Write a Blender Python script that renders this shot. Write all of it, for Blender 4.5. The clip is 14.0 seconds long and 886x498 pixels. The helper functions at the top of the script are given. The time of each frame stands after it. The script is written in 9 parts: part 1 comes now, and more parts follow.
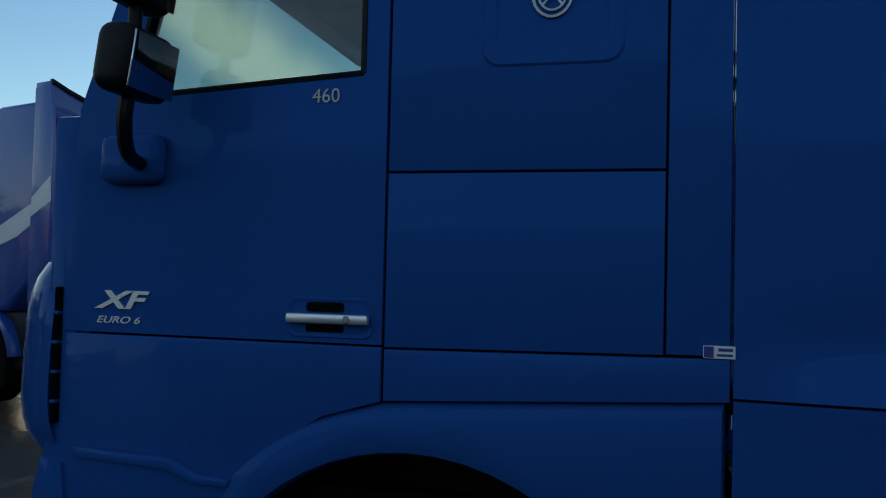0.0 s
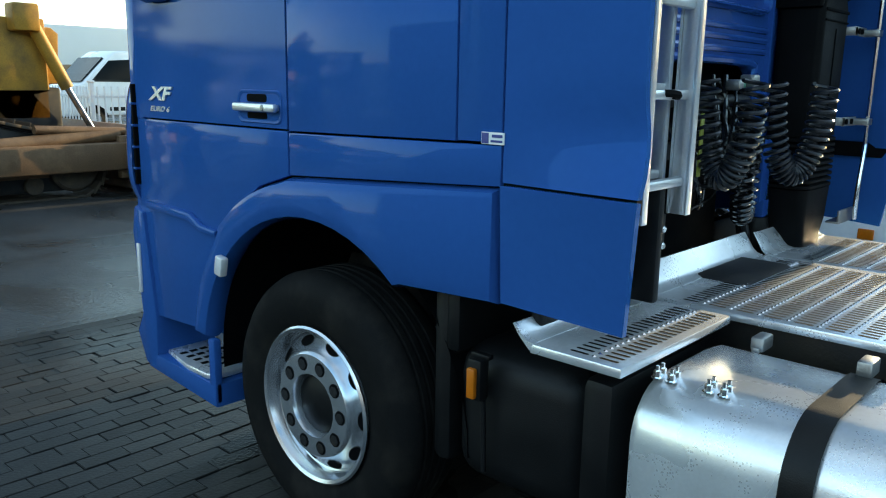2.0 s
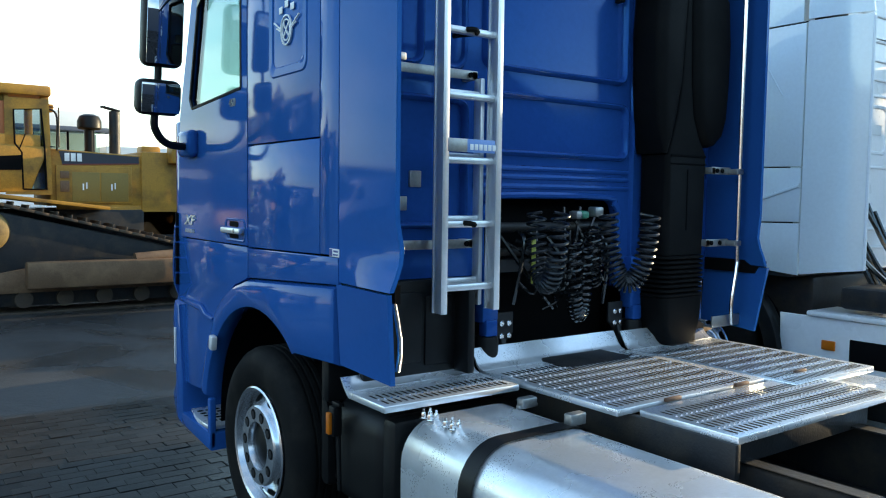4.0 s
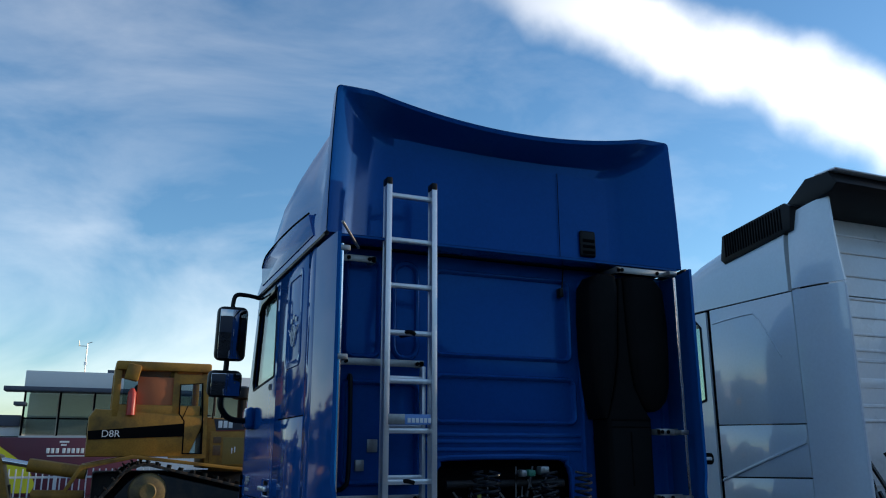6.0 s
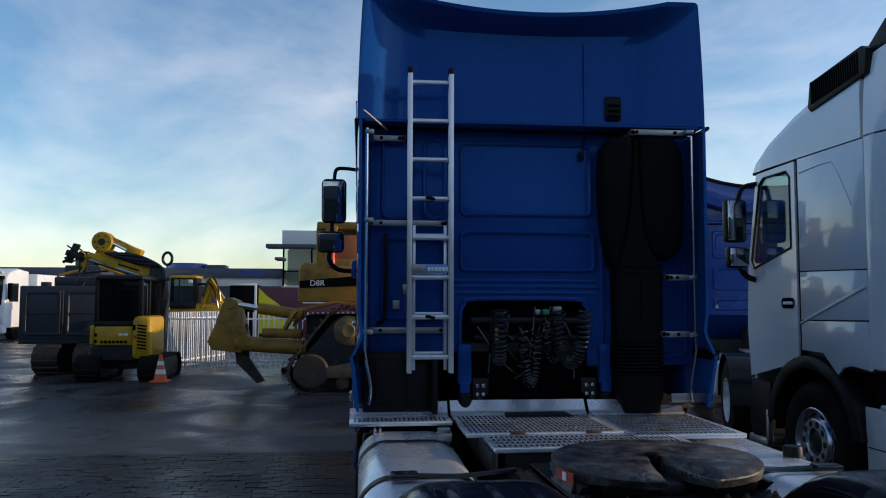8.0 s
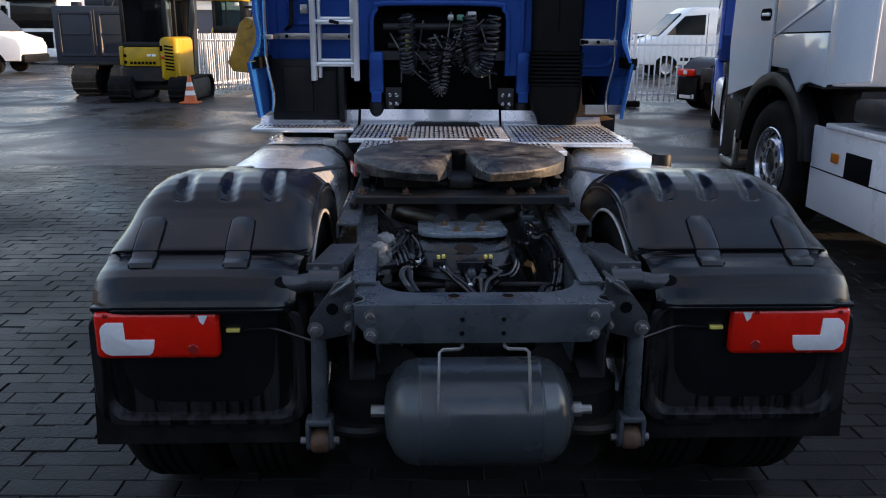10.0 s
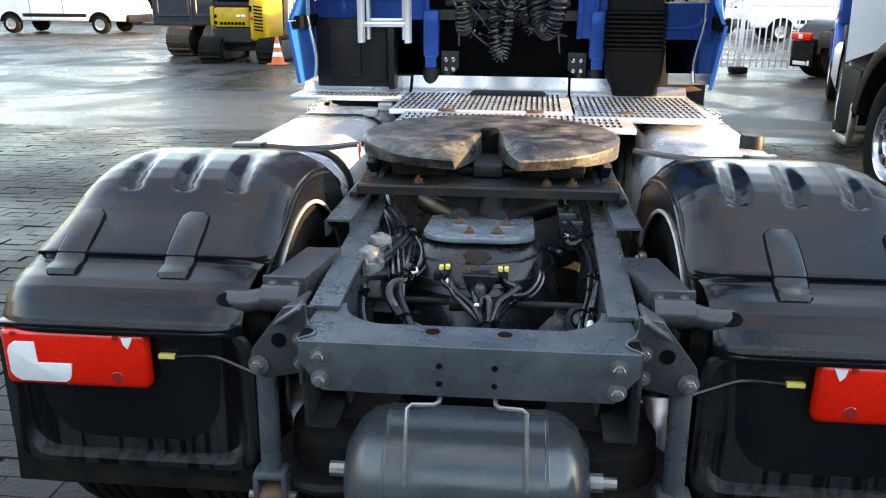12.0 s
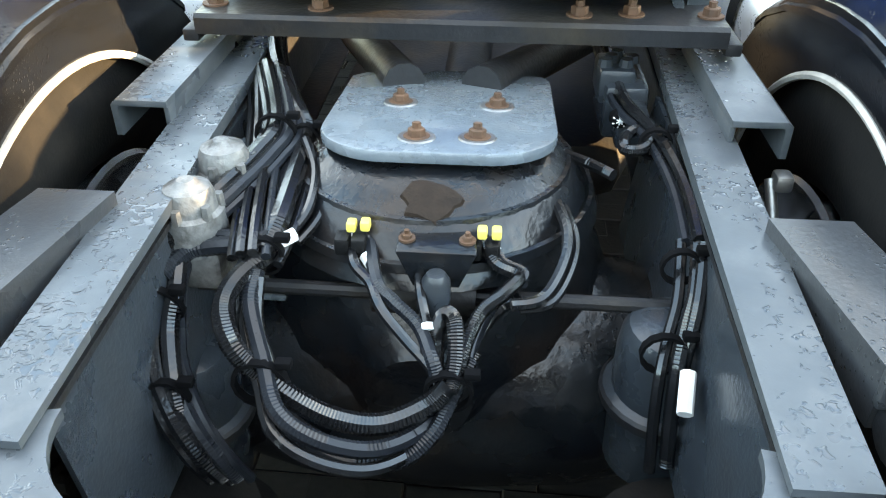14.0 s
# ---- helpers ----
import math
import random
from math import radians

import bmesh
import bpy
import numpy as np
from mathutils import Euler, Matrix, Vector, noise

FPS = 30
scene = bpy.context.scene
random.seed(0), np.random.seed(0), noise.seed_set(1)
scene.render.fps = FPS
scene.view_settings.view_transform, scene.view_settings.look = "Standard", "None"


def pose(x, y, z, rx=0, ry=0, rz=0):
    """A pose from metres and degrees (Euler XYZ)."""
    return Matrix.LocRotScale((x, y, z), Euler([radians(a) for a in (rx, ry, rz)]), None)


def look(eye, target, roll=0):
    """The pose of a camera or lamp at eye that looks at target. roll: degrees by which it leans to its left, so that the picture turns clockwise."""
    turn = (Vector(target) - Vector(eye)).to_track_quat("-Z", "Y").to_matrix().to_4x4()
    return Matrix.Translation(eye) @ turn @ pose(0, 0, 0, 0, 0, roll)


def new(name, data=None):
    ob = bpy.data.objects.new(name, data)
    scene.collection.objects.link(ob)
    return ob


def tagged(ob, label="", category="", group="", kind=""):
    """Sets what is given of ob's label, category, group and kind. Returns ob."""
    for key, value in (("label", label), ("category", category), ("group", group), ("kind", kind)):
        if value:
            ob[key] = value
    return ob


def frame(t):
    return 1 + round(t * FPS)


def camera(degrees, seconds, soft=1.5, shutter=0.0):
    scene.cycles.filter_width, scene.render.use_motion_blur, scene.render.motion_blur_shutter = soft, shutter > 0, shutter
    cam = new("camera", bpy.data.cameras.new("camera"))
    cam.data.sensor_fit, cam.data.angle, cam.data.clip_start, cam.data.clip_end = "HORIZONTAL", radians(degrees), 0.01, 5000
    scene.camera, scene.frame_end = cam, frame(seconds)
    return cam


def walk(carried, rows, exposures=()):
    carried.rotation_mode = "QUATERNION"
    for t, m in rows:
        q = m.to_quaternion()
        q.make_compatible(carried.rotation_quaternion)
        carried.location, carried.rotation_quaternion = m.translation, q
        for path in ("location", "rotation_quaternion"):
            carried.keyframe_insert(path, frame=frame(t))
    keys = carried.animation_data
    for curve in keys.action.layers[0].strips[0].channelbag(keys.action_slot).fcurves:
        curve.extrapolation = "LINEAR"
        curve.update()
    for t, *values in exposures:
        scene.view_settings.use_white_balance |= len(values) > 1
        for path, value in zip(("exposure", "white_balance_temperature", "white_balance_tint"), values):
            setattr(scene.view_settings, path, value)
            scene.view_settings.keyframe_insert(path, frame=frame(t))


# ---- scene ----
cam = camera(58.4, 14.0, soft=1.1)
EXPOSURES = [
    (0, 0.3, 8600, 10),
    (0.5, 1.0, 7800, 14),
    (1, 1.6, 8100, 9),
    (1.5, 1.85, 9200, 4),
    (2.2, 2.35, 10800, 1),
    (4.3, 2.15, 8800, 7),
    (5, 1.5, 8300, 16),
    (5.5, 0.85, 7900, 13),
    (6, 0.5, 7300, 10),
    (7, 0.5, 7300, 10),
    (8, 0.5, 8200, 18),
    (8.5, 0.6, 8400, 22),
    (9, 0.9, 7700, 30),
    (9.2, 1.0, 7900, 30),
    (11.3, 3.35, 15200, 19),
    (12, 3.42, 15000, 20),
    (12.5, 3.5, 14400, 19),
    (13, 4.0, 17500, 17),
    (13.5, 4.55, 18500, 16),
    (14, 4.55, 17500, 15),
]
PATH = [
    (0, (-3.444, 2.095, 1.706), (-1.508, 2.593, 1.773), 1.4),
    (0.5, (-3.422, 1.702, 1.767), (-1.578, 2.422, 1.481), 0.2),
    (1, (-3.288, 1.336, 1.69), (-1.569, 2.272, 1.281), 0.8),
    (1.5, (-3.092, 0.985, 1.641), (-1.452, 2.056, 1.235), 1.0),
    (2, (-2.958, 0.537, 1.672), (-1.51, 1.852, 1.26), 1.0),
    (2.2, (-2.984, 0.358, 1.684), (-1.59, 1.73, 1.266), 0.8),
    (4.3, (-2.792, -1.25, 1.759), (-1.653, 0.394, 1.758), 0.6),
    (4.5, (-2.79, -1.436, 1.749), (-1.673, 0.219, 1.863), 0.5),
    (5, (-2.678, -1.808, 1.777), (-1.704, -0.079, 2.028), 0.0),
    (5.5, (-2.462, -2.072, 1.798), (-1.575, -0.339, 2.255), -0.5),
    (6, (-2.321, -2.481, 1.792), (-1.559, -0.701, 2.292), -0.1),
    (6.5, (-2.034, -2.774, 1.789), (-1.435, -0.934, 2.294), -0.3),
    (7, (-1.754, -3.066, 1.796), (-1.23, -1.203, 2.301), -0.2),
    (7.5, (-1.545, -3.402, 1.797), (-1.162, -1.476, 2.173), -0.1),
    (8, (-1.22, -3.656, 1.744), (-1.014, -1.671, 1.879), 0.1),
    (8.5, (-0.922, -3.677, 1.688), (-0.78, -1.685, 1.59), 0.0),
    (9, (-0.626, -3.631, 1.658), (-0.495, -1.66, 1.346), 0.1),
    (9.2, (-0.504, -3.681, 1.639), (-0.379, -1.721, 1.261), 0.1),
    (11.3, (0.157, -3.636, 1.56), (-0.019, -1.732, 0.975), 0.6),
    (11.5, (0.139, -3.515, 1.552), (-0.047, -1.612, 0.964), 0.5),
    (12, (0.141, -3.114, 1.566), (-0.074, -1.224, 0.948), 0.3),
    (12.5, (0.161, -2.667, 1.542), (-0.059, -0.861, 0.711), 0.3),
    (13, (0.098, -2.328, 1.495), (-0.095, -0.68, 0.379), 0.3),
    (13.5, (0.123, -2.06, 1.422), (-0.094, -0.452, 0.252), -1.3),
    (14, (0.096, -1.912, 1.367), (-0.061, -0.254, 0.259), 0.3),
]
walk(cam, [(t, look(eye, target, roll)) for t, eye, target, roll in PATH], EXPOSURES)

# ---- daylight: low sun from the east, blue sky with thin cloud ----
SUN_EL, SUN_AZ = radians(9.5), radians(93.0)
sun_way = Vector((math.sin(SUN_AZ) * math.cos(SUN_EL), math.cos(SUN_AZ) * math.cos(SUN_EL), math.sin(SUN_EL)))
world = bpy.data.worlds.new("sky")
scene.world = world
world.use_nodes = True
wn, wl = world.node_tree.nodes, world.node_tree.links
bg = wn["Background"]
sky = wn.new("ShaderNodeTexSky")
sky.sky_type, sky.sun_disc = "NISHITA", False
sky.sun_elevation, sky.sun_rotation = SUN_EL, SUN_AZ
sky.air_density, sky.dust_density, sky.ozone_density = 1.0, 0.25, 4.0
co = wn.new("ShaderNodeTexCoord")
stretch = wn.new("ShaderNodeMapping")
stretch.inputs["Scale"].default_value = (1.5, 1.2, 3.4)
stretch.inputs["Rotation"].default_value = (0.25, 0.1, 0.5)
wl.new(co.outputs["Generated"], stretch.inputs["Vector"])
puff = wn.new("ShaderNodeTexNoise")
puff.inputs["Scale"].default_value, puff.inputs["Detail"].default_value = 1.7, 7.0
puff.inputs["Roughness"].default_value, puff.inputs["Distortion"].default_value = 0.55, 0.5
wl.new(stretch.outputs["Vector"], puff.inputs["Vector"])
ramp = wn.new("ShaderNodeValToRGB")
ramp.color_ramp.elements[0].position, ramp.color_ramp.elements[1].position = 0.42, 0.90
ramp.color_ramp.elements[0].color, ramp.color_ramp.elements[1].color = (0, 0, 0, 1), (0.36, 0.36, 0.36, 1)
wl.new(puff.outputs["Fac"], ramp.inputs["Fac"])
cloud = wn.new("ShaderNodeMixRGB")
cloud.inputs["Color2"].default_value = (9.5, 9.8, 10.2, 1)
# thicker towards the horizon, thin higher up
up = wn.new("ShaderNodeSeparateXYZ")
wl.new(co.outputs["Generated"], up.inputs[0])
low_sky = wn.new("ShaderNodeMapRange")
low_sky.inputs["From Min"].default_value, low_sky.inputs["From Max"].default_value = 0.05, 0.50
low_sky.inputs["To Min"].default_value, low_sky.inputs["To Max"].default_value = 1.25, 0.55
wl.new(up.outputs["Z"], low_sky.inputs["Value"])
thin = wn.new("ShaderNodeMath")
thin.operation = "MULTIPLY"
wl.new(ramp.outputs["Color"], thin.inputs[0])
wl.new(low_sky.outputs["Result"], thin.inputs[1])
# one long band of white cloud in the north-east
lie = wn.new("ShaderNodeVectorMath")
lie.operation = "DOT_PRODUCT"
lie.inputs[1].default_value = (-0.1187, 0.6398, -0.7593)
wl.new(co.outputs["Generated"], lie.inputs[0])
curl = wn.new("ShaderNodeTexNoise")
curl.inputs["Scale"].default_value, curl.inputs["Detail"].default_value = 9.0, 8.0
wl.new(co.outputs["Generated"], curl.inputs["Vector"])
shift = wn.new("ShaderNodeMath")
shift.operation = "MULTIPLY_ADD"
shift.inputs[1].default_value, shift.inputs[2].default_value = 0.075, -0.0375
wl.new(curl.outputs["Fac"], shift.inputs[0])
off = wn.new("ShaderNodeMath")
wl.new(lie.outputs["Value"], off.inputs[0])
wl.new(shift.outputs[0], off.inputs[1])
wide = wn.new("ShaderNodeMath")
wide.operation = "ABSOLUTE"
wl.new(off.outputs[0], wide.inputs[0])
band = wn.new("ShaderNodeMapRange")
band.interpolation_type = "SMOOTHSTEP"
band.inputs["From Min"].default_value, band.inputs["From Max"].default_value = 0.012, 0.066
band.inputs["To Min"].default_value, band.inputs["To Max"].default_value = 0.62, 0.0
wl.new(wide.outputs[0], band.inputs["Value"])
east = wn.new("ShaderNodeMapRange")
east.inputs["From Min"].default_value, east.inputs["From Max"].default_value = 0.30, 0.55
wl.new(up.outputs["X"], east.inputs["Value"])
here = wn.new("ShaderNodeMath")
here.operation = "MULTIPLY"
wl.new(band.outputs["Result"], here.inputs[0])
wl.new(east.outputs["Result"], here.inputs[1])
both = wn.new("ShaderNodeMath")
both.operation = "MAXIMUM"
wl.new(thin.outputs[0], both.inputs[0])
wl.new(here.outputs[0], both.inputs[1])
wl.new(both.outputs[0], cloud.inputs["Fac"])
vivid = wn.new("ShaderNodeHueSaturation")
vivid.inputs["Saturation"].default_value, vivid.inputs["Value"].default_value = 1.06, 1.25
wl.new(sky.outputs["Color"], vivid.inputs["Color"])
wl.new(vivid.outputs["Color"], cloud.inputs["Color1"])
wl.new(cloud.outputs["Color"], bg.inputs["Color"])
bg.inputs["Strength"].default_value = 0.15
lamp = bpy.data.lights.new("sun", "SUN")
lamp.energy, lamp.angle, lamp.color = 2.0, radians(0.5), (1.0, 0.90, 0.76)
sun = new("sun", lamp)
sun.matrix_world = look(sun_way * 60, (0, 0, 0))

# ---- materials ----
def mat(name, col, rough=0.5, metal=0.0, var=0.12, vscale=4.0, fine=60.0, bump=0.15, bscale=120.0, coat=0.0, spec=0.5,
        stain=None, stain_scale=1.5, stain_amt=0.0, rvar=0.15, islands=0.0, trans=0.0, drops=0.0, drop_scale=130.0, sheen=None, streak=None, film=0.0):
    """A surface with slow and fine variation of colour and gloss, fine relief and stains."""
    m = bpy.data.materials.new(name)
    m.use_nodes = True
    n, l = m.node_tree.nodes, m.node_tree.links
    p = n["Principled BSDF"]
    p.inputs["Metallic"].default_value = metal
    p.inputs["Coat Weight"].default_value = coat
    p.inputs["Coat Roughness"].default_value = 0.04
    p.inputs["Specular IOR Level"].default_value = spec
    p.inputs["Transmission Weight"].default_value = trans
    if sheen:
        p.inputs["Specular Tint"].default_value = (*sheen, 1)
    tc = n.new("ShaderNodeTexCoord")
    a = n.new("ShaderNodeTexNoise")
    a.inputs["Scale"].default_value, a.inputs["Detail"].default_value = vscale, 4.0
    b = n.new("ShaderNodeTexNoise")
    b.inputs["Scale"].default_value, b.inputs["Detail"].default_value = fine, 3.0
    for t in (a, b):
        l.new(tc.outputs["Object"], t.inputs["Vector"])
    mixf = n.new("ShaderNodeMath")
    mixf.operation = "ADD"
    l.new(a.outputs["Fac"], mixf.inputs[0])
    l.new(b.outputs["Fac"], mixf.inputs[1])
    rng = n.new("ShaderNodeMapRange")
    rng.inputs["From Min"].default_value, rng.inputs["From Max"].default_value = 0.6, 1.4
    rng.inputs["To Min"].default_value, rng.inputs["To Max"].default_value = 1 - var, 1 + var
    l.new(mixf.outputs[0], rng.inputs["Value"])
    last = rng.outputs["Result"]
    if islands:
        geo = n.new("ShaderNodeNewGeometry")
        inf = n.new("ShaderNodeObjectInfo")
        both = n.new("ShaderNodeMath")
        both.operation = "ADD"
        l.new(geo.outputs["Random Per Island"], both.inputs[0])
        l.new(inf.outputs["Random"], both.inputs[1])
        wrap = n.new("ShaderNodeMath")
        wrap.operation = "FRACT"
        l.new(both.outputs[0], wrap.inputs[0])
        ir = n.new("ShaderNodeMapRange")
        ir.inputs["To Min"].default_value, ir.inputs["To Max"].default_value = 1 - islands, 1 + islands
        l.new(wrap.outputs[0], ir.inputs["Value"])
        mul = n.new("ShaderNodeMath")
        mul.operation = "MULTIPLY"
        l.new(last, mul.inputs[0])
        l.new(ir.outputs["Result"], mul.inputs[1])
        last = mul.outputs[0]
    vm = n.new("ShaderNodeMixRGB")
    vm.blend_type = "MULTIPLY"
    vm.inputs["Fac"].default_value = 1.0
    vm.inputs["Color1"].default_value = (*col, 1)
    l.new(last, vm.inputs["Color2"])
    out = vm.outputs["Color"]
    if stain:
        s = n.new("ShaderNodeTexNoise")
        s.inputs["Scale"].default_value, s.inputs["Detail"].default_value = stain_scale, 6.0
        s.inputs["Roughness"].default_value = 0.65
        l.new(tc.outputs["Object"], s.inputs["Vector"])
        sr = n.new("ShaderNodeMapRange")
        sr.inputs["From Min"].default_value, sr.inputs["From Max"].default_value = 0.48, 0.68
        sr.inputs["To Max"].default_value = stain_amt
        l.new(s.outputs["Fac"], sr.inputs["Value"])
        sm = n.new("ShaderNodeMixRGB")
        sm.inputs["Color2"].default_value = (*stain, 1)
        l.new(sr.outputs["Result"], sm.inputs["Fac"])
        l.new(out, sm.inputs["Color1"])
        out = sm.outputs["Color"]
    if streak:
        # drip marks that run down the face
        mp = n.new("ShaderNodeMapping")
        mp.inputs["Scale"].default_value = (42.0, 42.0, 2.4)
        l.new(tc.outputs["Object"], mp.inputs["Vector"])
        sk = n.new("ShaderNodeTexNoise")
        sk.inputs["Scale"].default_value, sk.inputs["Detail"].default_value = 1.0, 5.0
        l.new(mp.outputs["Vector"], sk.inputs["Vector"])
        kr = n.new("ShaderNodeMapRange")
        kr.inputs["From Min"].default_value, kr.inputs["From Max"].default_value = 0.48, 0.57
        l.new(sk.outputs["Fac"], kr.inputs["Value"])
        km = n.new("ShaderNodeMixRGB")
        km.inputs["Color2"].default_value = (*streak, 1)
        l.new(kr.outputs["Result"], km.inputs["Fac"])
        l.new(out, km.inputs["Color1"])
        out = km.outputs["Color"]
    l.new(out, p.inputs["Base Color"])
    rr = n.new("ShaderNodeMapRange")
    rr.inputs["From Min"].default_value, rr.inputs["From Max"].default_value = 0.3, 0.7
    rr.inputs["To Min"].default_value, rr.inputs["To Max"].default_value = max(0.02, rough * (1 - rvar)), min(1.0, rough * (1 + rvar))
    l.new(a.outputs["Fac"], rr.inputs["Value"])
    l.new(rr.outputs["Result"], p.inputs["Roughness"])
    if bump:
        g = n.new("ShaderNodeTexNoise")
        g.inputs["Scale"].default_value, g.inputs["Detail"].default_value = bscale, 3.0
        l.new(tc.outputs["Object"], g.inputs["Vector"])
        bp = n.new("ShaderNodeBump")
        bp.inputs["Strength"].default_value, bp.inputs["Distance"].default_value = bump, 0.004
        l.new(g.outputs["Fac"], bp.inputs["Height"])
        l.new(bp.outputs["Normal"], p.inputs["Normal"])
        if drops:
            # standing water drops, in patches
            v = n.new("ShaderNodeTexVoronoi")
            v.inputs["Scale"].default_value = drop_scale
            l.new(tc.outputs["Object"], v.inputs["Vector"])
            dome = n.new("ShaderNodeMapRange")
            dome.interpolation_type = "SMOOTHSTEP"
            dome.inputs["From Min"].default_value, dome.inputs["From Max"].default_value = 0.10, 0.38
            dome.inputs["To Min"].default_value, dome.inputs["To Max"].default_value = 1.0, 0.0
            l.new(v.outputs["Distance"], dome.inputs["Value"])
            pn = n.new("ShaderNodeTexNoise")
            pn.inputs["Scale"].default_value, pn.inputs["Detail"].default_value = 9.0, 4.0
            l.new(tc.outputs["Object"], pn.inputs["Vector"])
            pr = n.new("ShaderNodeMapRange")
            pr.inputs["From Min"].default_value, pr.inputs["From Max"].default_value = 0.52, 0.66
            l.new(pn.outputs["Fac"], pr.inputs["Value"])
            wet = n.new("ShaderNodeMath")
            wet.operation = "MULTIPLY"
            l.new(dome.outputs["Result"], wet.inputs[0])
            l.new(pr.outputs["Result"], wet.inputs[1])
            b2 = n.new("ShaderNodeBump")
            b2.inputs["Strength"].default_value, b2.inputs["Distance"].default_value = drops, 0.003
            l.new(wet.outputs[0], b2.inputs["Height"])
            l.new(bp.outputs["Normal"], b2.inputs["Normal"])
            l.new(b2.outputs["Normal"], p.inputs["Normal"])
            rm = n.new("ShaderNodeMixRGB")
            rm.inputs["Color2"].default_value = (0.06, 0.06, 0.06, 1)
            l.new(wet.outputs[0], rm.inputs["Fac"])
            l.new(rr.outputs["Result"], rm.inputs["Color1"])
            l.new(rm.outputs["Color"], p.inputs["Roughness"])
        if film:
            # thin puddles of rain water with a raised rim
            fa = n.new("ShaderNodeTexNoise")
            fa.inputs["Scale"].default_value, fa.inputs["Detail"].default_value = 95.0, 2.0
            fa.inputs["Distortion"].default_value = 0.6
            fb = n.new("ShaderNodeTexNoise")
            fb.inputs["Scale"].default_value, fb.inputs["Detail"].default_value = 6.0, 3.0
            fsum = n.new("ShaderNodeMath")
            for t, k in ((fa, 0), (fb, 1)):
                l.new(tc.outputs["Object"], t.inputs["Vector"])
                l.new(t.outputs["Fac"], fsum.inputs[k])
            edge = n.new("ShaderNodeMapRange")
            edge.interpolation_type = "SMOOTHSTEP"
            edge.inputs["From Min"].default_value, edge.inputs["From Max"].default_value = 1.08, 1.22
            l.new(fsum.outputs[0], edge.inputs["Value"])
            gn = n.new("ShaderNodeNewGeometry")
            gs = n.new("ShaderNodeSeparateXYZ")
            l.new(gn.outputs["Normal"], gs.inputs[0])
            level = n.new("ShaderNodeMapRange")
            level.inputs["From Min"].default_value, level.inputs["From Max"].default_value = 0.6, 0.95
            l.new(gs.outputs["Z"], level.inputs["Value"])
            lies = n.new("ShaderNodeMath")
            lies.operation = "MULTIPLY"
            l.new(edge.outputs["Result"], lies.inputs[0])
            l.new(level.outputs["Result"], lies.inputs[1])
            b3 = n.new("ShaderNodeBump")
            b3.inputs["Strength"].default_value, b3.inputs["Distance"].default_value = film, 0.004
            l.new(lies.outputs[0], b3.inputs["Height"])
            before = p.inputs["Normal"].links[0].from_socket
            l.new(before, b3.inputs["Normal"])
            l.new(b3.outputs["Normal"], p.inputs["Normal"])
            rough_in = p.inputs["Roughness"].links[0].from_socket
            fm = n.new("ShaderNodeMixRGB")
            fm.inputs["Color2"].default_value = (0.07, 0.07, 0.07, 1)
            l.new(lies.outputs[0], fm.inputs["Fac"])
            l.new(rough_in, fm.inputs["Color1"])
            l.new(fm.outputs["Color"], p.inputs["Roughness"])
            dark = n.new("ShaderNodeMixRGB")
            dark.blend_type = "MULTIPLY"
            dark.inputs["Color2"].default_value = (0.85, 0.87, 0.90, 1)
            l.new(lies.outputs[0], dark.inputs["Fac"])
            l.new(out, dark.inputs["Color1"])
            l.new(dark.outputs["Color"], p.inputs["Base Color"])
    return m


BLUE = mat("blue_paint", (0.0002, 0.086, 0.30), 0.07, 0.0, 0.05, 2.0, 40, 0.006, 3.0, coat=0.0, spec=0.17, sheen=(0.02, 0.32, 1.0), stain=(0.0004, 0.070, 0.27), stain_amt=0.25, rvar=0.4)
# the same cab blue, darker: shade on the rear side is in the colour
BLUE_SHADED = mat("shaded_blue_paint", (0.0002, 0.066, 0.265), 0.13, 0.0, 0.08, 3.0, 50, 0.02, 4.0, coat=0.0, spec=0.4, sheen=(0.05, 0.40, 1.0), stain=(0.0006, 0.048, 0.22), stain_amt=0.4)
BLUE_DEEP = mat("dark_blue_paint", (0.010, 0.05, 0.24), 0.3, 0.0, 0.06, 2.0, 40, 0.02, 3.0, coat=0.8)
BLUE_MID = mat("plain_blue_paint", (0.004, 0.085, 0.36), 0.25, 0.0, 0.06, 2.0, 40, 0.02, 3.0, coat=0.5)
WHITE = mat("white_paint", (0.80, 0.82, 0.84), 0.3, 0.0, 0.05, 2.0, 40, 0.02, 5.0, coat=0.5, stain=(0.6, 0.6, 0.58), stain_amt=0.2)
SILVER = mat("pale_silver_blue_paint", (0.70, 0.77, 0.79), 0.22, 0.0, 0.05, 2.0, 40, 0.01, 2.0, coat=1.0)
# near-black; also stands in for shade inside holes, pockets and openings
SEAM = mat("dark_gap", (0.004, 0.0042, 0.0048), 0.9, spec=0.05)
PLASTIC = mat("black_plastic", (0.006, 0.0064, 0.007), 0.45, 0.0, 0.2, 6, 80, 0.2, 260, spec=0.2, stain=(0.018, 0.017, 0.016), stain_scale=3.0, stain_amt=0.35)
INTAKE = mat("dull_black_plastic", (0.005, 0.0052, 0.0056), 0.6, 0.0, 0.2, 6, 80, 0.2, 260, spec=0.06, stain=(0.012, 0.0115, 0.011), stain_scale=4.0, stain_amt=0.35)
FENDER = mat("weathered_black_plastic", (0.0042, 0.0050, 0.0066), 0.21, 0.0, 0.25, 5, 70, 0.05, 200, spec=0.32, stain=(0.010, 0.0098, 0.0095), stain_scale=5.0, stain_amt=0.45, rvar=0.35, drops=0.3, drop_scale=170.0)
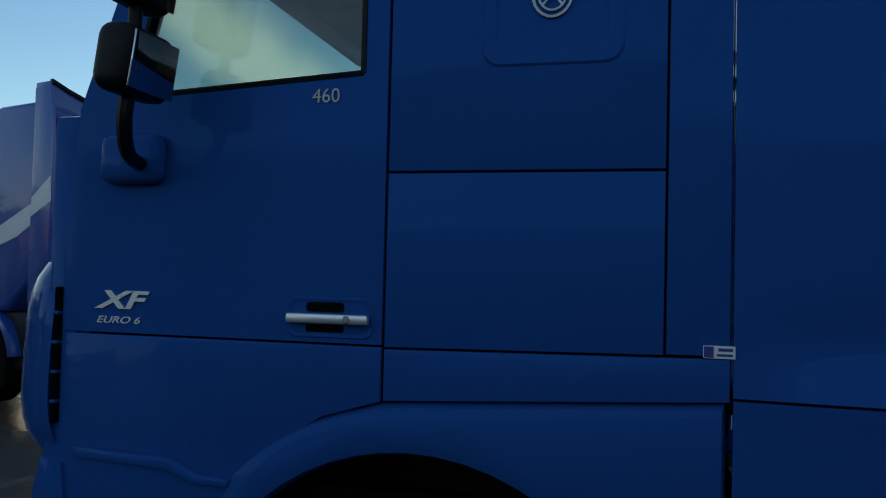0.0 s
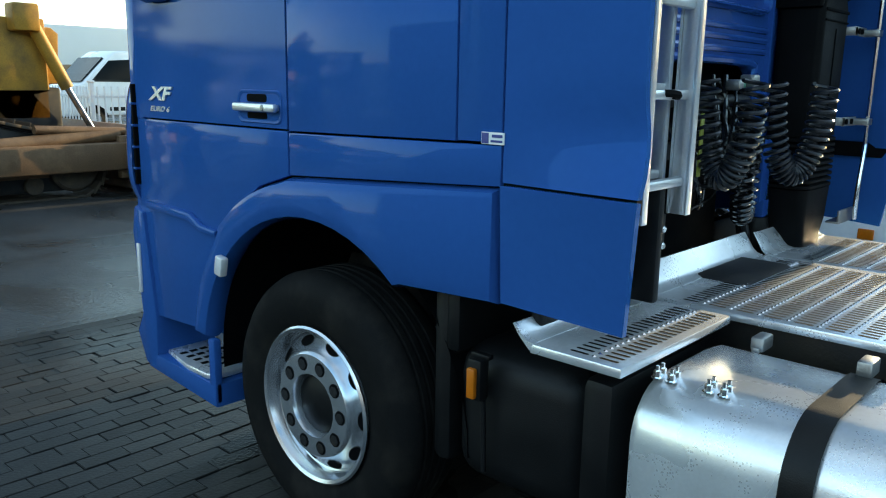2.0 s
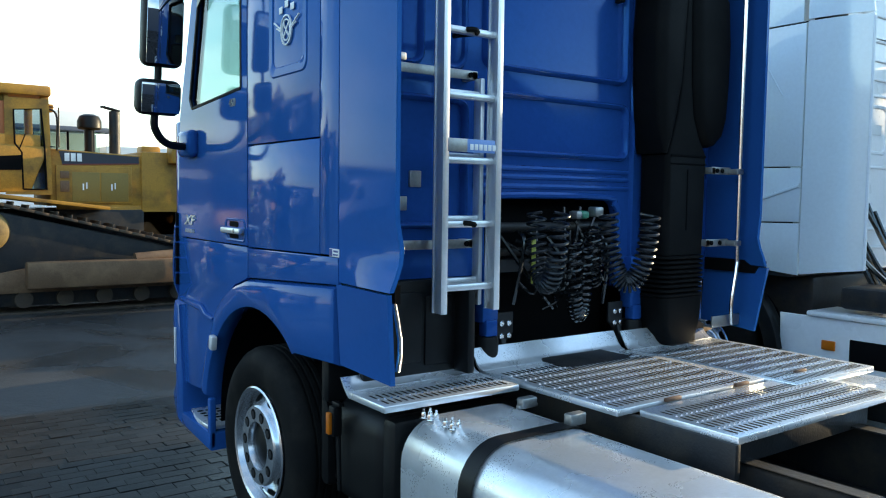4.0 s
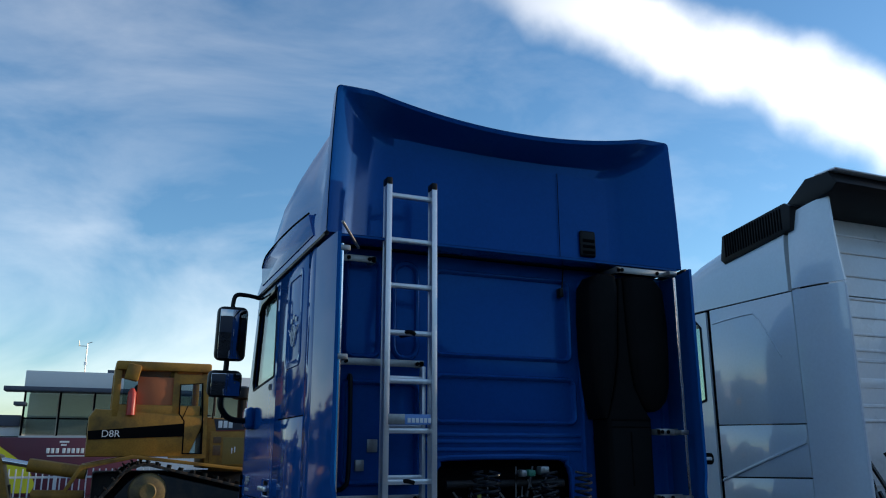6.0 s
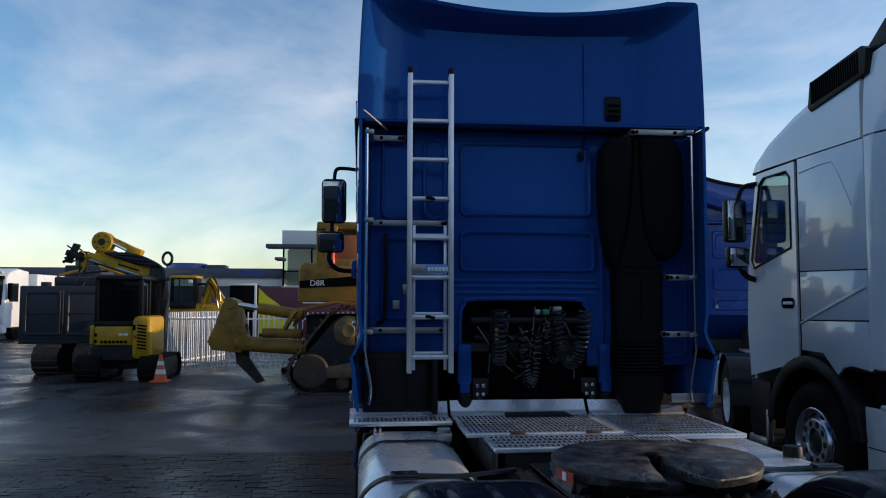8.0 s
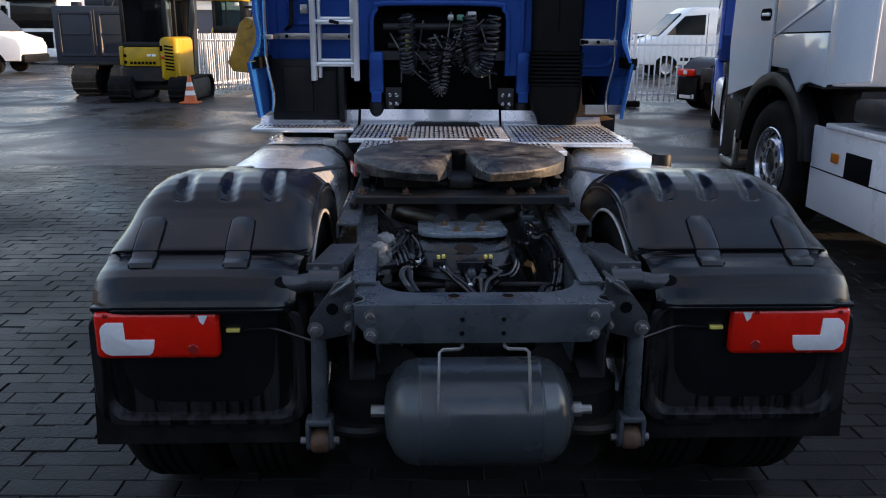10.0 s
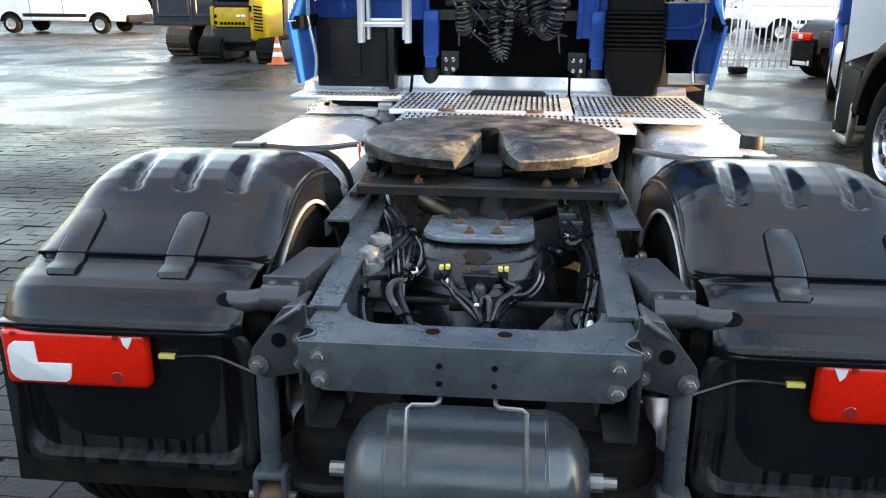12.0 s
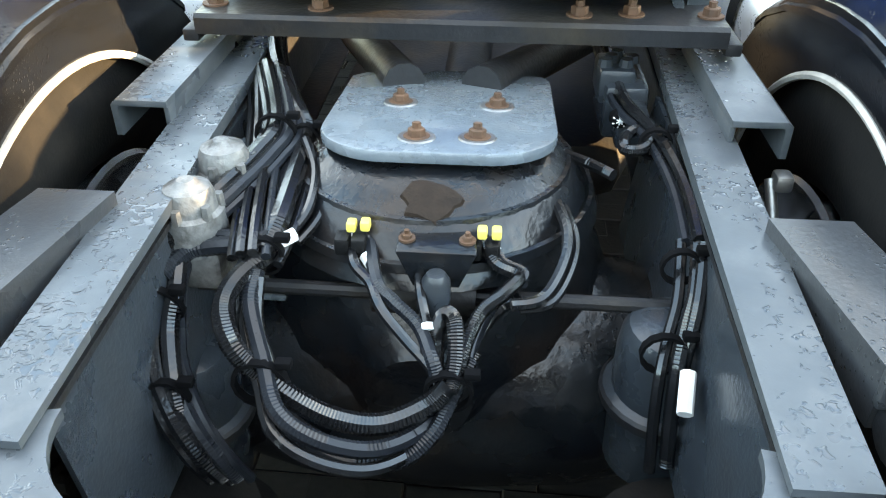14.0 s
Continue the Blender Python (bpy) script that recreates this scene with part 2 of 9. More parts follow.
RUBBER = mat("tyre_rubber", (0.008, 0.0078, 0.0078), 0.75, 0.0, 0.2, 8, 60, 0.25, 180, spec=0.08, stain=(0.034, 0.029, 0.024), stain_scale=5.0, stain_amt=0.4)
HOSE = mat("black_hose", (0.0065, 0.007, 0.008), 0.16, 0.0, 0.15, 10, 80, 0.1, 200, spec=0.6)
HOSE_GREY = mat("grey_blue_hose", (0.011, 0.014, 0.018), 0.3, 0.0, 0.15, 10, 80, 0.1, 200, spec=0.35)
STEEL = mat("grey_chassis_paint", (0.066, 0.081, 0.091), 0.34, 0.3, 0.12, 9, 60, 0.04, 220, stain=(0.15, 0.16, 0.168), stain_scale=14.0, stain_amt=0.35, rvar=0.5, film=0.22)
STEEL_DARK = mat("dirty_chassis_steel", (0.013, 0.014, 0.016), 0.5, 0.1, 0.3, 6, 60, 0.3, 100, spec=0.35, stain=(0.06, 0.042, 0.026), stain_scale=5.0, stain_amt=0.5)
PLATE = mat("blue_grey_casting_paint", (0.115, 0.15, 0.172), 0.26, 0.1, 0.2, 14, 60, 0.2, 160, stain=(0.20, 0.225, 0.24), stain_scale=16.0, stain_amt=0.45, rvar=0.7, film=0.2)
AXLE = mat("oily_axle_casting", (0.0065, 0.0088, 0.011), 0.24, 0.15, 0.45, 6, 50, 0.5, 45, stain=(0.032, 0.017, 0.010), stain_scale=7.0, stain_amt=0.5, rvar=0.7, film=0.09)
RUST = mat("rusty_steel", (0.12, 0.052, 0.028), 0.7, 0.1, 0.35, 12, 80, 0.4, 120, stain=(0.06, 0.035, 0.026), stain_scale=20.0, stain_amt=0.7)
GREASE = mat("greasy_worn_steel", (0.036, 0.035, 0.034), 0.45, 0.2, 0.5, 7, 60, 0.9, 60, stain=(0.155, 0.138, 0.116), stain_scale=13.0, stain_amt=0.9, rvar=0.6)
ALU = mat("brushed_aluminium", (0.80, 0.82, 0.84), 0.27, 0.65, 0.08, 3, 90, 0.06, 200, stain=(0.6, 0.61, 0.62), stain_scale=5.0, stain_amt=0.4, drops=0.12)
ALU_WHITE = mat("ladder_aluminium", (0.74, 0.75, 0.76), 0.35, 0.75, 0.06, 3, 90, 0.08, 200)
RIM = mat("silver_rim_paint", (0.60, 0.63, 0.67), 0.2, 0.85, 0.08, 6, 60, 0.04, 200, stain=(0.36, 0.36, 0.37), stain_scale=6, stain_amt=0.35)
CHROME = mat("bright_steel", (0.8, 0.8, 0.8), 0.16, 1.0, 0.05, 6, 60, 0.03, 200)
ZINC = mat("zinc_steel", (0.34, 0.34, 0.33), 0.4, 0.85, 0.15, 10, 80, 0.15, 200)
RED = mat("red_lamp_lens", (0.85, 0.012, 0.004), 0.25, 0.0, 0.08, 12, 60, 0.05, 90, coat=0.3)
LENS = mat("clear_lamp_lens", (0.70, 0.68, 0.68), 0.15, 0.0, 0.08, 12, 60, 0.1, 120, coat=1.0)
ORANGE = mat("orange_plastic", (0.62, 0.14, 0.01), 0.3, 0.0, 0.1, 10, 60, 0.05, 100)
CONE_ORANGE = mat("traffic_cone_plastic", (0.80, 0.14, 0.04), 0.5, 0.0, 0.1, 10, 60, 0.05, 100)
YELLOW = mat("machine_yellow_paint", (0.52, 0.285, 0.014), 0.42, 0.0, 0.15, 3, 50, 0.1, 80, spec=0.3, stain=(0.17, 0.095, 0.025), stain_scale=2.5, stain_amt=0.45)
YELLOW_CLIP = mat("yellow_plastic", (0.80, 0.60, 0.14), 0.4)
LABEL_WHITE = mat("white_label", (0.8, 0.8, 0.78), 0.5, var=0.05)
LABEL_BLUE = mat("blue_label", (0.03, 0.05, 0.22), 0.4, var=0.05)
LABEL_MID = mat("pale_blue_label", (0.12, 0.28, 0.6), 0.4, var=0.05)
BROWN_STEEL = mat("worn_brown_steel", (0.16, 0.085, 0.045), 0.6, 0.3, 0.3, 4, 50, 0.4, 60, stain=(0.30, 0.17, 0.09), stain_scale=3, stain_amt=0.6)
TRACK = mat("muddy_track_steel", (0.06, 0.042, 0.030), 0.7, 0.3, 0.3, 6, 50, 0.4, 60, stain=(0.15, 0.10, 0.06), stain_scale=4, stain_amt=0.6)
GREY_BOX = mat("dark_grey_machine_paint", (0.032, 0.038, 0.050), 0.45, 0.0, 0.12, 3, 50, 0.1, 80, spec=0.3)
FENCE = mat("white_fence_paint", (0.75, 0.77, 0.78), 0.45, 0.0, 0.06, 3, 50, 0.05, 100)
FACADE = mat("pale_facade_panels", (0.62, 0.64, 0.66), 0.6, 0.0, 0.05, 1, 20, 0.05, 30)
FACADE_DARK = mat("dark_blue_fascia", (0.05, 0.065, 0.10), 0.5, 0.0, 0.08, 1, 20, 0.05, 30)
MAROON = mat("maroon_banner", (0.12, 0.02, 0.04), 0.5, 0.0, 0.06, 2, 20, 0.03, 30)
LIME = mat("yellow_green_banner", (0.62, 0.62, 0.03), 0.5, 0.0, 0.06, 2, 20, 0.03, 30)
WOOD = mat("stacked_timber", (0.22, 0.13, 0.07), 0.7, 0.0, 0.3, 2, 30, 0.2, 40)
MIRROR_GLASS = mat("mirror_glass", (0.42, 0.45, 0.50), 0.02, 1.0, 0.0, 3, 30, 0.0)
PALE_EDGE = mat("worn_pale_edge", (0.36, 0.35, 0.33), 0.5, 0.2, 0.25, 20, 90, 0.2, 150)
INTERIOR = mat("cab_interior", (0.035, 0.035, 0.038), 0.7)


def glass(name, tint):
    m = bpy.data.materials.new(name)
    m.use_nodes = True
    n, l = m.node_tree.nodes, m.node_tree.links
    n.remove(n["Principled BSDF"])
    clear = n.new("ShaderNodeBsdfTransparent")
    clear.inputs["Color"].default_value = (*tint, 1)
    gl = n.new("ShaderNodeBsdfGlossy")
    gl.inputs["Roughness"].default_value = 0.01
    lw = n.new("ShaderNodeLayerWeight")
    cube = n.new("ShaderNodeMath")
    cube.operation = "POWER"
    cube.inputs[1].default_value = 4.0
    l.new(lw.outputs["Facing"], cube.inputs[0])
    fr = n.new("ShaderNodeMath")
    fr.operation = "MULTIPLY_ADD"
    fr.inputs[1].default_value, fr.inputs[2].default_value = 0.7, 0.05
    l.new(cube.outputs[0], fr.inputs[0])
    mx = n.new("ShaderNodeMixShader")
    l.new(fr.outputs[0], mx.inputs[0])
    l.new(clear.outputs[0], mx.inputs[1])
    l.new(gl.outputs[0], mx.inputs[2])
    l.new(mx.outputs[0], n["Material Output"].inputs["Surface"])
    return m


GLASS = glass("tinted_glass", (0.66, 0.76, 0.74))
GLASS_DARK = glass("dark_glass", (0.10, 0.12, 0.13))

BOLT = mat("dull_zinc_bolt", (0.20, 0.205, 0.21), 0.42, 0.7, 0.25, 20, 90, 0.15, 200, stain=(0.12, 0.06, 0.035), stain_scale=30.0, stain_amt=0.5)
TUBE = mat("dark_painted_tube", (0.036, 0.040, 0.044), 0.3, 0.1, 0.25, 9, 70, 0.1, 200, drops=0.3)
TANK = mat("grey_tank_paint", (0.045, 0.058, 0.065), 0.26, 0.25, 0.10, 5, 60, 0.03, 220, stain=(0.08, 0.075, 0.066), stain_scale=6.0, stain_amt=0.35, rvar=0.5)
RUST_DARK = mat("dark_rust", (0.021, 0.0125, 0.009), 0.6, 0.0, 0.4, 20, 80, 0.6, 90, spec=0.15)
CHAMBER = mat("dark_blue_grey_chamber", (0.030, 0.041, 0.050), 0.28, 0.2, 0.25, 12, 60, 0.15, 160, stain=(0.025, 0.022, 0.02), stain_scale=12.0, stain_amt=0.4)
CAST = mat("rough_cast_aluminium", (0.19, 0.19, 0.185), 0.5, 0.5, 0.4, 25, 90, 0.9, 55, stain=(0.04, 0.038, 0.035), stain_scale=26.0, stain_amt=0.85)
WET_PANEL = mat("black_plastic_with_drip_marks", (0.014, 0.0142, 0.0148), 0.34, 0.0, 0.25, 5, 70, 0.12, 200, spec=0.16, stain=(0.020, 0.0195, 0.019), stain_scale=9.0, stain_amt=0.5, rvar=0.6, streak=(0.002, 0.0021, 0.0024))
STRAP = mat("glossy_black_plastic", (0.008, 0.0083, 0.0095), 0.25, 0.0, 0.2, 6, 70, 0.06, 200, spec=0.4)
DOZER = mat("dirty_ochre_paint", (0.40, 0.190, 0.032), 0.5, 0.0, 0.25, 3, 50, 0.15, 80, spec=0.25, stain=(0.11, 0.065, 0.026), stain_scale=2.5, stain_amt=0.7)

# ---- mesh tools ----
class M:
    """Collects the faces of one mesh."""

    def __init__(self, xf=None):
        self.v, self.f, self.xf, self.cut = [], [], xf, []

    def put(self, verts, faces):
        k = len(self.v)
        self.cut.append((k, len(self.f)))
        if self.xf is not None:
            verts = [self.xf @ Vector(p) for p in verts]
        self.v.extend(tuple(p) for p in verts)
        self.f.extend(tuple(i + k for i in f) for f in faces)
        return self

    def bm(self, b):
        b.verts.index_update()
        self.put([p.co.copy() for p in b.verts], [[p.index for p in f.verts] for f in b.faces])
        b.free()
        return self

    def box(self, x0, x1, y0, y1, z0, z1, b=0.0, seg=2, rot=None):
        """A box between two corners, its edges rounded by b; rot: degrees about x, y, z through its middle."""
        t = bmesh.new()
        bmesh.ops.create_cube(t, size=1.0)
        s = Vector((abs(x1 - x0), abs(y1 - y0), abs(z1 - z0)))
        for p in t.verts:
            p.co = Vector((p.co.x * s.x, p.co.y * s.y, p.co.z * s.z))
        if b:
            bmesh.ops.bevel(t, geom=t.edges[:], offset=min(b, 0.49 * min(s)), segments=seg, affect="EDGES", profile=0.5)
        c = Matrix.Translation(((x0 + x1) / 2, (y0 + y1) / 2, (z0 + z1) / 2))
        if rot:
            c = c @ pose(0, 0, 0, *rot)
        bmesh.ops.transform(t, matrix=c, verts=t.verts[:])
        return self.bm(t)

    def prism(self, pts, axis, a, b, bev=0.0, seg=2):
        """A flat outline (y, z), (x, z) or (x, y) pushed along the axis x, y or z from a to b."""
        def at(p, h):
            return {"x": (h, p[0], p[1]), "y": (p[0], h, p[1]), "z": (p[0], p[1], h)}[axis]
        t = bmesh.new()
        lo = [t.verts.new(at(p, a)) for p in pts]
        hi = [t.verts.new(at(p, b)) for p in pts]
        t.faces.new(lo), t.faces.new(hi)
        k = len(pts)
        for i in range(k):
            t.faces.new((lo[i], lo[(i + 1) % k], hi[(i + 1) % k], hi[i]))
        bmesh.ops.recalc_face_normals(t, faces=t.faces[:])
        if bev:
            rim = [e for e in t.edges if all(p in hi for p in e.verts) or all(p in lo for p in e.verts)]
            bmesh.ops.bevel(t, geom=rim, offset=bev, segments=seg, affect="EDGES", profile=0.5)
        return self.bm(t)

    def lathe(self, prof, c, axis="x", seg=32, close=False):
        """(radius, height) pairs turned about an axis through c."""
        c = Vector(c)
        rows = []
        for r, h in prof:
            row = []
            for i in range(seg):
                u, w = r * math.cos(2 * math.pi * i / seg), r * math.sin(2 * math.pi * i / seg)
                row.append(c + Vector({"x": (h, u, w), "y": (u, h, w), "z": (u, w, h)}[axis]))
            rows.append(row)
        fs = []
        for j in range(len(rows) - 1):
            for i in range(seg):
                k = (i + 1) % seg
                fs.append((j * seg + i, j * seg + k, (j + 1) * seg + k, (j + 1) * seg + i))
        if close:
            fs.append(tuple(range(seg)))
            fs.append(tuple((len(rows) - 1) * seg + i for i in range(seg)))
        return self.put([p for r in rows for p in r], fs)

    def rod(self, a, b, r, seg=12, r2=None):
        """A straight round bar with closed ends."""
        a, b = Vector(a), Vector(b)
        return self.tube([a, b], r, seg, smooth=False, r2=r2)

    def tube(self, pts, r, seg=8, smooth=True, steps=6, r2=None):
        """A round bar along a line of points."""
        pts = [Vector(p) for p in pts]
        if smooth and len(pts) > 2:
            fine = []
            for i in range(len(pts) - 1):
                p0, p1, p2, p3 = pts[max(i - 1, 0)], pts[i], pts[i + 1], pts[min(i + 2, len(pts) - 1)]
                for k in range(steps):
                    t = k / steps
                    fine.append(0.5 * ((2 * p1) + (p2 - p0) * t + (2 * p0 - 5 * p1 + 4 * p2 - p3) * t * t + (3 * p1 - p0 - 3 * p2 + p3) * t ** 3))
            pts = fine + [pts[-1]]
        vs, up = [], None
        n = len(pts)
        for i, p in enumerate(pts):
            d = (pts[min(i + 1, n - 1)] - pts[max(i - 1, 0)]).normalized()
            if up is None:
                up = d.orthogonal().normalized()
            up = (up - d * up.dot(d))
            up = up.normalized() if up.length > 1e-6 else d.orthogonal().normalized()
            side = d.cross(up)
            rr = r if r2 is None else r + (r2 - r) * i / (n - 1)
            vs += [p + rr * (math.cos(2 * math.pi * k / seg) * up + math.sin(2 * math.pi * k / seg) * side) for k in range(seg)]
        fs = []
        for i in range(n - 1):
            for k in range(seg):
                q = (k + 1) % seg
                fs.append((i * seg + k, i * seg + q, (i + 1) * seg + q, (i + 1) * seg + k))
        fs.append(tuple(range(seg)))
        fs.append(tuple((n - 1) * seg + k for k in range(seg)))
        return self.put(vs, fs)

    def grid(self, fn, nu, nv, thick=None):
        """A sheet fn(u, v), u and v from 0 to 1; thick: a vector by which a second skin lies behind it."""
        vs = [Vector(fn(i / nu, j / nv)) for j in range(nv + 1) for i in range(nu + 1)]
        w = nu + 1
        fs = [(j * w + i, j * w + i + 1, (j + 1) * w + i + 1, (j + 1) * w + i) for j in range(nv) for i in range(nu)]
        if thick is not None:
            k, t = len(vs), Vector(thick)
            vs += [p + t for p in vs[:k]]
            fs += [tuple(i + k for i in reversed(f)) for f in fs[:]]
            rim = [i for i in range(w)] + [j * w + nu for j in range(1, nv + 1)] + [nv * w + i for i in range(nu - 1, -1, -1)] + [j * w for j in range(nv - 1, 0, -1)]
            fs += [(rim[i], rim[(i + 1) % len(rim)], rim[(i + 1) % len(rim)] + k, rim[i] + k) for i in range(len(rim))]
        return self.put(vs, fs)

    def loft(self, loops, cap=True):
        """Closed loops of equal length, skinned one to the next."""
        k = len(loops[0])
        fs = [(j * k + i, j * k + (i + 1) % k, (j + 1) * k + (i + 1) % k, (j + 1) * k + i) for j in range(len(loops) - 1) for i in range(k)]
        if cap:
            fs += [tuple(range(k)), tuple((len(loops) - 1) * k + i for i in range(k))]
        return self.put([p for l in loops for p in l], fs)

    def mesh(self, name, material, angle=35):
        me = bpy.data.meshes.new(name)
        me.from_pydata([tuple(p) for p in self.v], [], self.f)
        b = bmesh.new()
        b.from_mesh(me)
        if len(b.faces) < 20000:
            bmesh.ops.recalc_face_normals(b, faces=b.faces[:])
        b.to_mesh(me)
        b.free()
        me.materials.append(material)
        me.polygons.foreach_set("use_smooth", [True] * len(me.polygons))
        me.set_sharp_from_angle(angle=radians(angle))
        return me


def thing(name, at, label, category, group="", kind=""):
    """An empty at a thing's base, under which its parts hang."""
    ob = new(name)
    ob.empty_display_size = 0.1
    ob.matrix_basis = Matrix.Translation(at)
    return tagged(ob, label, category, group, kind)


NONE, REAR, AXLE_LINE = Matrix(), pose(-0.014, 0.015, 0.022, 0, 0, 1.35), pose(-0.014, 0.085, 0.0, 0, 0, 1.35)
seat_of = {"at": NONE}


def part(name, m, material, parent, label="", angle=35):
    """One mesh under a thing or under a part; its points are given in the world, off the datum of its group."""
    ob = new(name, m.mesh(name, material, angle))
    ob.parent = parent
    if parent.type == "EMPTY":
        ob.matrix_parent_inverse = parent.matrix_basis.inverted()
        ob.matrix_basis = seat_of["at"].copy()
    if label:
        ob["label"] = label
    return ob


def pieces(name, m, material, parent, label="", per=1):
    """Each body of a mesh (or each `per` bodies) as a part of its own."""
    cuts = m.cut[::per] + [(len(m.v), len(m.f))]
    for (v0, f0), (v1, f1) in zip(cuts, cuts[1:]):
        one = M()
        one.put(m.v[v0:v1], [[i - v0 for i in f] for f in m.f[f0:f1]])
        ob = part(name, one, material, parent, label)
    return ob


def single(name, m, material, label, category, group="", kind="", angle=35):
    """A thing that is one mesh."""
    return tagged(new(name, m.mesh(name, material, angle)), label, category, group, kind)


def letters(text, size, m, depth=0.004, bold=0.0, slant=0.0):
    """A word cut out in the built-in font, laid by the pose m (x along the line, y up)."""
    cu = bpy.data.curves.new("word", "FONT")
    cu.body, cu.size, cu.extrude, cu.align_x = text, size, depth, "CENTER"
    cu.offset, cu.shear = bold * size, slant
    ob = bpy.data.objects.new("word", cu)
    scene.collection.objects.link(ob)
    me = bpy.data.meshes.new_from_object(ob)
    out = M(m)
    out.put([p.co.copy() for p in me.vertices], [tuple(f.vertices) for f in me.polygons])
    bpy.data.objects.remove(ob)
    bpy.data.meshes.remove(me)
    bpy.data.curves.remove(cu)
    return out


def arc(cx, cy, r, a0, a1, n):
    return [(cx + r * math.cos(radians(a0 + (a1 - a0) * i / n)), cy + r * math.sin(radians(a0 + (a1 - a0) * i / n))) for i in range(n + 1)]


def rrect(x0, x1, z0, z1, r, n=4):
    """A rectangle with round corners."""
    return arc(x1 - r, z0 + r, r, -90, 0, n) + arc(x1 - r, z1 - r, r, 0, 90, n) + arc(x0 + r, z1 - r, r, 90, 180, n) + arc(x0 + r, z0 + r, r, 180, 270, n)


# ---- ground ----
def ground_material():
    m = bpy.data.materials.new("wet_yard_surface")
    m.use_nodes = True
    n, l = m.node_tree.nodes, m.node_tree.links
    p = n["Principled BSDF"]
    p.inputs["Specular IOR Level"].default_value = 0.15
    tc = n.new("ShaderNodeTexCoord")
    big = n.new("ShaderNodeTexNoise")
    big.inputs["Scale"].default_value, big.inputs["Detail"].default_value, big.inputs["Distortion"].default_value = 0.45, 8.0, 1.2
    fine = n.new("ShaderNodeTexNoise")
    fine.inputs["Scale"].default_value, fine.inputs["Detail"].default_value = 45.0, 4.0
    br = n.new("ShaderNodeTexBrick")
    br.inputs["Scale"].default_value = 1.0
    br.inputs["Brick Width"].default_value, br.inputs["Row Height"].default_value = 0.21, 0.105
    br.inputs["Mortar Size"].default_value = 0.007
    br.inputs["Color1"].default_value, br.inputs["Color2"].default_value = (0.016, 0.015, 0.014, 1), (0.036, 0.034, 0.033, 1)
    br.inputs["Mortar"].default_value = (0.024, 0.023, 0.022, 1)
    for t in (big, fine, br):
        l.new(tc.outputs["Object"], t.inputs["Vector"])
    asph = n.new("ShaderNodeMapRange")
    asph.inputs["To Min"].default_value, asph.inputs["To Max"].default_value = 0.028, 0.058
    l.new(fine.outputs["Fac"], asph.inputs["Value"])
    # the paved yard lies round the truck, asphalt farther on
    sep = n.new("ShaderNodeSeparateXYZ")
    l.new(tc.outputs["Object"], sep.inputs[0])
    edge = n.new("ShaderNodeMath")
    edge.operation = "LESS_THAN"
    edge.inputs[1].default_value = 6.0
    l.new(sep.outputs["Y"], edge.inputs[0])
    mx = n.new("ShaderNodeMixRGB")
    l.new(edge.outputs[0], mx.inputs["Fac"])
    l.new(asph.outputs["Result"], mx.inputs["Color1"])
    l.new(br.outputs["Color"], mx.inputs["Color2"])
    vr = n.new("ShaderNodeMapRange")
    vr.inputs["To Min"].default_value, vr.inputs["To Max"].default_value = 0.65, 1.35
    l.new(big.outputs["Fac"], vr.inputs["Value"])
    mul = n.new("ShaderNodeMixRGB")
    mul.blend_type, mul.inputs["Fac"].default_value = "MULTIPLY", 1.0
    l.new(mx.outputs["Color"], mul.inputs["Color1"])
    l.new(vr.outputs["Result"], mul.inputs["Color2"])
    l.new(mul.outputs["Color"], p.inputs["Base Color"])
    rg = n.new("ShaderNodeMapRange")
    rg.inputs["From Min"].default_value, rg.inputs["From Max"].default_value = 0.38, 0.60
    rg.inputs["To Min"].default_value, rg.inputs["To Max"].default_value = 0.13, 0.55
    l.new(big.outputs["Fac"], rg.inputs["Value"])
    l.new(rg.outputs["Result"], p.inputs["Roughness"])
    bmp = n.new("ShaderNodeBump")
    bmp.inputs["Strength"].default_value, bmp.inputs["Distance"].default_value = 0.5, 0.01
    add = n.new("ShaderNodeMath")
    add.operation = "ADD"
    l.new(fine.outputs["Fac"], add.inputs[0])
    inv = n.new("ShaderNodeMath")
    inv.operation = "MULTIPLY"
    inv.inputs[1].default_value = -0.8
    l.new(br.outputs["Fac"], inv.inputs[0])
    gate = n.new("ShaderNodeMath")
    gate.operation = "MULTIPLY"
    l.new(inv.outputs[0], gate.inputs[0])
    l.new(edge.outputs[0], gate.inputs[1])
    l.new(gate.outputs[0], add.inputs[1])
    l.new(add.outputs[0], bmp.inputs["Height"])
    l.new(bmp.outputs["Normal"], p.inputs["Normal"])
    return m


GROUND = ground_material()
PAVER = mat("wet_clay_paver", (0.0195, 0.0190, 0.0184), 0.34, 0.0, 0.25, 0.6, 45, 0.4, 70, spec=0.05, islands=0.30, stain=(0.055, 0.053, 0.051), stain_scale=1.2, stain_amt=0.35, rvar=0.75)
g = M()
g.put([(-900, -900, -0.008), (900, -900, -0.008), (900, 900, -0.008), (-900, 900, -0.008)], [(0, 1, 2, 3)])
ground = tagged(new("ground", g.mesh("ground", GROUND)), "wet dark yard of clay pavers and asphalt", "ground", kind="structure")

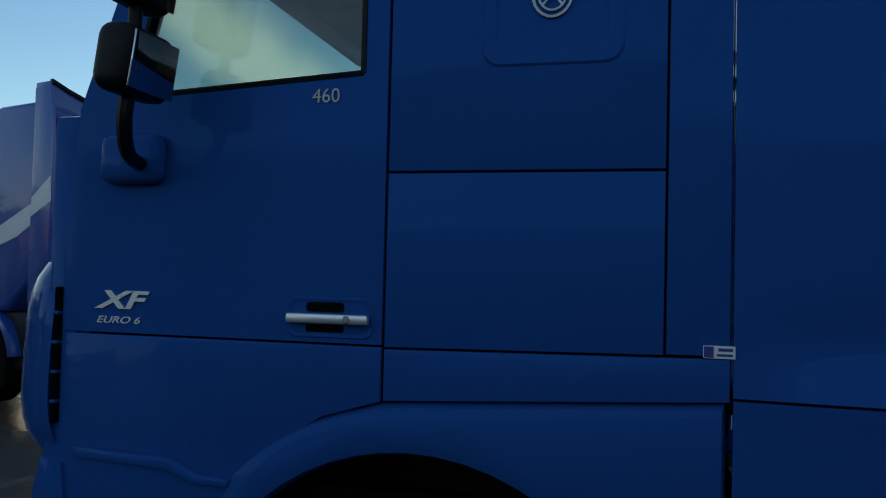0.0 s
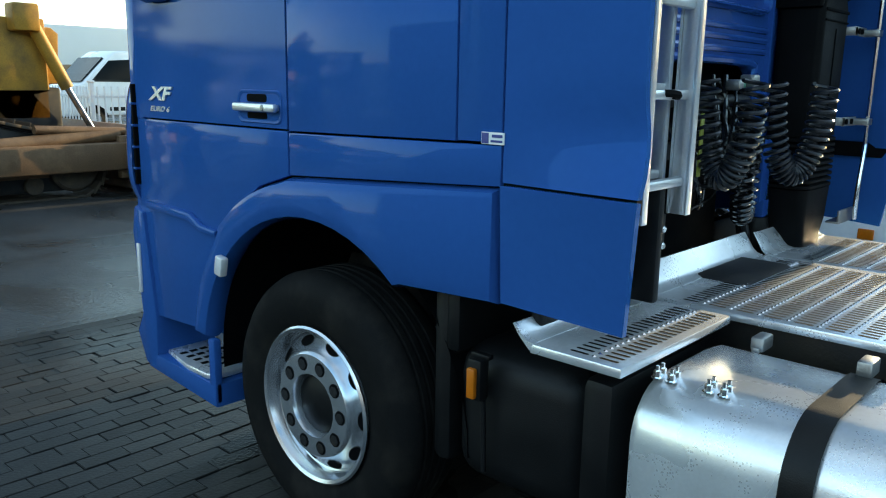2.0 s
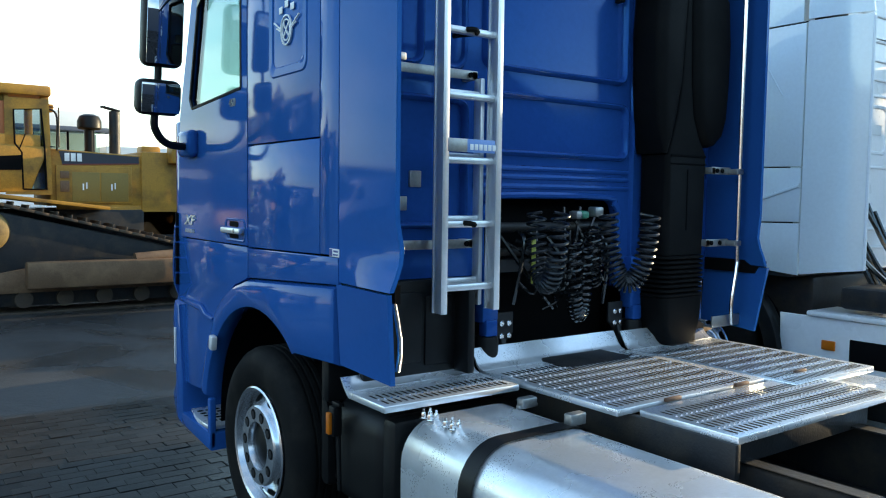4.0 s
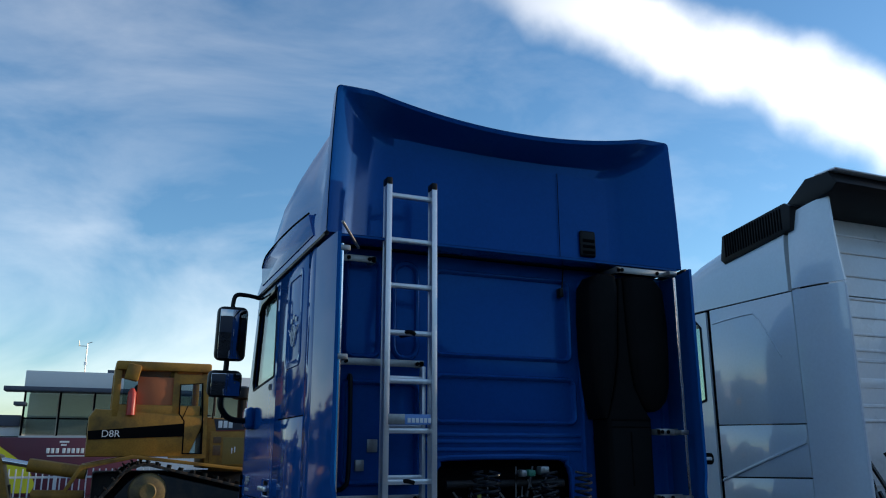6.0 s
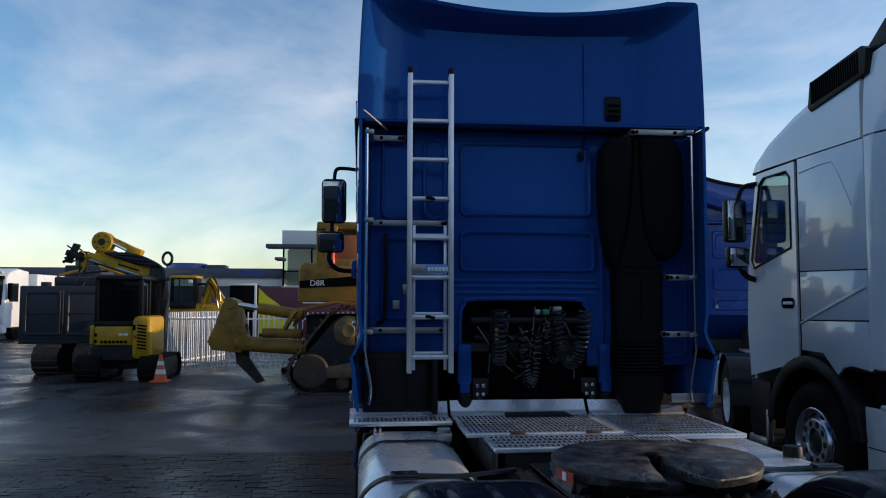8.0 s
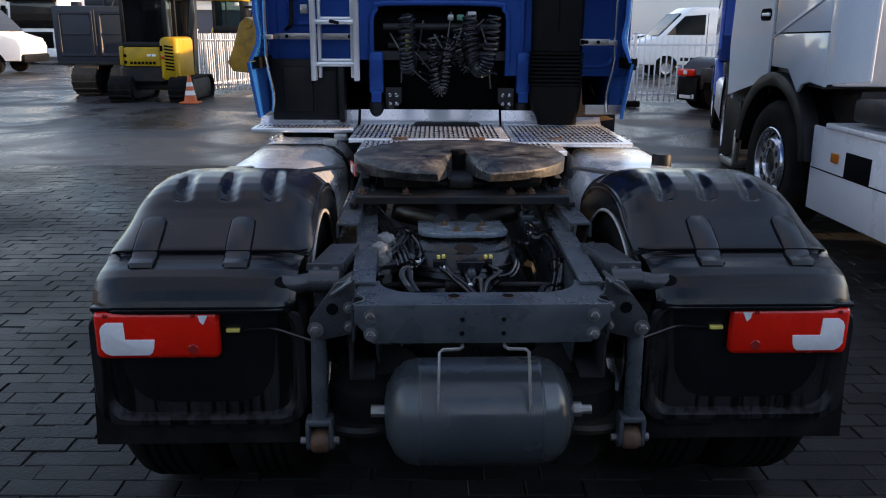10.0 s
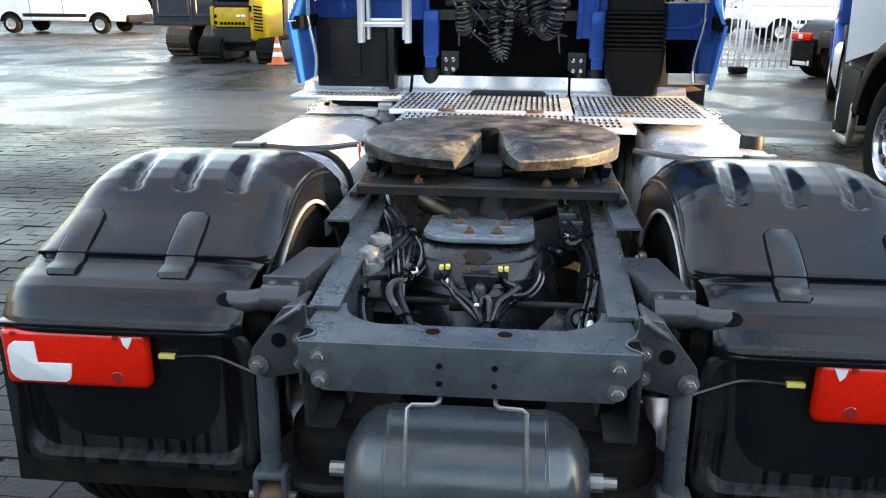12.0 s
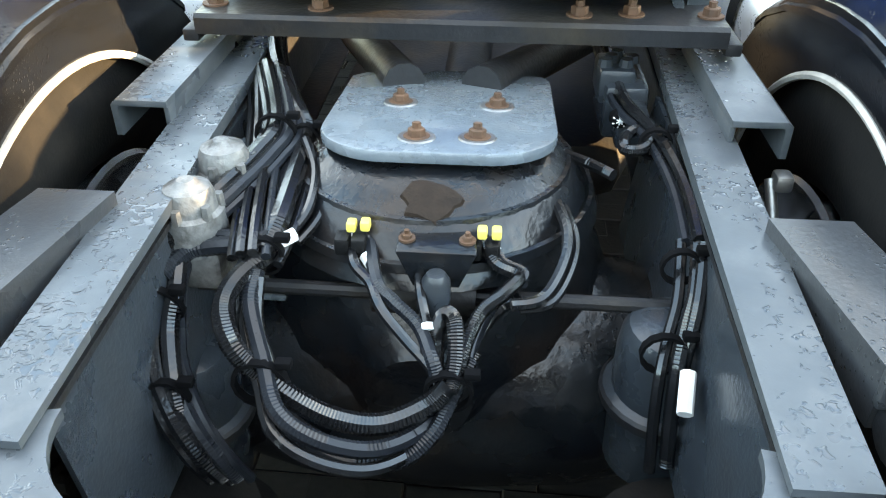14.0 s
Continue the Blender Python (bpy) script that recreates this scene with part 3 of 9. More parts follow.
# ---- the blue tractor truck: cab ----
def holed(outer, inner, axis, a, b):
    """A plate with one opening."""
    m = M()
    def at(p, h):
        return {"x": (h, p[0], p[1]), "y": (p[0], h, p[1]), "z": (p[0], p[1], h)}[axis]
    ring = outer + [outer[0]] + [inner[0]] + inner[:0:-1] + [inner[0]]
    for h in (a, b):
        m.put([at(p, h) for p in ring], [tuple(range(len(ring)))])
    for loop in (outer, inner):
        k = len(loop)
        m.put([at(p, a) for p in loop] + [at(p, b) for p in loop], [(i, (i + 1) % k, (i + 1) % k + k, i + k) for i in range(k)])
    return m


truck = thing("tractor_truck", (0, 1.2, 0), "blue two-axle tractor truck with sleeper cab parked on wet pavers", "truck")

WINDOW = [(2.915, 2.30), (3.66, 2.255), (3.70, 2.31), (3.54, 2.86), (3.47, 2.90), (2.95, 2.90), (2.915, 2.86)]


def wheel(parent, x, y, z, s, r=0.5, width=0.30, rim=0.285, name="wheel", deep=False, rubber=None):
    """A truck wheel whose outer face lies at x on the side s."""
    w = s * width
    tyre_prof = [(rim, -0.02), (rim + 0.03, 0.0), (r - 0.10, 0.012), (r - 0.045, 0.002), (r - 0.012, -0.03), (r, -0.06)]
    for k in range(4):
        a = -0.075 - k * (width - 0.15) / 4
        tyre_prof += [(r, a), (r - 0.012, a - 0.004), (r - 0.012, a - 0.012), (r, a - 0.016)]
    tyre_prof += [(r, -width + 0.06), (r - 0.012, -width + 0.03), (r - 0.10, -width - 0.01), (rim + 0.03, -width), (rim, -width + 0.02)]
    tyre = part("tyre", M().lathe([(q, s * h) for q, h in tyre_prof], (x, y, z), "x", 56), rubber or RUBBER, parent)
    pr = [(rim + 0.012, 0.004), (rim + 0.004, 0.010), (rim - 0.008, 0.004), (rim - 0.022, -0.03)]
    if deep:
        pr += [(rim - 0.03, -0.16), (0.17, -0.17), (0.165, -0.12), (0.10, -0.11), (0.09, -0.02), (0.0, -0.015)]
    else:
        pr += [(rim - 0.016, -0.040), (rim - 0.022, -0.052), (rim - 0.028, -0.055), (0.214, -0.022), (0.209, -0.010), (0.203, -0.002), (0.196, 0.004), (0.122, 0.006), (0.115, -0.01), (0.11, -0.05), (0.0, -0.05)]
    part("rim", M().lathe([(q, s * h) for q, h in pr], (x, y, z), "x", 48), RIM, tyre, "silver steel rim")
    back = M().lathe([(rim, s * -width), (rim - 0.02, s * (-width + 0.03)), (rim - 0.03, s * -0.09), (0.12, s * -0.10)], (x, y, z), "x", 40)
    part("inner_rim", back, RIM, tyre)
    if deep:
        return tyre
    holes, nuts = M(), M()
    for k in range(10):
        a = 2 * math.pi * k / 10
        u, v = math.cos(a), math.sin(a)
        # oval openings in the cone of the dish
        slope, face = Vector((0.82, -0.57)), Vector((0.57, 0.82))
        oval = []
        for j in range(18):
            c = 2 * math.pi * (j + 0.5) / 18
            rr, hh = 0.2385 + 0.0225 * math.sin(c) * slope.x + 0.0022 * face.x, -0.039 + 0.0225 * math.sin(c) * slope.y + 0.0022 * face.y
            tt = 0.037 * math.cos(c)
            oval.append(Vector((x + s * hh, y + rr * u - tt * v, z + rr * v + tt * u)))
        back = Vector((-s * 0.004, -0.003 * u, -0.003 * v))
        holes.loft([oval, [p + back for p in oval]])
        q = 0.160
        nuts.lathe([(0.027, 0.0025 * s), (0.0265, 0.0037 * s), (0.0, 0.0037 * s)], (x + s * 0.003, y + q * u, z + q * v), "x", 12)
    pieces("hand_hole", holes, SEAM, tyre)
    pieces("bolt_hole", nuts, SEAM, tyre)
    caps = M()
    for k in range(10):
        a = 2 * math.pi * k / 10
        caps.lathe([(0.021, 0.0), (0.021, 0.005 * s), (0.018, 0.0055 * s), (0.012, 0.005 * s), (0.0, 0.005 * s)], (x + s * 0.003, y + 0.160 * math.cos(a) + 0.002, z + 0.160 * math.sin(a) - 0.003), "x", 6)
    pieces("wheel_nut", caps, STEEL_DARK, tyre, "dark wheel nut")
    part("hub_cap", M().lathe([(0.114, -0.045 * s), (0.108, -0.028 * s), (0.085, -0.02 * s), (0.05, -0.012 * s), (0.0, -0.010 * s)], (x, y, z), "x", 32), PLASTIC, tyre, "dark greasy hub")
    return tyre


def cab_side(s):
    X = s * 1.25
    backing = M().box(s * 1.21, s * 1.235, 1.47, 1.89, 1.36, 1.43).box(s * 1.20, s * 1.224, 1.88, 3.9, 1.30, 1.52)
    pieces("gap_backing", backing, SEAM, truck)
    def p(name, pts, mt=BLUE, x0=None, x1=None, bev=0.005, lab=""):
        return part(name, M().prism(pts, "x", x0 if x0 is not None else s * 1.222, x1 if x1 is not None else X, bev), mt, truck, lab)
    part("inner_wall", holed([(1.90, 1.40), (3.90, 1.40), (3.85, 2.22), (3.60, 2.95), (1.90, 2.95)], WINDOW, "x", s * 1.19, s * 1.224), SEAM, truck)
    door = part("door", holed([(2.838, 1.500), (3.928, 1.500), (3.928, 1.7), (3.89, 2.22), (3.63, 2.952), (2.838, 2.952)], WINDOW, "x", s * 1.222, X), BLUE, truck, "blue cab door with side window")
    pane = part("side_window", M().prism([(y, z) for y, z in WINDOW], "x", s * 1.228, s * 1.234), GLASS, door)
    pane.visible_shadow = False
    seal = M()
    for i in range(len(WINDOW)):
        a, b = WINDOW[i], WINDOW[(i + 1) % len(WINDOW)]
        seal.rod((s * 1.247, *a), (s * 1.247, *b), 0.010, 6)
    part("window_seal", seal, PLASTIC, door)
    p("wind_visor", [(2.93, 2.93), (3.5, 2.925), (3.52, 2.80), (3.40, 2.865), (2.95, 2.885)], GLASS_DARK, s * 1.256, s * 1.27, 0.004)
    p("lower_door", [(2.838, 1.493), (2.838, 1.335), (3.02, 1.28), (3.18, 1.17), (3.30, 1.02), (3.38, 0.82), (3.42, 0.625), (3.90, 0.60), (3.945, 1.08), (3.930, 1.20), (3.928, 1.493)], BLUE)
    p("door_ledge", [(3.30, 1.075), (3.42, 1.085), (3.50, 1.125), (3.86, 1.135), (3.86, 1.10), (3.52, 1.085), (3.43, 1.05), (3.31, 1.05)], BLUE, s * 1.24, s * 1.272, 0.012)
    p("locker_door", [(2.048, 1.508), (2.830, 1.494), (2.830, 2.001), (2.048, 2.001)], BLUE, lab="blue locker flap")
    p("upper_side_panel", [(2.048, 2.007), (2.830, 2.007), (2.830, 2.952), (2.048, 2.952)])
    rib = rrect(2.16, 2.56, 2.30, 2.90, 0.05)
    loops = [[(X, *q) for q in rib], [(X + s * 0.006, *q) for q in rrect(2.166, 2.554, 2.306, 2.894, 0.05)], [(X + s * 0.006, *q) for q in rrect(2.20, 2.52, 2.34, 2.86, 0.04)], [(X + s * 0.001, *q) for q in rrect(2.206, 2.514, 2.346, 2.854, 0.04)]]
    part("pressed_panel", M().loft(loops, cap=False), BLUE, truck)
    p("corner_strip", [(1.880, 1.512), (2.042, 1.510), (2.042, 2.952), (1.880, 2.952)])
    p("side_band", [(1.880, 1.392), (2.830, 1.338), (2.830, 1.488), (2.05, 1.502), (1.880, 1.506)])
    arch = arc(2.74, 0.50, 0.685, 8, 130, 18)
    outer = arc(2.74, 0.52, 0.785, 6, 40, 8) + arc(2.74, 0.52, 0.808, 46, 78, 8) + [(2.84, 1.330), (2.74, 1.338)]
    pts = outer + [(2.6, 1.345), (1.888, 1.387), (1.888, 1.052), (2.26, 1.035)] + arch[::-1]
    p("wheel_arch", pts, BLUE, s * 1.16, s * 1.272, 0.042)
    inner = M().grid(lambda u, v: (s * (1.17 - 0.75 * v), 2.74 + 0.70 * math.cos(radians(-5 + 185 * u)), 0.50 + 0.70 * math.sin(radians(-5 + 185 * u))), 24, 2)
    part("wheel_well", inner, SEAM, truck)
    part("marker_lamp", M().box(s * 1.27, s * 1.305, 3.215, 3.265, 0.905, 0.985, 0.008, rot=(12, 0, 0)), LENS, truck, "small clear marker lamp")
    # the fairing behind the cab
    inset = 0.07 if s > 0 else 0.0
    def skin(u, v):
        z = 1.405 + v * 1.535
        dip = 0.020 * math.exp(-((z - 1.56) / 0.07) ** 2) - 0.036 * math.exp(-((z - 1.40) / 0.06) ** 2)
        y = 1.872 - u * (0.405 + 0.02 * math.exp(-((z - 1.42) / 0.1) ** 2))
        return (s * (1.25 - dip * u - (0.012 + inset) * u * u), y, z)
    part("side_fairing", M().grid(skin, 8, 30, (-s * 0.02, 0, 0)), BLUE, truck, "tall blue side fairing")
    def low(u, v):
        z = 1.398 - 0.348 * v
        return (s * (1.262 + 0.024 * (1 - v) * u - 0.02 * v - inset * u * u), 1.872 - u * (0.43 - 0.04 * v) , z + 0.012 * (1 - u) * v)
    part("lower_fairing", M().grid(low, 6, 10, (-s * 0.02, 0, 0)), BLUE, truck)
    yr, xr = (1.565, 1.185) if s < 0 else (1.575, 1.115)
    rod = M().tube([(s * xr, yr, 2.90), (s * xr, yr, 1.56), (s * (xr + 0.005), yr, 1.42), (s * (xr - 0.035), yr, 1.2), (s * (xr - 0.025), yr, 1.08)], 0.011, 8, steps=3)
    part("fairing_rod", rod, CHROME, truck, "bright steel rod")
    for z, xi in ((2.88, 0.92), (2.29, 0.62), (1.555, 0.63)) if s < 0 else ((2.93, 0.70), (1.92, 0.93), (1.53, 0.90)):
        yb = 1.775 if s < 0 else 1.62
        br = M().box(s * xi, s * (xr - 0.02), yb, yb + 0.006, z - 0.02, z + 0.02, 0.002).box(s * (xr - 0.045), s * (xr + 0.015), yr - 0.015, yb + 0.006, z - 0.018, z + 0.012, 0.004)
        br.box(s * xi, s * (xi + 0.03), yb, 1.85, z - 0.018, z + 0.018, 0.002)
        bracket = part("fairing_bracket", br, ZINC, truck, "zinc plated fairing bracket")
        bh = M().lathe([(0.0, -0.008), (0.012, -0.008), (0.012, 0.0)], (s * (xi + 0.04), yb, z), "y", 8).lathe([(0.0, -0.008), (0.012, -0.008), (0.012, 0.0)], (s * (xr - 0.1), yb, z), "y", 8)
        pieces("bracket_bolt", bh, SEAM, bracket)
    if s > 0:
        part("foot_bracket", M().box(0.95, 1.20, 1.60, 1.612, 1.075, 1.13, 0.003).box(0.95, 1.20, 1.60, 1.66, 1.068, 1.078, 0.003), ZINC, truck, "zinc plated foot bracket")
    else:
        part("gas_strut", M().rod((s * 1.21, 1.48, 3.0), (s * 1.05, 1.70, 2.92), 0.008), ZINC, truck)
    # front corner, bumper and step
    part("corner_deflector", M().grid(lambda u, v: (s * (1.285 - 0.13 * u ** 2 - 0.05 * (2 * v - 1) ** 4 - 0.03 * v), 3.955 + 0.22 * u - 0.03 * (2 * v - 1) ** 4, 1.10 + 0.62 * v), 8, 12, (-s * 0.05, 0.02, 0)), BLUE, truck)
    part("corner_post", M().box(s * 1.19, s * 1.246, 3.88, 3.99, 0.62, 2.20, 0.012), BLUE, truck)
    part("air_slot", M().box(s * 1.235, s * 1.266, 3.932, 3.95, 1.20, 1.64, 0.004), SEAM, truck)
    sl = M()
    for k in range(4):
        sl.box(s * 1.235, s * 1.272, 3.930, 3.953, 1.265 + k * 0.095, 1.277 + k * 0.095, 0.004)
    pieces("slot_fin", sl, BLUE, truck)
    p("bumper_side", [(3.83, 0.60), (3.90, 1.08), (3.99, 1.10), (4.02, 0.98), (3.97, 0.60), (4.03, 0.5), (3.96, 0.35), (3.84, 0.33)], BLUE, s * 0.95, s * 1.27, 0.03)
    part("side_reflector", M().box(s * 1.268, s * 1.28, 3.93, 3.955, 0.70, 0.93, 0.004), LENS, truck)
    hs = M().prism([(3.36, 0.30), (3.93, 0.34), (3.96, 0.42), (3.36, 0.40)], "x", s * 0.92, s * 1.265, 0.012)
    hs.box(s * 1.225, s * 1.262, 3.36, 3.41, 0.31, 0.60, 0.01)
    hs.box(s * 0.90, s * 0.96, 3.38, 3.9, 0.38, 0.66, 0.01)
    step = part("entry_step", hs, BLUE, truck)
    tr = M().prism([(s * 0.955, 3.40), (s * 1.225, 3.40), (s * 1.255, 3.44), (s * 1.255, 3.60), (s * 1.21, 3.86), (s * 1.10, 3.93), (s * 0.955, 3.93)], "z", 0.405, 0.432, 0.008)
    tr.box(s * 0.955, s * 0.975, 3.43, 3.83, 0.42, 0.47, 0.006)
    part("step_tread", tr, ALU, step, "grey metal step tread")
    hl = M()
    for i in range(4):
        for j in range(5):
            hl.box(s * (1.02 + i * 0.05), s * (1.055 + i * 0.05), 3.49 + j * 0.06, 3.515 + j * 0.06, 0.425, 0.4345, 0.002)
    pieces("tread_hole", hl, SEAM, step)
    w = wheel(truck, s * 1.235, 2.74, 0.49, s, 0.5, 0.30, 0.29)
    # handle
    rim_loops = [[(s * h, *q) for q in rrect(2.860 + g, 3.140 - g, 1.512 + g, 1.634 - g, 0.03)] for g, h in ((0.0, 1.249), (0.004, 1.2545), (0.009, 1.2545), (0.014, 1.251))]
    part("handle_recess", M().loft(rim_loops, cap=False), BLUE, door)
    # near-black strips on the door put in for the pocket's shade
    part("pocket_shade", M().prism(rrect(2.955, 3.075, 1.590, 1.618, 0.01), "x", s * 1.247, s * 1.2525).prism(rrect(2.955, 3.075, 1.530, 1.552, 0.008), "x", s * 1.247, s * 1.2525), SEAM, door)
    hb = M().box(s * 1.262, s * 1.286, 2.870, 3.128, 1.556, 1.586, 0.008)
    hb.box(s * 1.25, s * 1.27, 2.88, 2.92, 1.56, 1.582, 0.004).box(s * 1.25, s * 1.27, 3.08, 3.12, 1.56, 1.582, 0.004)
    handle = part("door_handle", hb, ALU_WHITE, door, "silver door handle")
    part("lock_cylinder", M().lathe([(0.0, s * 0.003), (0.009, s * 0.003), (0.011, s * 0.001), (0.011, -s * 0.004)], (s * 1.286, 2.935, 1.571), "x", 16), ZINC, handle)
    # mirrors
    mh = M().box(s * 1.575, s * 1.354, 3.455, 3.58, 2.455, 2.855, 0.045, 4, rot=(8, 0, 0))
    mirror = part("main_mirror", mh, PLASTIC, truck, "black mirror housing")
    part("mirror_glass", M().box(s * 1.56, s * 1.37, 3.453, 3.461, 2.466, 2.826, 0.003, rot=(8, 0, 0)), MIRROR_GLASS, mirror)
    wide = part("wide_angle_mirror", M().box(s * 1.61, s * 1.37, 3.455, 3.58, 2.19, 2.385, 0.045, 4, rot=(8, 0, 0)), PLASTIC, truck)
    part("mirror_glass", M().box(s * 1.592, s * 1.388, 3.453, 3.461, 2.199, 2.358, 0.003, rot=(8, 0, 0)), MIRROR_GLASS, wide)
    am = M().tube([(s * 1.22, 3.66, 2.96), (s * 1.36, 3.58, 2.965), (s * 1.45, 3.53, 2.94), (s * 1.465, 3.53, 2.80)], 0.017, 8)
    am.rod((s * 1.48, 3.53, 2.5), (s * 1.485, 3.53, 2.36), 0.02)
    am.tube([(s * 1.50, 3.53, 2.22), (s * 1.50, 3.54, 2.12), (s * 1.42, 3.58, 2.04), (s * 1.25, 3.64, 2.03)], 0.022, 8)
    pieces("mirror_arm", am, PLASTIC, truck)
    part("mirror_foot", M().box(s * 1.235, s * 1.31, 3.56, 3.78, 1.97, 2.13, 0.04, 3), BLUE, truck)


made = set(bpy.data.objects)
cab_side(1)
for o in set(bpy.data.objects) - made:
    if o.parent is truck:
        o.location.x -= 0.06
cab_side(-1)

# badges on the left door
part("model_badge", letters("XF", 0.078, Matrix.Translation((-1.252, 3.715, 1.578)) @ pose(0, 0, 0, 90, 0, -90) @ Matrix.Diagonal((1.75, 1, 1, 1)), 0.005, 0.03, 0.3), ALU_WHITE, truck, "chrome model letters")
part("model_badge", letters("EURO 6", 0.031, Matrix.Translation((-1.252, 3.72, 1.530)) @ pose(0, 0, 0, 90, 0, -90) @ Matrix.Diagonal((1.5, 1, 1, 1)), 0.003, 0.01, 0.3), ALU_WHITE, truck, "chrome emission class letters")
part("power_badge", letters("460", 0.06, Matrix.Translation((-1.252, 3.03, 2.215)) @ pose(0, 0, 0, 90, 0, -90), 0.003), ZINC, truck)
st = part("dealer_sticker", M().box(-1.2545, -1.251, 1.868, 1.948, 1.507, 1.540), LABEL_WHITE, truck, "small white and blue sticker")
part("sticker_mark", M().box(-1.256, -1.2525, 1.922, 1.946, 1.509, 1.538), LABEL_BLUE, st)
pieces("sticker_bar", M().box(-1.256, -1.2525, 1.874, 1.910, 1.526, 1.534).box(-1.256, -1.2525, 1.874, 1.914, 1.513, 1.519), LABEL_BLUE, st)
# pale emblem on the upper side panel: a ring with spokes and two wings
em = M()
ring = [(-1.258, 2.36 + 0.055 * math.cos(a), 2.50 + 0.065 * math.sin(a)) for a in [2 * math.pi * k / 24 for k in range(25)]]
em.tube(ring, 0.005, 4, smooth=False).tube([(p[0], 2.36 + (p[1] - 2.36) * 0.72, 2.50 + (p[2] - 2.50) * 0.72) for p in ring], 0.004, 4, smooth=False)
for k in range(4):
    a = math.pi / 4 + k * math.pi / 2
    em.rod((-1.258, 2.36, 2.50), (-1.258, 2.36 + 0.04 * math.cos(a), 2.50 + 0.047 * math.sin(a)), 0.004, 4)
for d in (-1, 1):
    em.rod((-1.258, 2.36 + d * 0.055, 2.51), (-1.258, 2.36 + d * 0.13, 2.55), 0.004, 4).rod((-1.258, 2.36 + d * 0.055, 2.50), (-1.258, 2.36 + d * 0.10, 2.52), 0.004, 4)
for k in (-1, 0, 1):
    em.box(-1.259, -1.2565, 2.34 + k * 0.06, 2.375 + k * 0.06, 2.60 - abs(k) * 0.02, 2.63 - abs(k) * 0.02, 0.001)
part("emblem", em, LABEL_WHITE, truck, "pale winged wheel emblem")

# front, floor and windscreen
fr = M().grid(lambda u, v: (1.232 * (2 * u - 1), 3.90 + 0.22 * (1 - abs(2 * u - 1) ** 4) - 0.02 * v, 0.35 + 1.87 * v), 24, 10, (0, -0.05, 0))
part("front_panel", fr, BLUE, truck)
ws = part("windscreen", M().grid(lambda u, v: (1.2 * (2 * u - 1), 3.87 + 0.20 * (1 - abs(2 * u - 1) ** 3) - 0.27 * v, 2.22 + 0.73 * v), 20, 6, (0, -0.006, 0)), GLASS, truck)
ws.visible_shadow = False
fl = M().box(-1.18, 1.18, 1.92, 3.85, 1.40, 1.46).box(-1.18, 1.18, 3.45, 3.84, 1.46, 2.18, 0.05).box(-1.19, 1.19, 1.90, 3.62, 2.92, 2.955)
part("cab_floor", fl, INTERIOR, truck)
seats = M()
for x in (-0.72, 0.72):
    seats.box(x - 0.25, x + 0.25, 2.55, 3.0, 1.7, 1.9, 0.05).box(x - 0.25, x + 0.25, 2.45, 2.6, 1.85, 2.35, 0.05).box(x - 0.13, x + 0.13, 2.45, 2.55, 2.37, 2.52, 0.04)
pieces("seat", seats, INTERIOR, truck, per=3)
part("steering_wheel", M().tube([(-0.72 + 0.22 * math.cos(a), 3.36 + 0.08 * math.sin(a), 2.17 + 0.2 * math.sin(a)) for a in [2 * math.pi * k / 24 for k in range(25)]], 0.016, 8, smooth=False), PLASTIC, truck)


# high roof with its rear spoiler
CX = -0.03


def roof_loop(y, base, top, zs, rc, crown, dz=0.0):
    """One cross section: half widths at the foot and shoulder, shoulder height, corner radius, rise of the middle over the shoulder."""
    out = []
    for k in range(8):
        t = k / 7
        out.append((base + (top - base) * t ** 1.6, 2.985 + (zs - rc - 2.985) * t))
    out += [(top - rc + rc * math.cos(radians(15 * k)), zs - rc + rc * math.sin(radians(15 * k))) for k in range(1, 6)]
    n = 12
    for k in range(n + 1):
        x = (top - rc) * (1 - k / n)
        out.append((x, zs + crown * max(0.0, 1 - (x / max(0.84 * (top - rc), 0.01)) ** 2)))
    full = [Vector((CX + x, y, z + dz)) for x, z in out] + [Vector((CX - x, y, z + dz)) for x, z in out[-2::-1]]
    return full


loops = [roof_loop(*q) for q in ((3.84, 1.15, 1.0, 3.03, 0.04, 0.02), (3.80, 1.20, 1.08, 3.12, 0.09, 0.05), (3.72, 1.225, 1.15, 3.31, 0.13, 0.06), (3.55, 1.228, 1.15, 3.51, 0.14, 0.07), (3.28, 1.228, 1.135, 3.69, 0.14, 0.07),
                                 (2.95, 1.228, 1.11, 3.80, 0.14, 0.05), (2.6, 1.228, 1.10, 3.84, 0.14, 0.02), (2.25, 1.228, 1.10, 3.85, 0.13, -0.03), (1.95, 1.228, 1.10, 3.86, 0.12, -0.07), (1.80, 1.227, 1.14, 3.875, 0.08, -0.09), (1.735, 1.226, 1.185, 3.885, 0.05, -0.10), (1.66, 1.222, 1.19, 3.885, 0.03, -0.115))]
part("roof_spoiler", M().loft(loops, cap=False), BLUE, truck, "high blue roof with concave rear spoiler lip")
back = [roof_loop(*q) for q in ((1.655, 1.218, 1.185, 3.881, 0.03, -0.115), (1.66, 1.195, 1.155, 3.85, 0.04, -0.11), (1.75, 1.08, 1.03, 3.77, 0.06, -0.07), (1.84, 0.95, 0.92, 3.72, 0.06, -0.04), (1.868, 0.89, 0.87, 3.69, 0.06, -0.02), (1.872, 0.80, 0.80, 3.62, 0.06, 0.0))]
rp = M().loft(back, cap=False)
rp.put(back[-1], [tuple(range(len(back[-1])))])
part("roof_rear_panel", rp, BLUE_SHADED, truck)
part("roof_underside", M().box(-1.2, 1.15, 1.66, 3.78, 2.972, 2.986), BLUE_SHADED, truck)
gt = M()
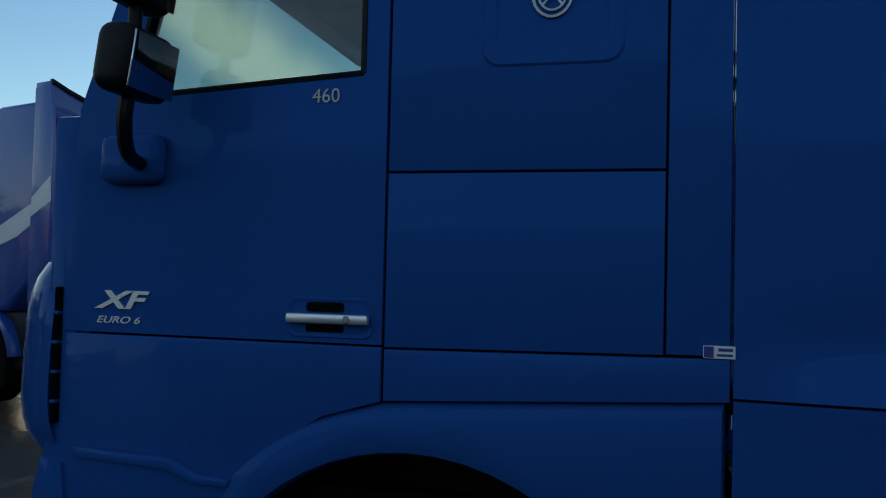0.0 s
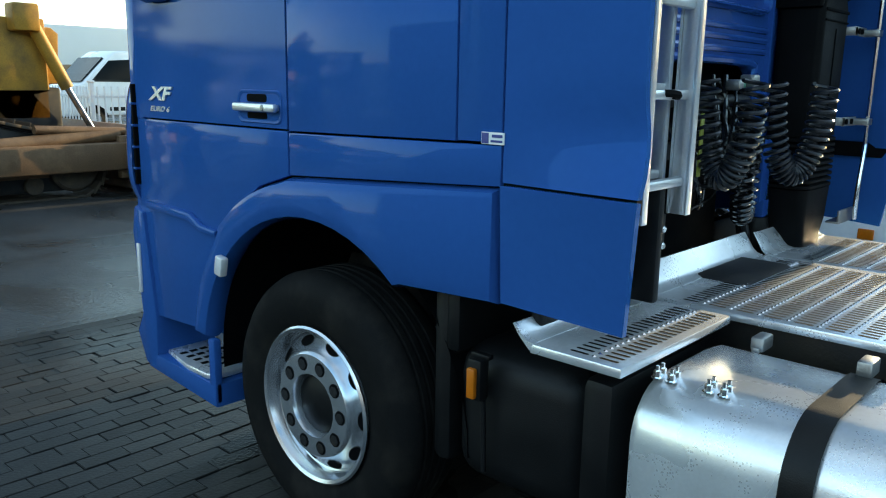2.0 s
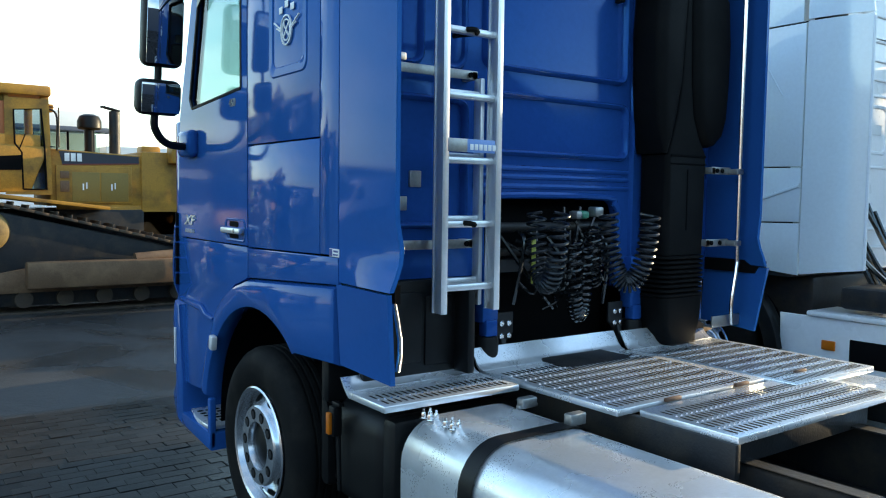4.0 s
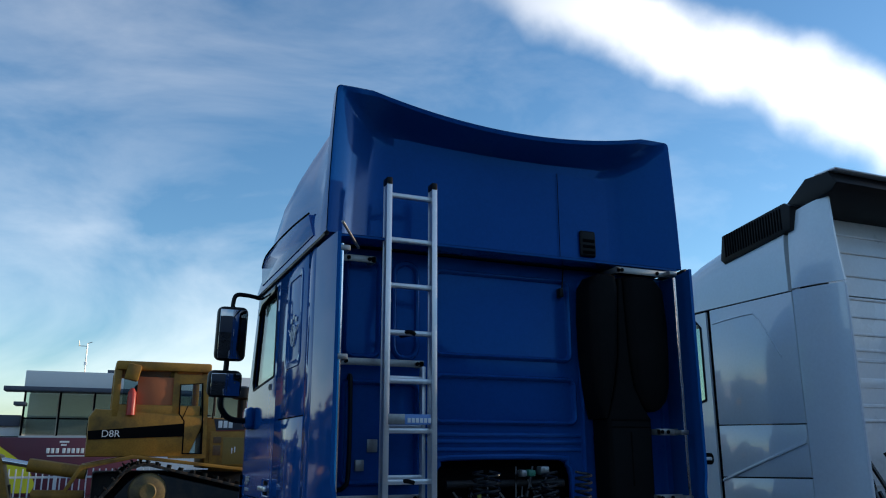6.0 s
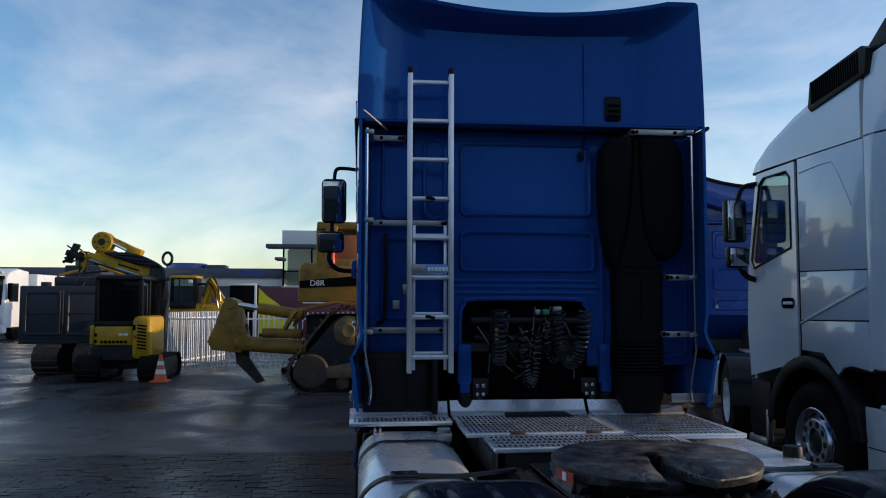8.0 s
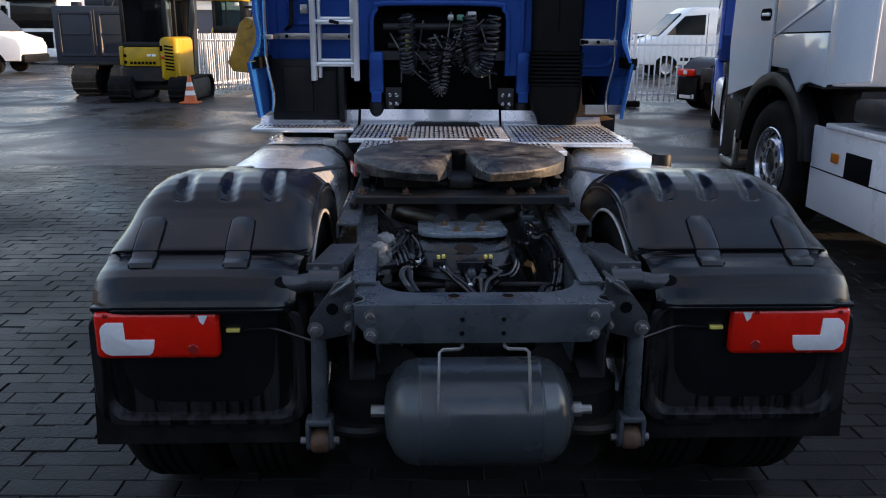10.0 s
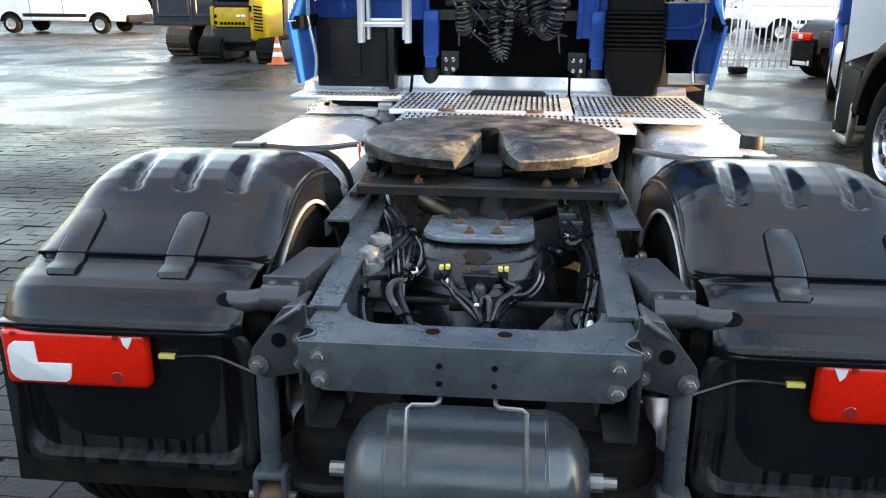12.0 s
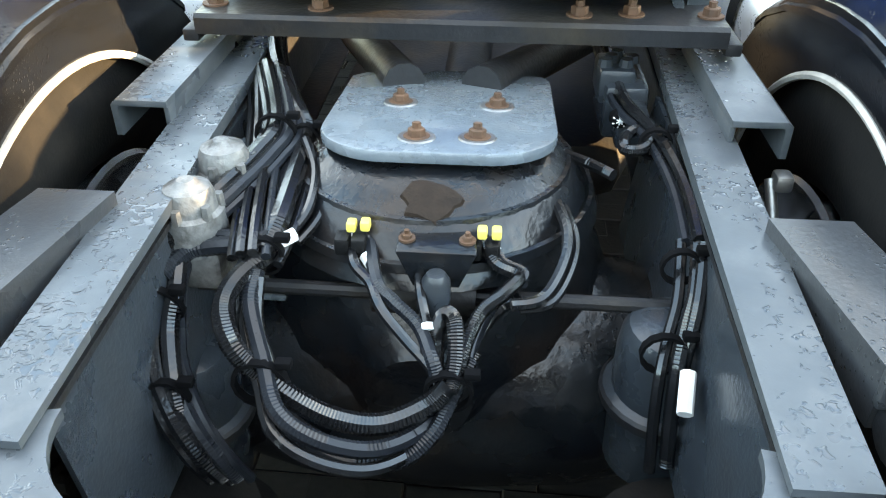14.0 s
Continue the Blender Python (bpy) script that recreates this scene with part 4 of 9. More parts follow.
for s in (-1, 1):
    gt.tube([(CX + s * 1.226, 1.67, 2.972), (CX + s * 1.228, 1.80, 2.965), (CX + s * 1.228, 3.60, 2.965)], 0.014, 6)
gt.rod((-1.2, 1.84, 2.975), (1.2, 1.84, 2.975), 0.013, 6)
pieces("roof_gutter", gt, PLASTIC, truck)
for s in (-1, 1):
    crease = [(3.50, 3.03), (3.53, 3.17), (3.40, 3.235), (2.94, 3.245), (2.50, 3.23), (2.06, 3.195), (1.92, 3.03)]
    part("roof_side_panel", M().prism(crease, "x", CX + s * 1.15, CX + s * 1.233, 0.006), BLUE, truck)
    part("roof_side_gap", M().tube([(CX + s * 1.229, y + 0.004, z + 0.008) for y, z in crease[1:6]], 0.007, 6, steps=3), SEAM, truck)
part("roof_seam", M().rod((0.375, 1.862, 3.02), (0.375, 1.862, 3.62), 0.0025, 6), SEAM, truck)
vent = part("roof_vent", M().box(0.53, 0.65, 1.845, 1.875, 3.06, 3.24, 0.02, 3), PLASTIC, truck, "small black grille")
pieces("vent_slat", M().box(0.545, 0.635, 1.838, 1.85, 3.08, 3.10, 0.003).box(0.545, 0.635, 1.838, 1.85, 3.12, 3.14, 0.003).box(0.545, 0.635, 1.838, 1.85, 3.16, 3.18, 0.003), SEAM, vent)

# rear wall of the cab
RW = 1.85
wall_pts = [(-1.16, 1.40), (-0.53, 1.40), (-0.53, 1.66), (-0.50, 1.73), (-0.43, 1.77), (0.29, 1.77), (0.36, 1.73), (0.39, 1.66), (0.39, 1.30), (1.16, 1.30), (1.16, 2.96), (-1.16, 2.96)]
part("cab_rear_wall", M().prism(wall_pts, "y", RW, RW + 0.05, 0.01), BLUE_SHADED, truck, "pressed blue cab rear wall")
pieces("wall_corner", M().box(-1.225, -1.15, RW + 0.02, RW + 0.06, 1.40, 2.96, 0.015).box(1.15, 1.225, RW + 0.02, RW + 0.06, 1.30, 2.96, 0.015), BLUE_SHADED, truck)


def press(x0, x1, z0, z1, r=0.05, h=0.032, w=0.032):
    lp = []
    for d, e in ((0, 0), (0.25, 0.8), (0.5, 1), (0.75, 0.8), (1, 0)):
        lp.append([(x, RW - h * e + 0.001, z) for x, z in rrect(x0 + w * d, x1 - w * d, z0 + w * d, z1 - w * d, max(0.01, r - w * d * 0.6))])
    part("pressed_rib", M().loft(lp, cap=False), BLUE_SHADED, truck)


press(-0.54, 0.42, 2.345, 2.885, 0.05)
press(-0.54, 0.44, 1.955, 2.255, 0.05)
press(-1.09, -0.86, 2.31, 2.91, 0.06)
press(-0.80, -0.62, 2.31, 2.91, 0.08, 0.022, 0.035)
press(-1.09, -0.62, 1.62, 2.20, 0.05)
press(0.47, 1.12, 1.35, 2.92, 0.08, 0.02, 0.035)
rb = M()
for z in (1.86, 1.90, 1.815):
    rb.rod((-0.58, RW, z), (0.46, RW, z), 0.014, 8)
pieces("wall_ridge", rb, BLUE_SHADED, truck)
part("tunnel_lip", M().tube([(-0.53, RW, 1.42), (-0.53, RW, 1.66), (-0.50, RW, 1.73), (-0.43, RW, 1.77), (0.29, RW, 1.77), (0.36, RW, 1.73), (0.39, RW, 1.66), (0.39, RW, 1.3)], 0.018, 8, steps=3), BLUE_SHADED, truck)
part("wall_catch", M().box(0.325, 0.355, 1.80, 1.85, 2.76, 2.82, 0.008).rod((0.345, 1.81, 2.80), (0.375, 1.83, 2.97), 0.005), PLASTIC, truck)
part("grab_rail", M().tube([(-1.05, 1.83, 2.20), (-1.05, 1.79, 2.17), (-1.05, 1.79, 1.70), (-1.07, 1.80, 1.62), (-1.10, 1.84, 1.6)], 0.013, 8), PLASTIC, truck)
pieces("wall_plate", M().box(-0.93, -0.87, 1.838, 1.85, 1.80, 1.87, 0.003).box(-1.0, -0.95, 1.825, 1.85, 1.70, 1.76, 0.004), ZINC, truck)

# black air intake stack: two swollen chambers on either side of a tapering web, a lower duct, bellows and foot
def stack(z, x0, x1, y0, y1, r):
    return [Vector((x, y, z)) for x, y in rrect(x0, x1, y0, y1, r)]


WEB = ((2.885, 0.672, 0.702), (2.80, 0.665, 0.705), (2.375, 0.640, 0.722), (2.20, 0.610, 0.745), (2.08, 0.572, 0.80), (1.995, 0.545, 0.862))
snork = part("air_intake", M().loft([stack(z, x0, x1, 1.652, 1.84, 0.012) for z, x0, x1 in WEB] + [stack(1.992, 0.538, 0.868, 1.650, 1.84, 0.03), stack(1.47, 0.540, 0.866, 1.650, 1.84, 0.035)]), INTAKE, truck, "tall black plastic air intake stack")
lobe = []
for z, x0, x1, d in ((2.905, 0.56, 0.64, 0.03), (2.89, 0.50, 0.665, 0.012), (2.82, 0.452, 0.668, 0.0), (2.60, 0.440, 0.655, 0.0), (2.375, 0.445, 0.638, 0.0), (2.20, 0.462, 0.606, 0.004), (2.08, 0.492, 0.570, 0.012), (2.0, 0.520, 0.545, 0.03)):
    lobe.append(stack(z, x0, x1, 1.628 + d, 1.85, min(0.055, 0.45 * (x1 - x0))))
part("intake_chamber", M().loft(lobe), INTAKE, snork)
lobe = []
for z, x0, x1, d in ((2.905, 0.74, 0.90, 0.03), (2.89, 0.715, 0.97, 0.012), (2.82, 0.708, 1.02, 0.0), (2.60, 0.716, 1.035, -0.004), (2.375, 0.726, 1.03, -0.004), (2.20, 0.750, 1.02, 0.0), (2.11, 0.785, 1.00, 0.01), (2.06, 0.83, 0.96, 0.03), (2.045, 0.87, 0.92, 0.06)):
    lobe.append(stack(z, x0, x1, 1.622 + d, 1.85, min(0.06, 0.45 * (x1 - x0))))
part("intake_chamber", M().loft(lobe), INTAKE, snork)
pieces("intake_gap", M().box(0.56, 0.85, 1.646, 1.653, 1.985, 1.997, 0.002).box(0.56, 0.85, 1.646, 1.653, 1.945, 1.953, 0.002).box(0.698, 0.706, 1.646, 1.653, 1.60, 1.92, 0.002), SEAM, snork)
bl = M()
for k in range(9):
    z = 1.468 - k * 0.025
    bl.loft([stack(z, 0.545, 0.861, 1.655, 1.84, 0.05), stack(z - 0.006, 0.528, 0.878, 1.638, 1.85, 0.055), stack(z - 0.017, 0.528, 0.878, 1.638, 1.85, 0.055), stack(z - 0.023, 0.545, 0.861, 1.655, 1.84, 0.05)])
pieces("bellows_ring", bl, INTAKE, snork, "rubber bellows ring")
part("intake_box", M().loft([stack(1.245, 0.535, 0.875, 1.645, 1.85, 0.04), stack(1.10, 0.545, 0.865, 1.65, 1.86, 0.04), stack(1.03, 0.585, 0.85, 1.66, 1.88, 0.04), stack(0.95, 0.60, 0.85, 1.66, 1.9, 0.04)]), INTAKE, snork)
part("rusty_guard", M().prism([(0.88, 1.32), (0.90, 1.12), (1.12, 1.02), (0.98, 1.0), (0.86, 1.0), (0.86, 1.30)], "y", 1.76, 1.772, 0.002), BROWN_STEEL, truck, "rust-brown guard plate")

# ---- the blue tractor truck: chassis ----
seat_of["at"] = REAR
for s in (-1, 1):
    rail = M()
    for (y0, x0), (y1, x1) in (((-1.575, 0.335), (-0.40, 0.372)), ((-0.40, 0.372), (4.0, 0.40))):
        def q(y, x, a, z0, z1):
            return [Vector((s * (x + a[0]), y, z0)), Vector((s * (x + a[1]), y, z0)), Vector((s * (x + a[1]), y, z1)), Vector((s * (x + a[0]), y, z1))]
        rail.loft([q(y0, x0, (0.028, 0.036), 0.60, 0.854), q(y1, x1, (0.028, 0.036), 0.60, 0.854)])
        rail.loft([q(y0, x0, (-0.036, 0.036), 0.846, 0.854), q(y1, x1, (-0.036, 0.036), 0.846, 0.854)])
        rail.loft([q(y0, x0, (-0.036, 0.036), 0.60, 0.608), q(y1, x1, (-0.036, 0.036), 0.60, 0.608)])
    part("frame_rail", rail, STEEL_DARK, truck)
    strip = M().loft([[Vector((s * x, -1.525, z)) for x, z in ((0.294, 0.8695), (0.362, 0.8695), (0.362, 0.878), (0.294, 0.878))],
                      [Vector((s * x, -0.40, z)) for x, z in ((0.336, 0.858), (0.408, 0.858), (0.408, 0.886), (0.336, 0.886))]])
    part("rail_cover", strip, STEEL, truck, "grey painted rail top flange")
    f0, f1 = (0.372, 0.452) if s > 0 else (0.382, 0.462)
    ob = M().prism([(s * f0, 0.905), (s * (f1 - 0.012), 0.905), (s * (f1 - 0.010), 0.902), (s * (f1 - 0.010), 0.862), (s * f1, 0.862), (s * f1, 0.908), (s * (f1 - 0.008), 0.915), (s * f0, 0.915)], "y", -0.955, -0.36, 0.002)
    ob.box(s * f0, s * (f0 + 0.008), -0.95, -0.36, 0.87, 0.906, 0.002)
    part("mounting_flange", ob, STEEL, truck, "grey angle bracket bolted along the rail")

# rear cross member with its curved gussets
cm = M()
top = [(-0.335, -1.685), (0.335, -1.685), (0.345, -1.655), (0.345, -1.49)] + arc(0.175, -1.478, 0.11, 0, -90, 12) + arc(-0.175, -1.478, 0.11, -90, -180, 12) + [(-0.345, -1.49), (-0.345, -1.655)]
cm.prism(top, "z", 0.858, 0.868)
cm.prism([(-0.345, 0.82), (-0.30, 0.765), (-0.20, 0.757), (0.20, 0.757), (0.30, 0.765), (0.345, 0.82), (0.345, 0.868), (-0.345, 0.868)], "y", -1.692, -1.682, 0.003)
cm.box(-0.30, 0.30, -1.69, -1.60, 0.757, 0.765, 0.003)
cross = part("rear_cross_member", cm, STEEL, truck, "grey painted rear cross member")
hol = M()
for x in (-0.075, 0.075):
    hol.lathe([(0.0, 0.0012), (0.0165, 0.0012), (0.0165, -0.004)], (x, -1.622, 0.868), "z", 24)
for x in (-0.055, 0.057):
    for z in (0.826, 0.786):
        hol.lathe([(0.0, -0.0015), (0.0065, -0.0015), (0.0065, 0.004)], (x, -1.692, z), "y", 12)
for s in (-1, 1):
    hol.prism([(s * x, y) for x, y in ((0.347, -1.674), (0.336, -1.674), (0.325, -1.666), (0.321, -1.650), (0.327, -1.634), (0.338, -1.628), (0.347, -1.630))], "z", 0.866, 0.8692)
pieces("hole", hol, SEAM, cross)
for s in (-1, 1):
    part("bent_lip", M().tube([(s * 0.349, -1.676, 0.864), (s * 0.336, -1.676, 0.870), (s * 0.324, -1.667, 0.871), (s * 0.319, -1.650, 0.871), (s * 0.326, -1.632, 0.872), (s * 0.338, -1.626, 0.876), (s * 0.349, -1.60, 0.882)], 0.0028, 6), STEEL, cross, "bent edge")
for x in (-0.075, 0.075):
    part("hole_edge", M().lathe([(0.0165, 0.0004), (0.0165, 0.0018), (0.0185, 0.0010), (0.0185, 0.0004), (0.0165, 0.0004)], (x, -1.622, 0.868), "z", 24), RUST, cross, "rusted hole edge")
blt = M()
def bolt(m, p, ax, r=0.014, h=0.018, d=1):
    m.lathe([(r * 1.7, 0), (r * 1.7, d * 0.003), (0, d * 0.003)], p, ax, 14)
    m.lathe([(r * 1.1, 0), (r * 1.1, d * h * 0.75), (r * 0.95, d * h * 0.85), (r * 0.55, d * h * 0.85), (r * 0.55, d * h * 1.3), (0, d * h * 1.3)], p, ax, 6)
for s in (-1, 1):
    for z in (0.837, 0.785):
        bolt(blt, (s * 0.301, -1.692, z), "y", 0.0115, 0.018, -1)
pieces("bolt", blt, BOLT, cross, "zinc bolt", 2)

for s in (-1, 1):
    # roll bar links at the frame end
    ear = M().prism([(s * x, z) for x, z in ((0.35, 0.91), (0.40, 0.90), (0.475, 0.80), (0.485, 0.755), (0.45, 0.73), (0.36, 0.75), (0.345, 0.80))], "y", -1.60, -1.588, 0.003)
    ear.prism([(s * x, z) for x, z in ((0.35, 0.88), (0.38, 0.88), (0.44, 0.80), (0.44, 0.76), (0.36, 0.76))], "y", -1.54, -1.528, 0.003)
    ear.box(s * 0.345, s * 0.355, -1.66, -1.45, 0.75, 0.864, 0.004).box(s * 0.35, s * 0.42, -1.63, -1.52, 0.885, 0.895, 0.004, rot=(0, s * 35, 0))
    link_ear = part("link_bracket", ear, TUBE, truck, "dark grey link bracket")
    eb = M()
    bolt(eb, (s * 0.46, -1.602, 0.765), "y", 0.0135, 0.02, -1)
    bolt(eb, (s * 0.365, -1.602, 0.83), "y", 0.010, 0.014, -1)
    bolt(eb, (s * 0.365, -1.602, 0.775), "y", 0.010, 0.014, -1)
    pieces("bolt", eb, BOLT, link_ear, per=2)
    part("bracket_hole", M().lathe([(0, -0.002), (0.017, -0.002), (0.017, 0.002)], (s * 0.412, -1.60, 0.825), "y", 18), SEAM, link_ear)
    lk = M().rod((s * 0.455, -1.565, 0.77), (s * 0.465, -1.55, 0.46), 0.024, 14)
    lk.box(s * 0.425, s * 0.505, -1.578, -1.522, 0.448, 0.472, 0.01)
    for dx in (0.425, 0.493):
        lk.prism([(-1.577, 0.46), (-1.523, 0.46)] + arc(-1.55, 0.393, 0.029, 0, -180, 10), "x", s * dx, s * (dx + 0.012), 0.002)
    link = part("roll_bar_link", lk, STEEL, truck)
    part("link_bush", M().lathe([(0.0, -0.027), (0.030, -0.027), (0.036, -0.018), (0.036, 0.018), (0.030, 0.027), (0, 0.027)], (s * 0.465, -1.55, 0.393), "x", 20), RUST, link, "rusty rubber bush")
    part("bush_bolt", M().lathe([(0.0, -0.058), (0.012, -0.058), (0.012, -0.042), (0.018, -0.041), (0.018, 0.041), (0.013, 0.042), (0.013, 0.056), (0.0, 0.056)], (s * 0.465, -1.55, 0.393), "x", 10), BOLT, link)
    part("roll_bar", M().tube([(s * 0.465, -1.54, 0.395), (s * 0.47, -1.30, 0.36), (s * 0.47, -1.0, 0.34)], 0.024, 10), STEEL_DARK, truck)
    # air bellows of the rear axle
    ab = M().lathe([(0.0, 0.72), (0.12, 0.72), (0.125, 0.69), (0.15, 0.66), (0.155, 0.55), (0.14, 0.51), (0.11, 0.49), (0.11, 0.40), (0.0, 0.40)], (s * 0.30, -1.38, -0.14), "z", 28)
    part("air_bellows", ab, RUBBER, truck)
    part("bellows_plate", M().lathe([(0, 0.535), (0.16, 0.535), (0.165, 0.52), (0.16, 0.505), (0, 0.505)], (s * 0.34, -1.40, -0.10), "z", 28), STEEL_DARK, truck)
    # mudguard carrier
    cb = M().loft([[Vector((s * x, y, z)) for x, z in ((x0, 0.83), (x1, 0.83), (x1, 0.898), (x0, 0.898))] for y, x0, x1 in ((-1.17, 0.365, 0.455), (-1.41, 0.40, 0.495))])
    cb.box(s * 0.395, s * 0.50, -1.422, -1.410, 0.862, 0.905, 0.003)
    part("mudguard_bracket", cb, TUBE, truck)
    part("tube_sleeve", M().rod((s * 0.405, -1.436, 0.856), (s * 0.495, -1.436, 0.856), 0.034, 18), TUBE, truck)
    part("mudguard_tube", M().tube([(s * 0.485, -1.436, 0.856), (s * 0.52, -1.452, 0.853), (s * 0.555, -1.466, 0.855), (s * 0.60, -1.452, 0.858), (s * 0.64, -1.42, 0.862)], 0.027, 14), TUBE, truck)
    tb = M()
    bolt(tb, (s * 0.475, -1.422, 0.885), "y", 0.007, 0.010, -1)
    bolt(tb, (s * 0.42, -1.422, 0.885), "y", 0.007, 0.010, -1)
    pieces("carrier_bolt", tb, BOLT, truck, per=2)

# compressed air tank under the frame end
tk = M()
prof = [(0.0, -0.275), (0.075, -0.265), (0.122, -0.24), (0.147, -0.208), (0.153, -0.176), (0.1545, -0.174), (0.1545, -0.168), (0.153, -0.166), (0.153, 0.166), (0.1545, 0.168), (0.1545, 0.174), (0.153, 0.176), (0.147, 0.208), (0.122, 0.24), (0.075, 0.265), (0.0, 0.275)]
tank_c = (0.0, -1.60, 0.512)
tank = part("air_tank", tk.lathe(prof, tank_c, "x", 48), TANK, truck, "grey steel compressed air tank")
pieces("tank_port", M().lathe([(0, 0.33), (0.014, 0.33), (0.014, 0.30), (0.022, 0.30), (0.022, 0.27)], tank_c, "x", 10).lathe([(0, -0.31), (0.018, -0.31), (0.018, -0.27)], tank_c, "x", 10), ZINC, tank)
for x, d in ((-0.118, 1), (0.125, -1)):
    wr = M().tube([(x + d * 0.065, -1.668, 0.752), (x + d * 0.064, -1.700, 0.750), (x + d * 0.055, -1.712, 0.749), (x + d * 0.010, -1.716, 0.749), (x + d * 0.001, -1.718, 0.742), (x - d * 0.001, -1.732, 0.69), (x - d * 0.003, -1.755, 0.61), (x - d * 0.003, -1.757, 0.585)], 0.0048, 7, smooth=False)
    part("tank_strap", wr, ZINC, tank, "bent steel wire strap")

# rear axle
ax = M()
ax.lathe([(0.0, -0.23), (0.07, -0.225), (0.10, -0.20), (0.17, -0.17), (0.24, -0.10), (0.268, 0.0), (0.265, 0.08), (0.24, 0.17), (0.19, 0.22), (0.13, 0.26), (0.12, 0.52), (0.0, 0.52)], (-0.02, -0.95, 0.60), "y", 40)
ax.lathe([(0.0, -0.9), (0.085, -0.9), (0.10, -0.5), (0.145, -0.36), (0.185, -0.2), (0.20, 0.0), (0.185, 0.2), (0.145, 0.36), (0.10, 0.5), (0.085, 0.9), (0.0, 0.9)], (0.0, -0.98, 0.51), "x", 28)
ax.lathe([(0.235, 0.17), (0.20, 0.235), (0.15, 0.27), (0.0, 0.275)], (-0.02, -0.93, 0.60), "z", 28)
axle = part("rear_axle", ax, AXLE, truck, "oily rear axle casting with rust")
outl = arc(-0.08, -1.0, 0.10, 180, 262, 8) + arc(0.04, -1.0, 0.10, 278, 360, 8)
outl += [(0.14, -0.745), (0.13, -0.725), (0.085, -0.712), (0.06, -0.735), (0.045, -0.735), (0.015, -0.703), (-0.05, -0.705), (-0.085, -0.745), (-0.105, -0.75), (-0.135, -0.73), (-0.16, -0.728), (-0.18, -0.75)]
outl = [(x + 0.009, -0.715 + (y + 0.75) * 0.96) for x, y in outl]
TILT = Matrix.Translation((0, -0.94, 0.862)) @ pose(0, 0, 0, -5.7) @ Matrix.Translation((0, 0.94, -0.878))
plate = part("stay_plate", M(TILT).prism(outl, "z", 0.888, 0.905, 0.004), PLATE, truck, "blue-grey bolted stay plate")
part("plate_spacer", M(TILT).prism([(x * 0.72 - 0.005, -0.95 + (y + 0.95) * 0.72) for x, y in outl], "z", 0.82, 0.886), AXLE, plate)
pb, pw = M(TILT), M(TILT)
for x, y in ((-0.075, -0.852), (0.066, -0.858), (-0.037, -0.998), (0.042, -0.993)):
    bolt(pb, (x, y, 0.905), "z", 0.0105, 0.016, 1)
    pw.lathe([(0.0, 0.0022), (0.024, 0.0022), (0.0255, 0.0)], (x, y, 0.905), "z", 18)
pieces("plate_bolt", pb, RUST, plate, "rusty bolt", 2)
pieces("bolt_washer", pw, BOLT, plate)
vs = M()
for s in (-1, 1):
    vs.rod((s * 0.06 - 0.02, -0.76, 0.87), (s * 0.24, -0.30, 0.80), 0.035, 12)
pieces("stay_arm", vs, STEEL_DARK, truck)
pieces("axle_sensor_clip", M().box(-0.109, -0.097, -1.135, -1.118, 0.832, 0.845, 0.003).box(-0.092, -0.080, -1.135, -1.118, 0.834, 0.847, 0.003), YELLOW_CLIP, axle, "yellow sensor clip")
pieces("axle_sensor_clip", M().box(0.049, 0.061, -1.145, -1.128, 0.836, 0.849, 0.003).box(0.066, 0.078, -1.145, -1.128, 0.836, 0.849, 0.003), YELLOW_CLIP, axle, "yellow sensor clip")
for s in (-1, 1):
    seat_of["at"] = AXLE_LINE
    wheel(truck, s * 1.14, -0.97, 0.5, s, 0.5, 0.29, 0.288, deep=True)
    wheel(truck, s * 0.535, -0.97, 0.5, -s, 0.5, 0.29, 0.288, deep=True)
    seat_of["at"] = REAR
    part("brake_drum", M().lathe([(0.0, s * 0.60), (0.2, s * 0.60), (0.21, s * 0.72), (0.1, s * 0.72)], (0, -0.97, 0.5), "x", 28), STEEL_DARK, truck)
    part("brake_chamber", M().lathe([(0, 0.735), (0.012, 0.735), (0.013, 0.729), (0.045, 0.727), (0.060, 0.720), (0.068, 0.706), (0.071, 0.68), (0.071, 0.625), (0.082, 0.62), (0.082, 0.605), (0.070, 0.60), (0.068, 0.50), (0.04, 0.47), (0.0, 0.47)], (0.298 if s > 0 else -0.335, -1.165, 0.018 if s > 0 else -0.06), "z", 26), CHAMBER, truck)
    part("chamber_clamp", M().lathe([(0.082, 0.622), (0.086, 0.618), (0.086, 0.606), (0.082, 0.602)], (0.298 if s > 0 else -0.335, -1.165, 0.018 if s > 0 else -0.06), "z", 26), STEEL_DARK, truck)


# mudguards, tail lamps
GUARD = [(-1.485, 0.42), (-1.500, 0.60), (-1.505, 0.790), (-1.530, 0.797), (-1.548, 0.803), (-1.550, 0.812), (-1.543, 0.830), (-1.522, 0.862), (-1.496, 0.886), (-1.462, 0.900), (-1.425, 0.908), (-1.398, 0.917), (-1.384, 0.926), (-1.376, 0.938),
         (-1.340, 0.956), (-1.290, 0.981), (-1.248, 1.002), (-1.205, 1.026), (-1.170, 1.048), (-1.135, 1.068), (-1.09, 1.083), (-1.03, 1.094), (-0.95, 1.099), (-0.86, 1.095), (-0.76, 1.08), (-0.66, 1.045), (-0.57, 0.99), (-0.49, 0.91), (-0.43, 0.80), (-0.39, 0.68), (-0.37, 0.52)]


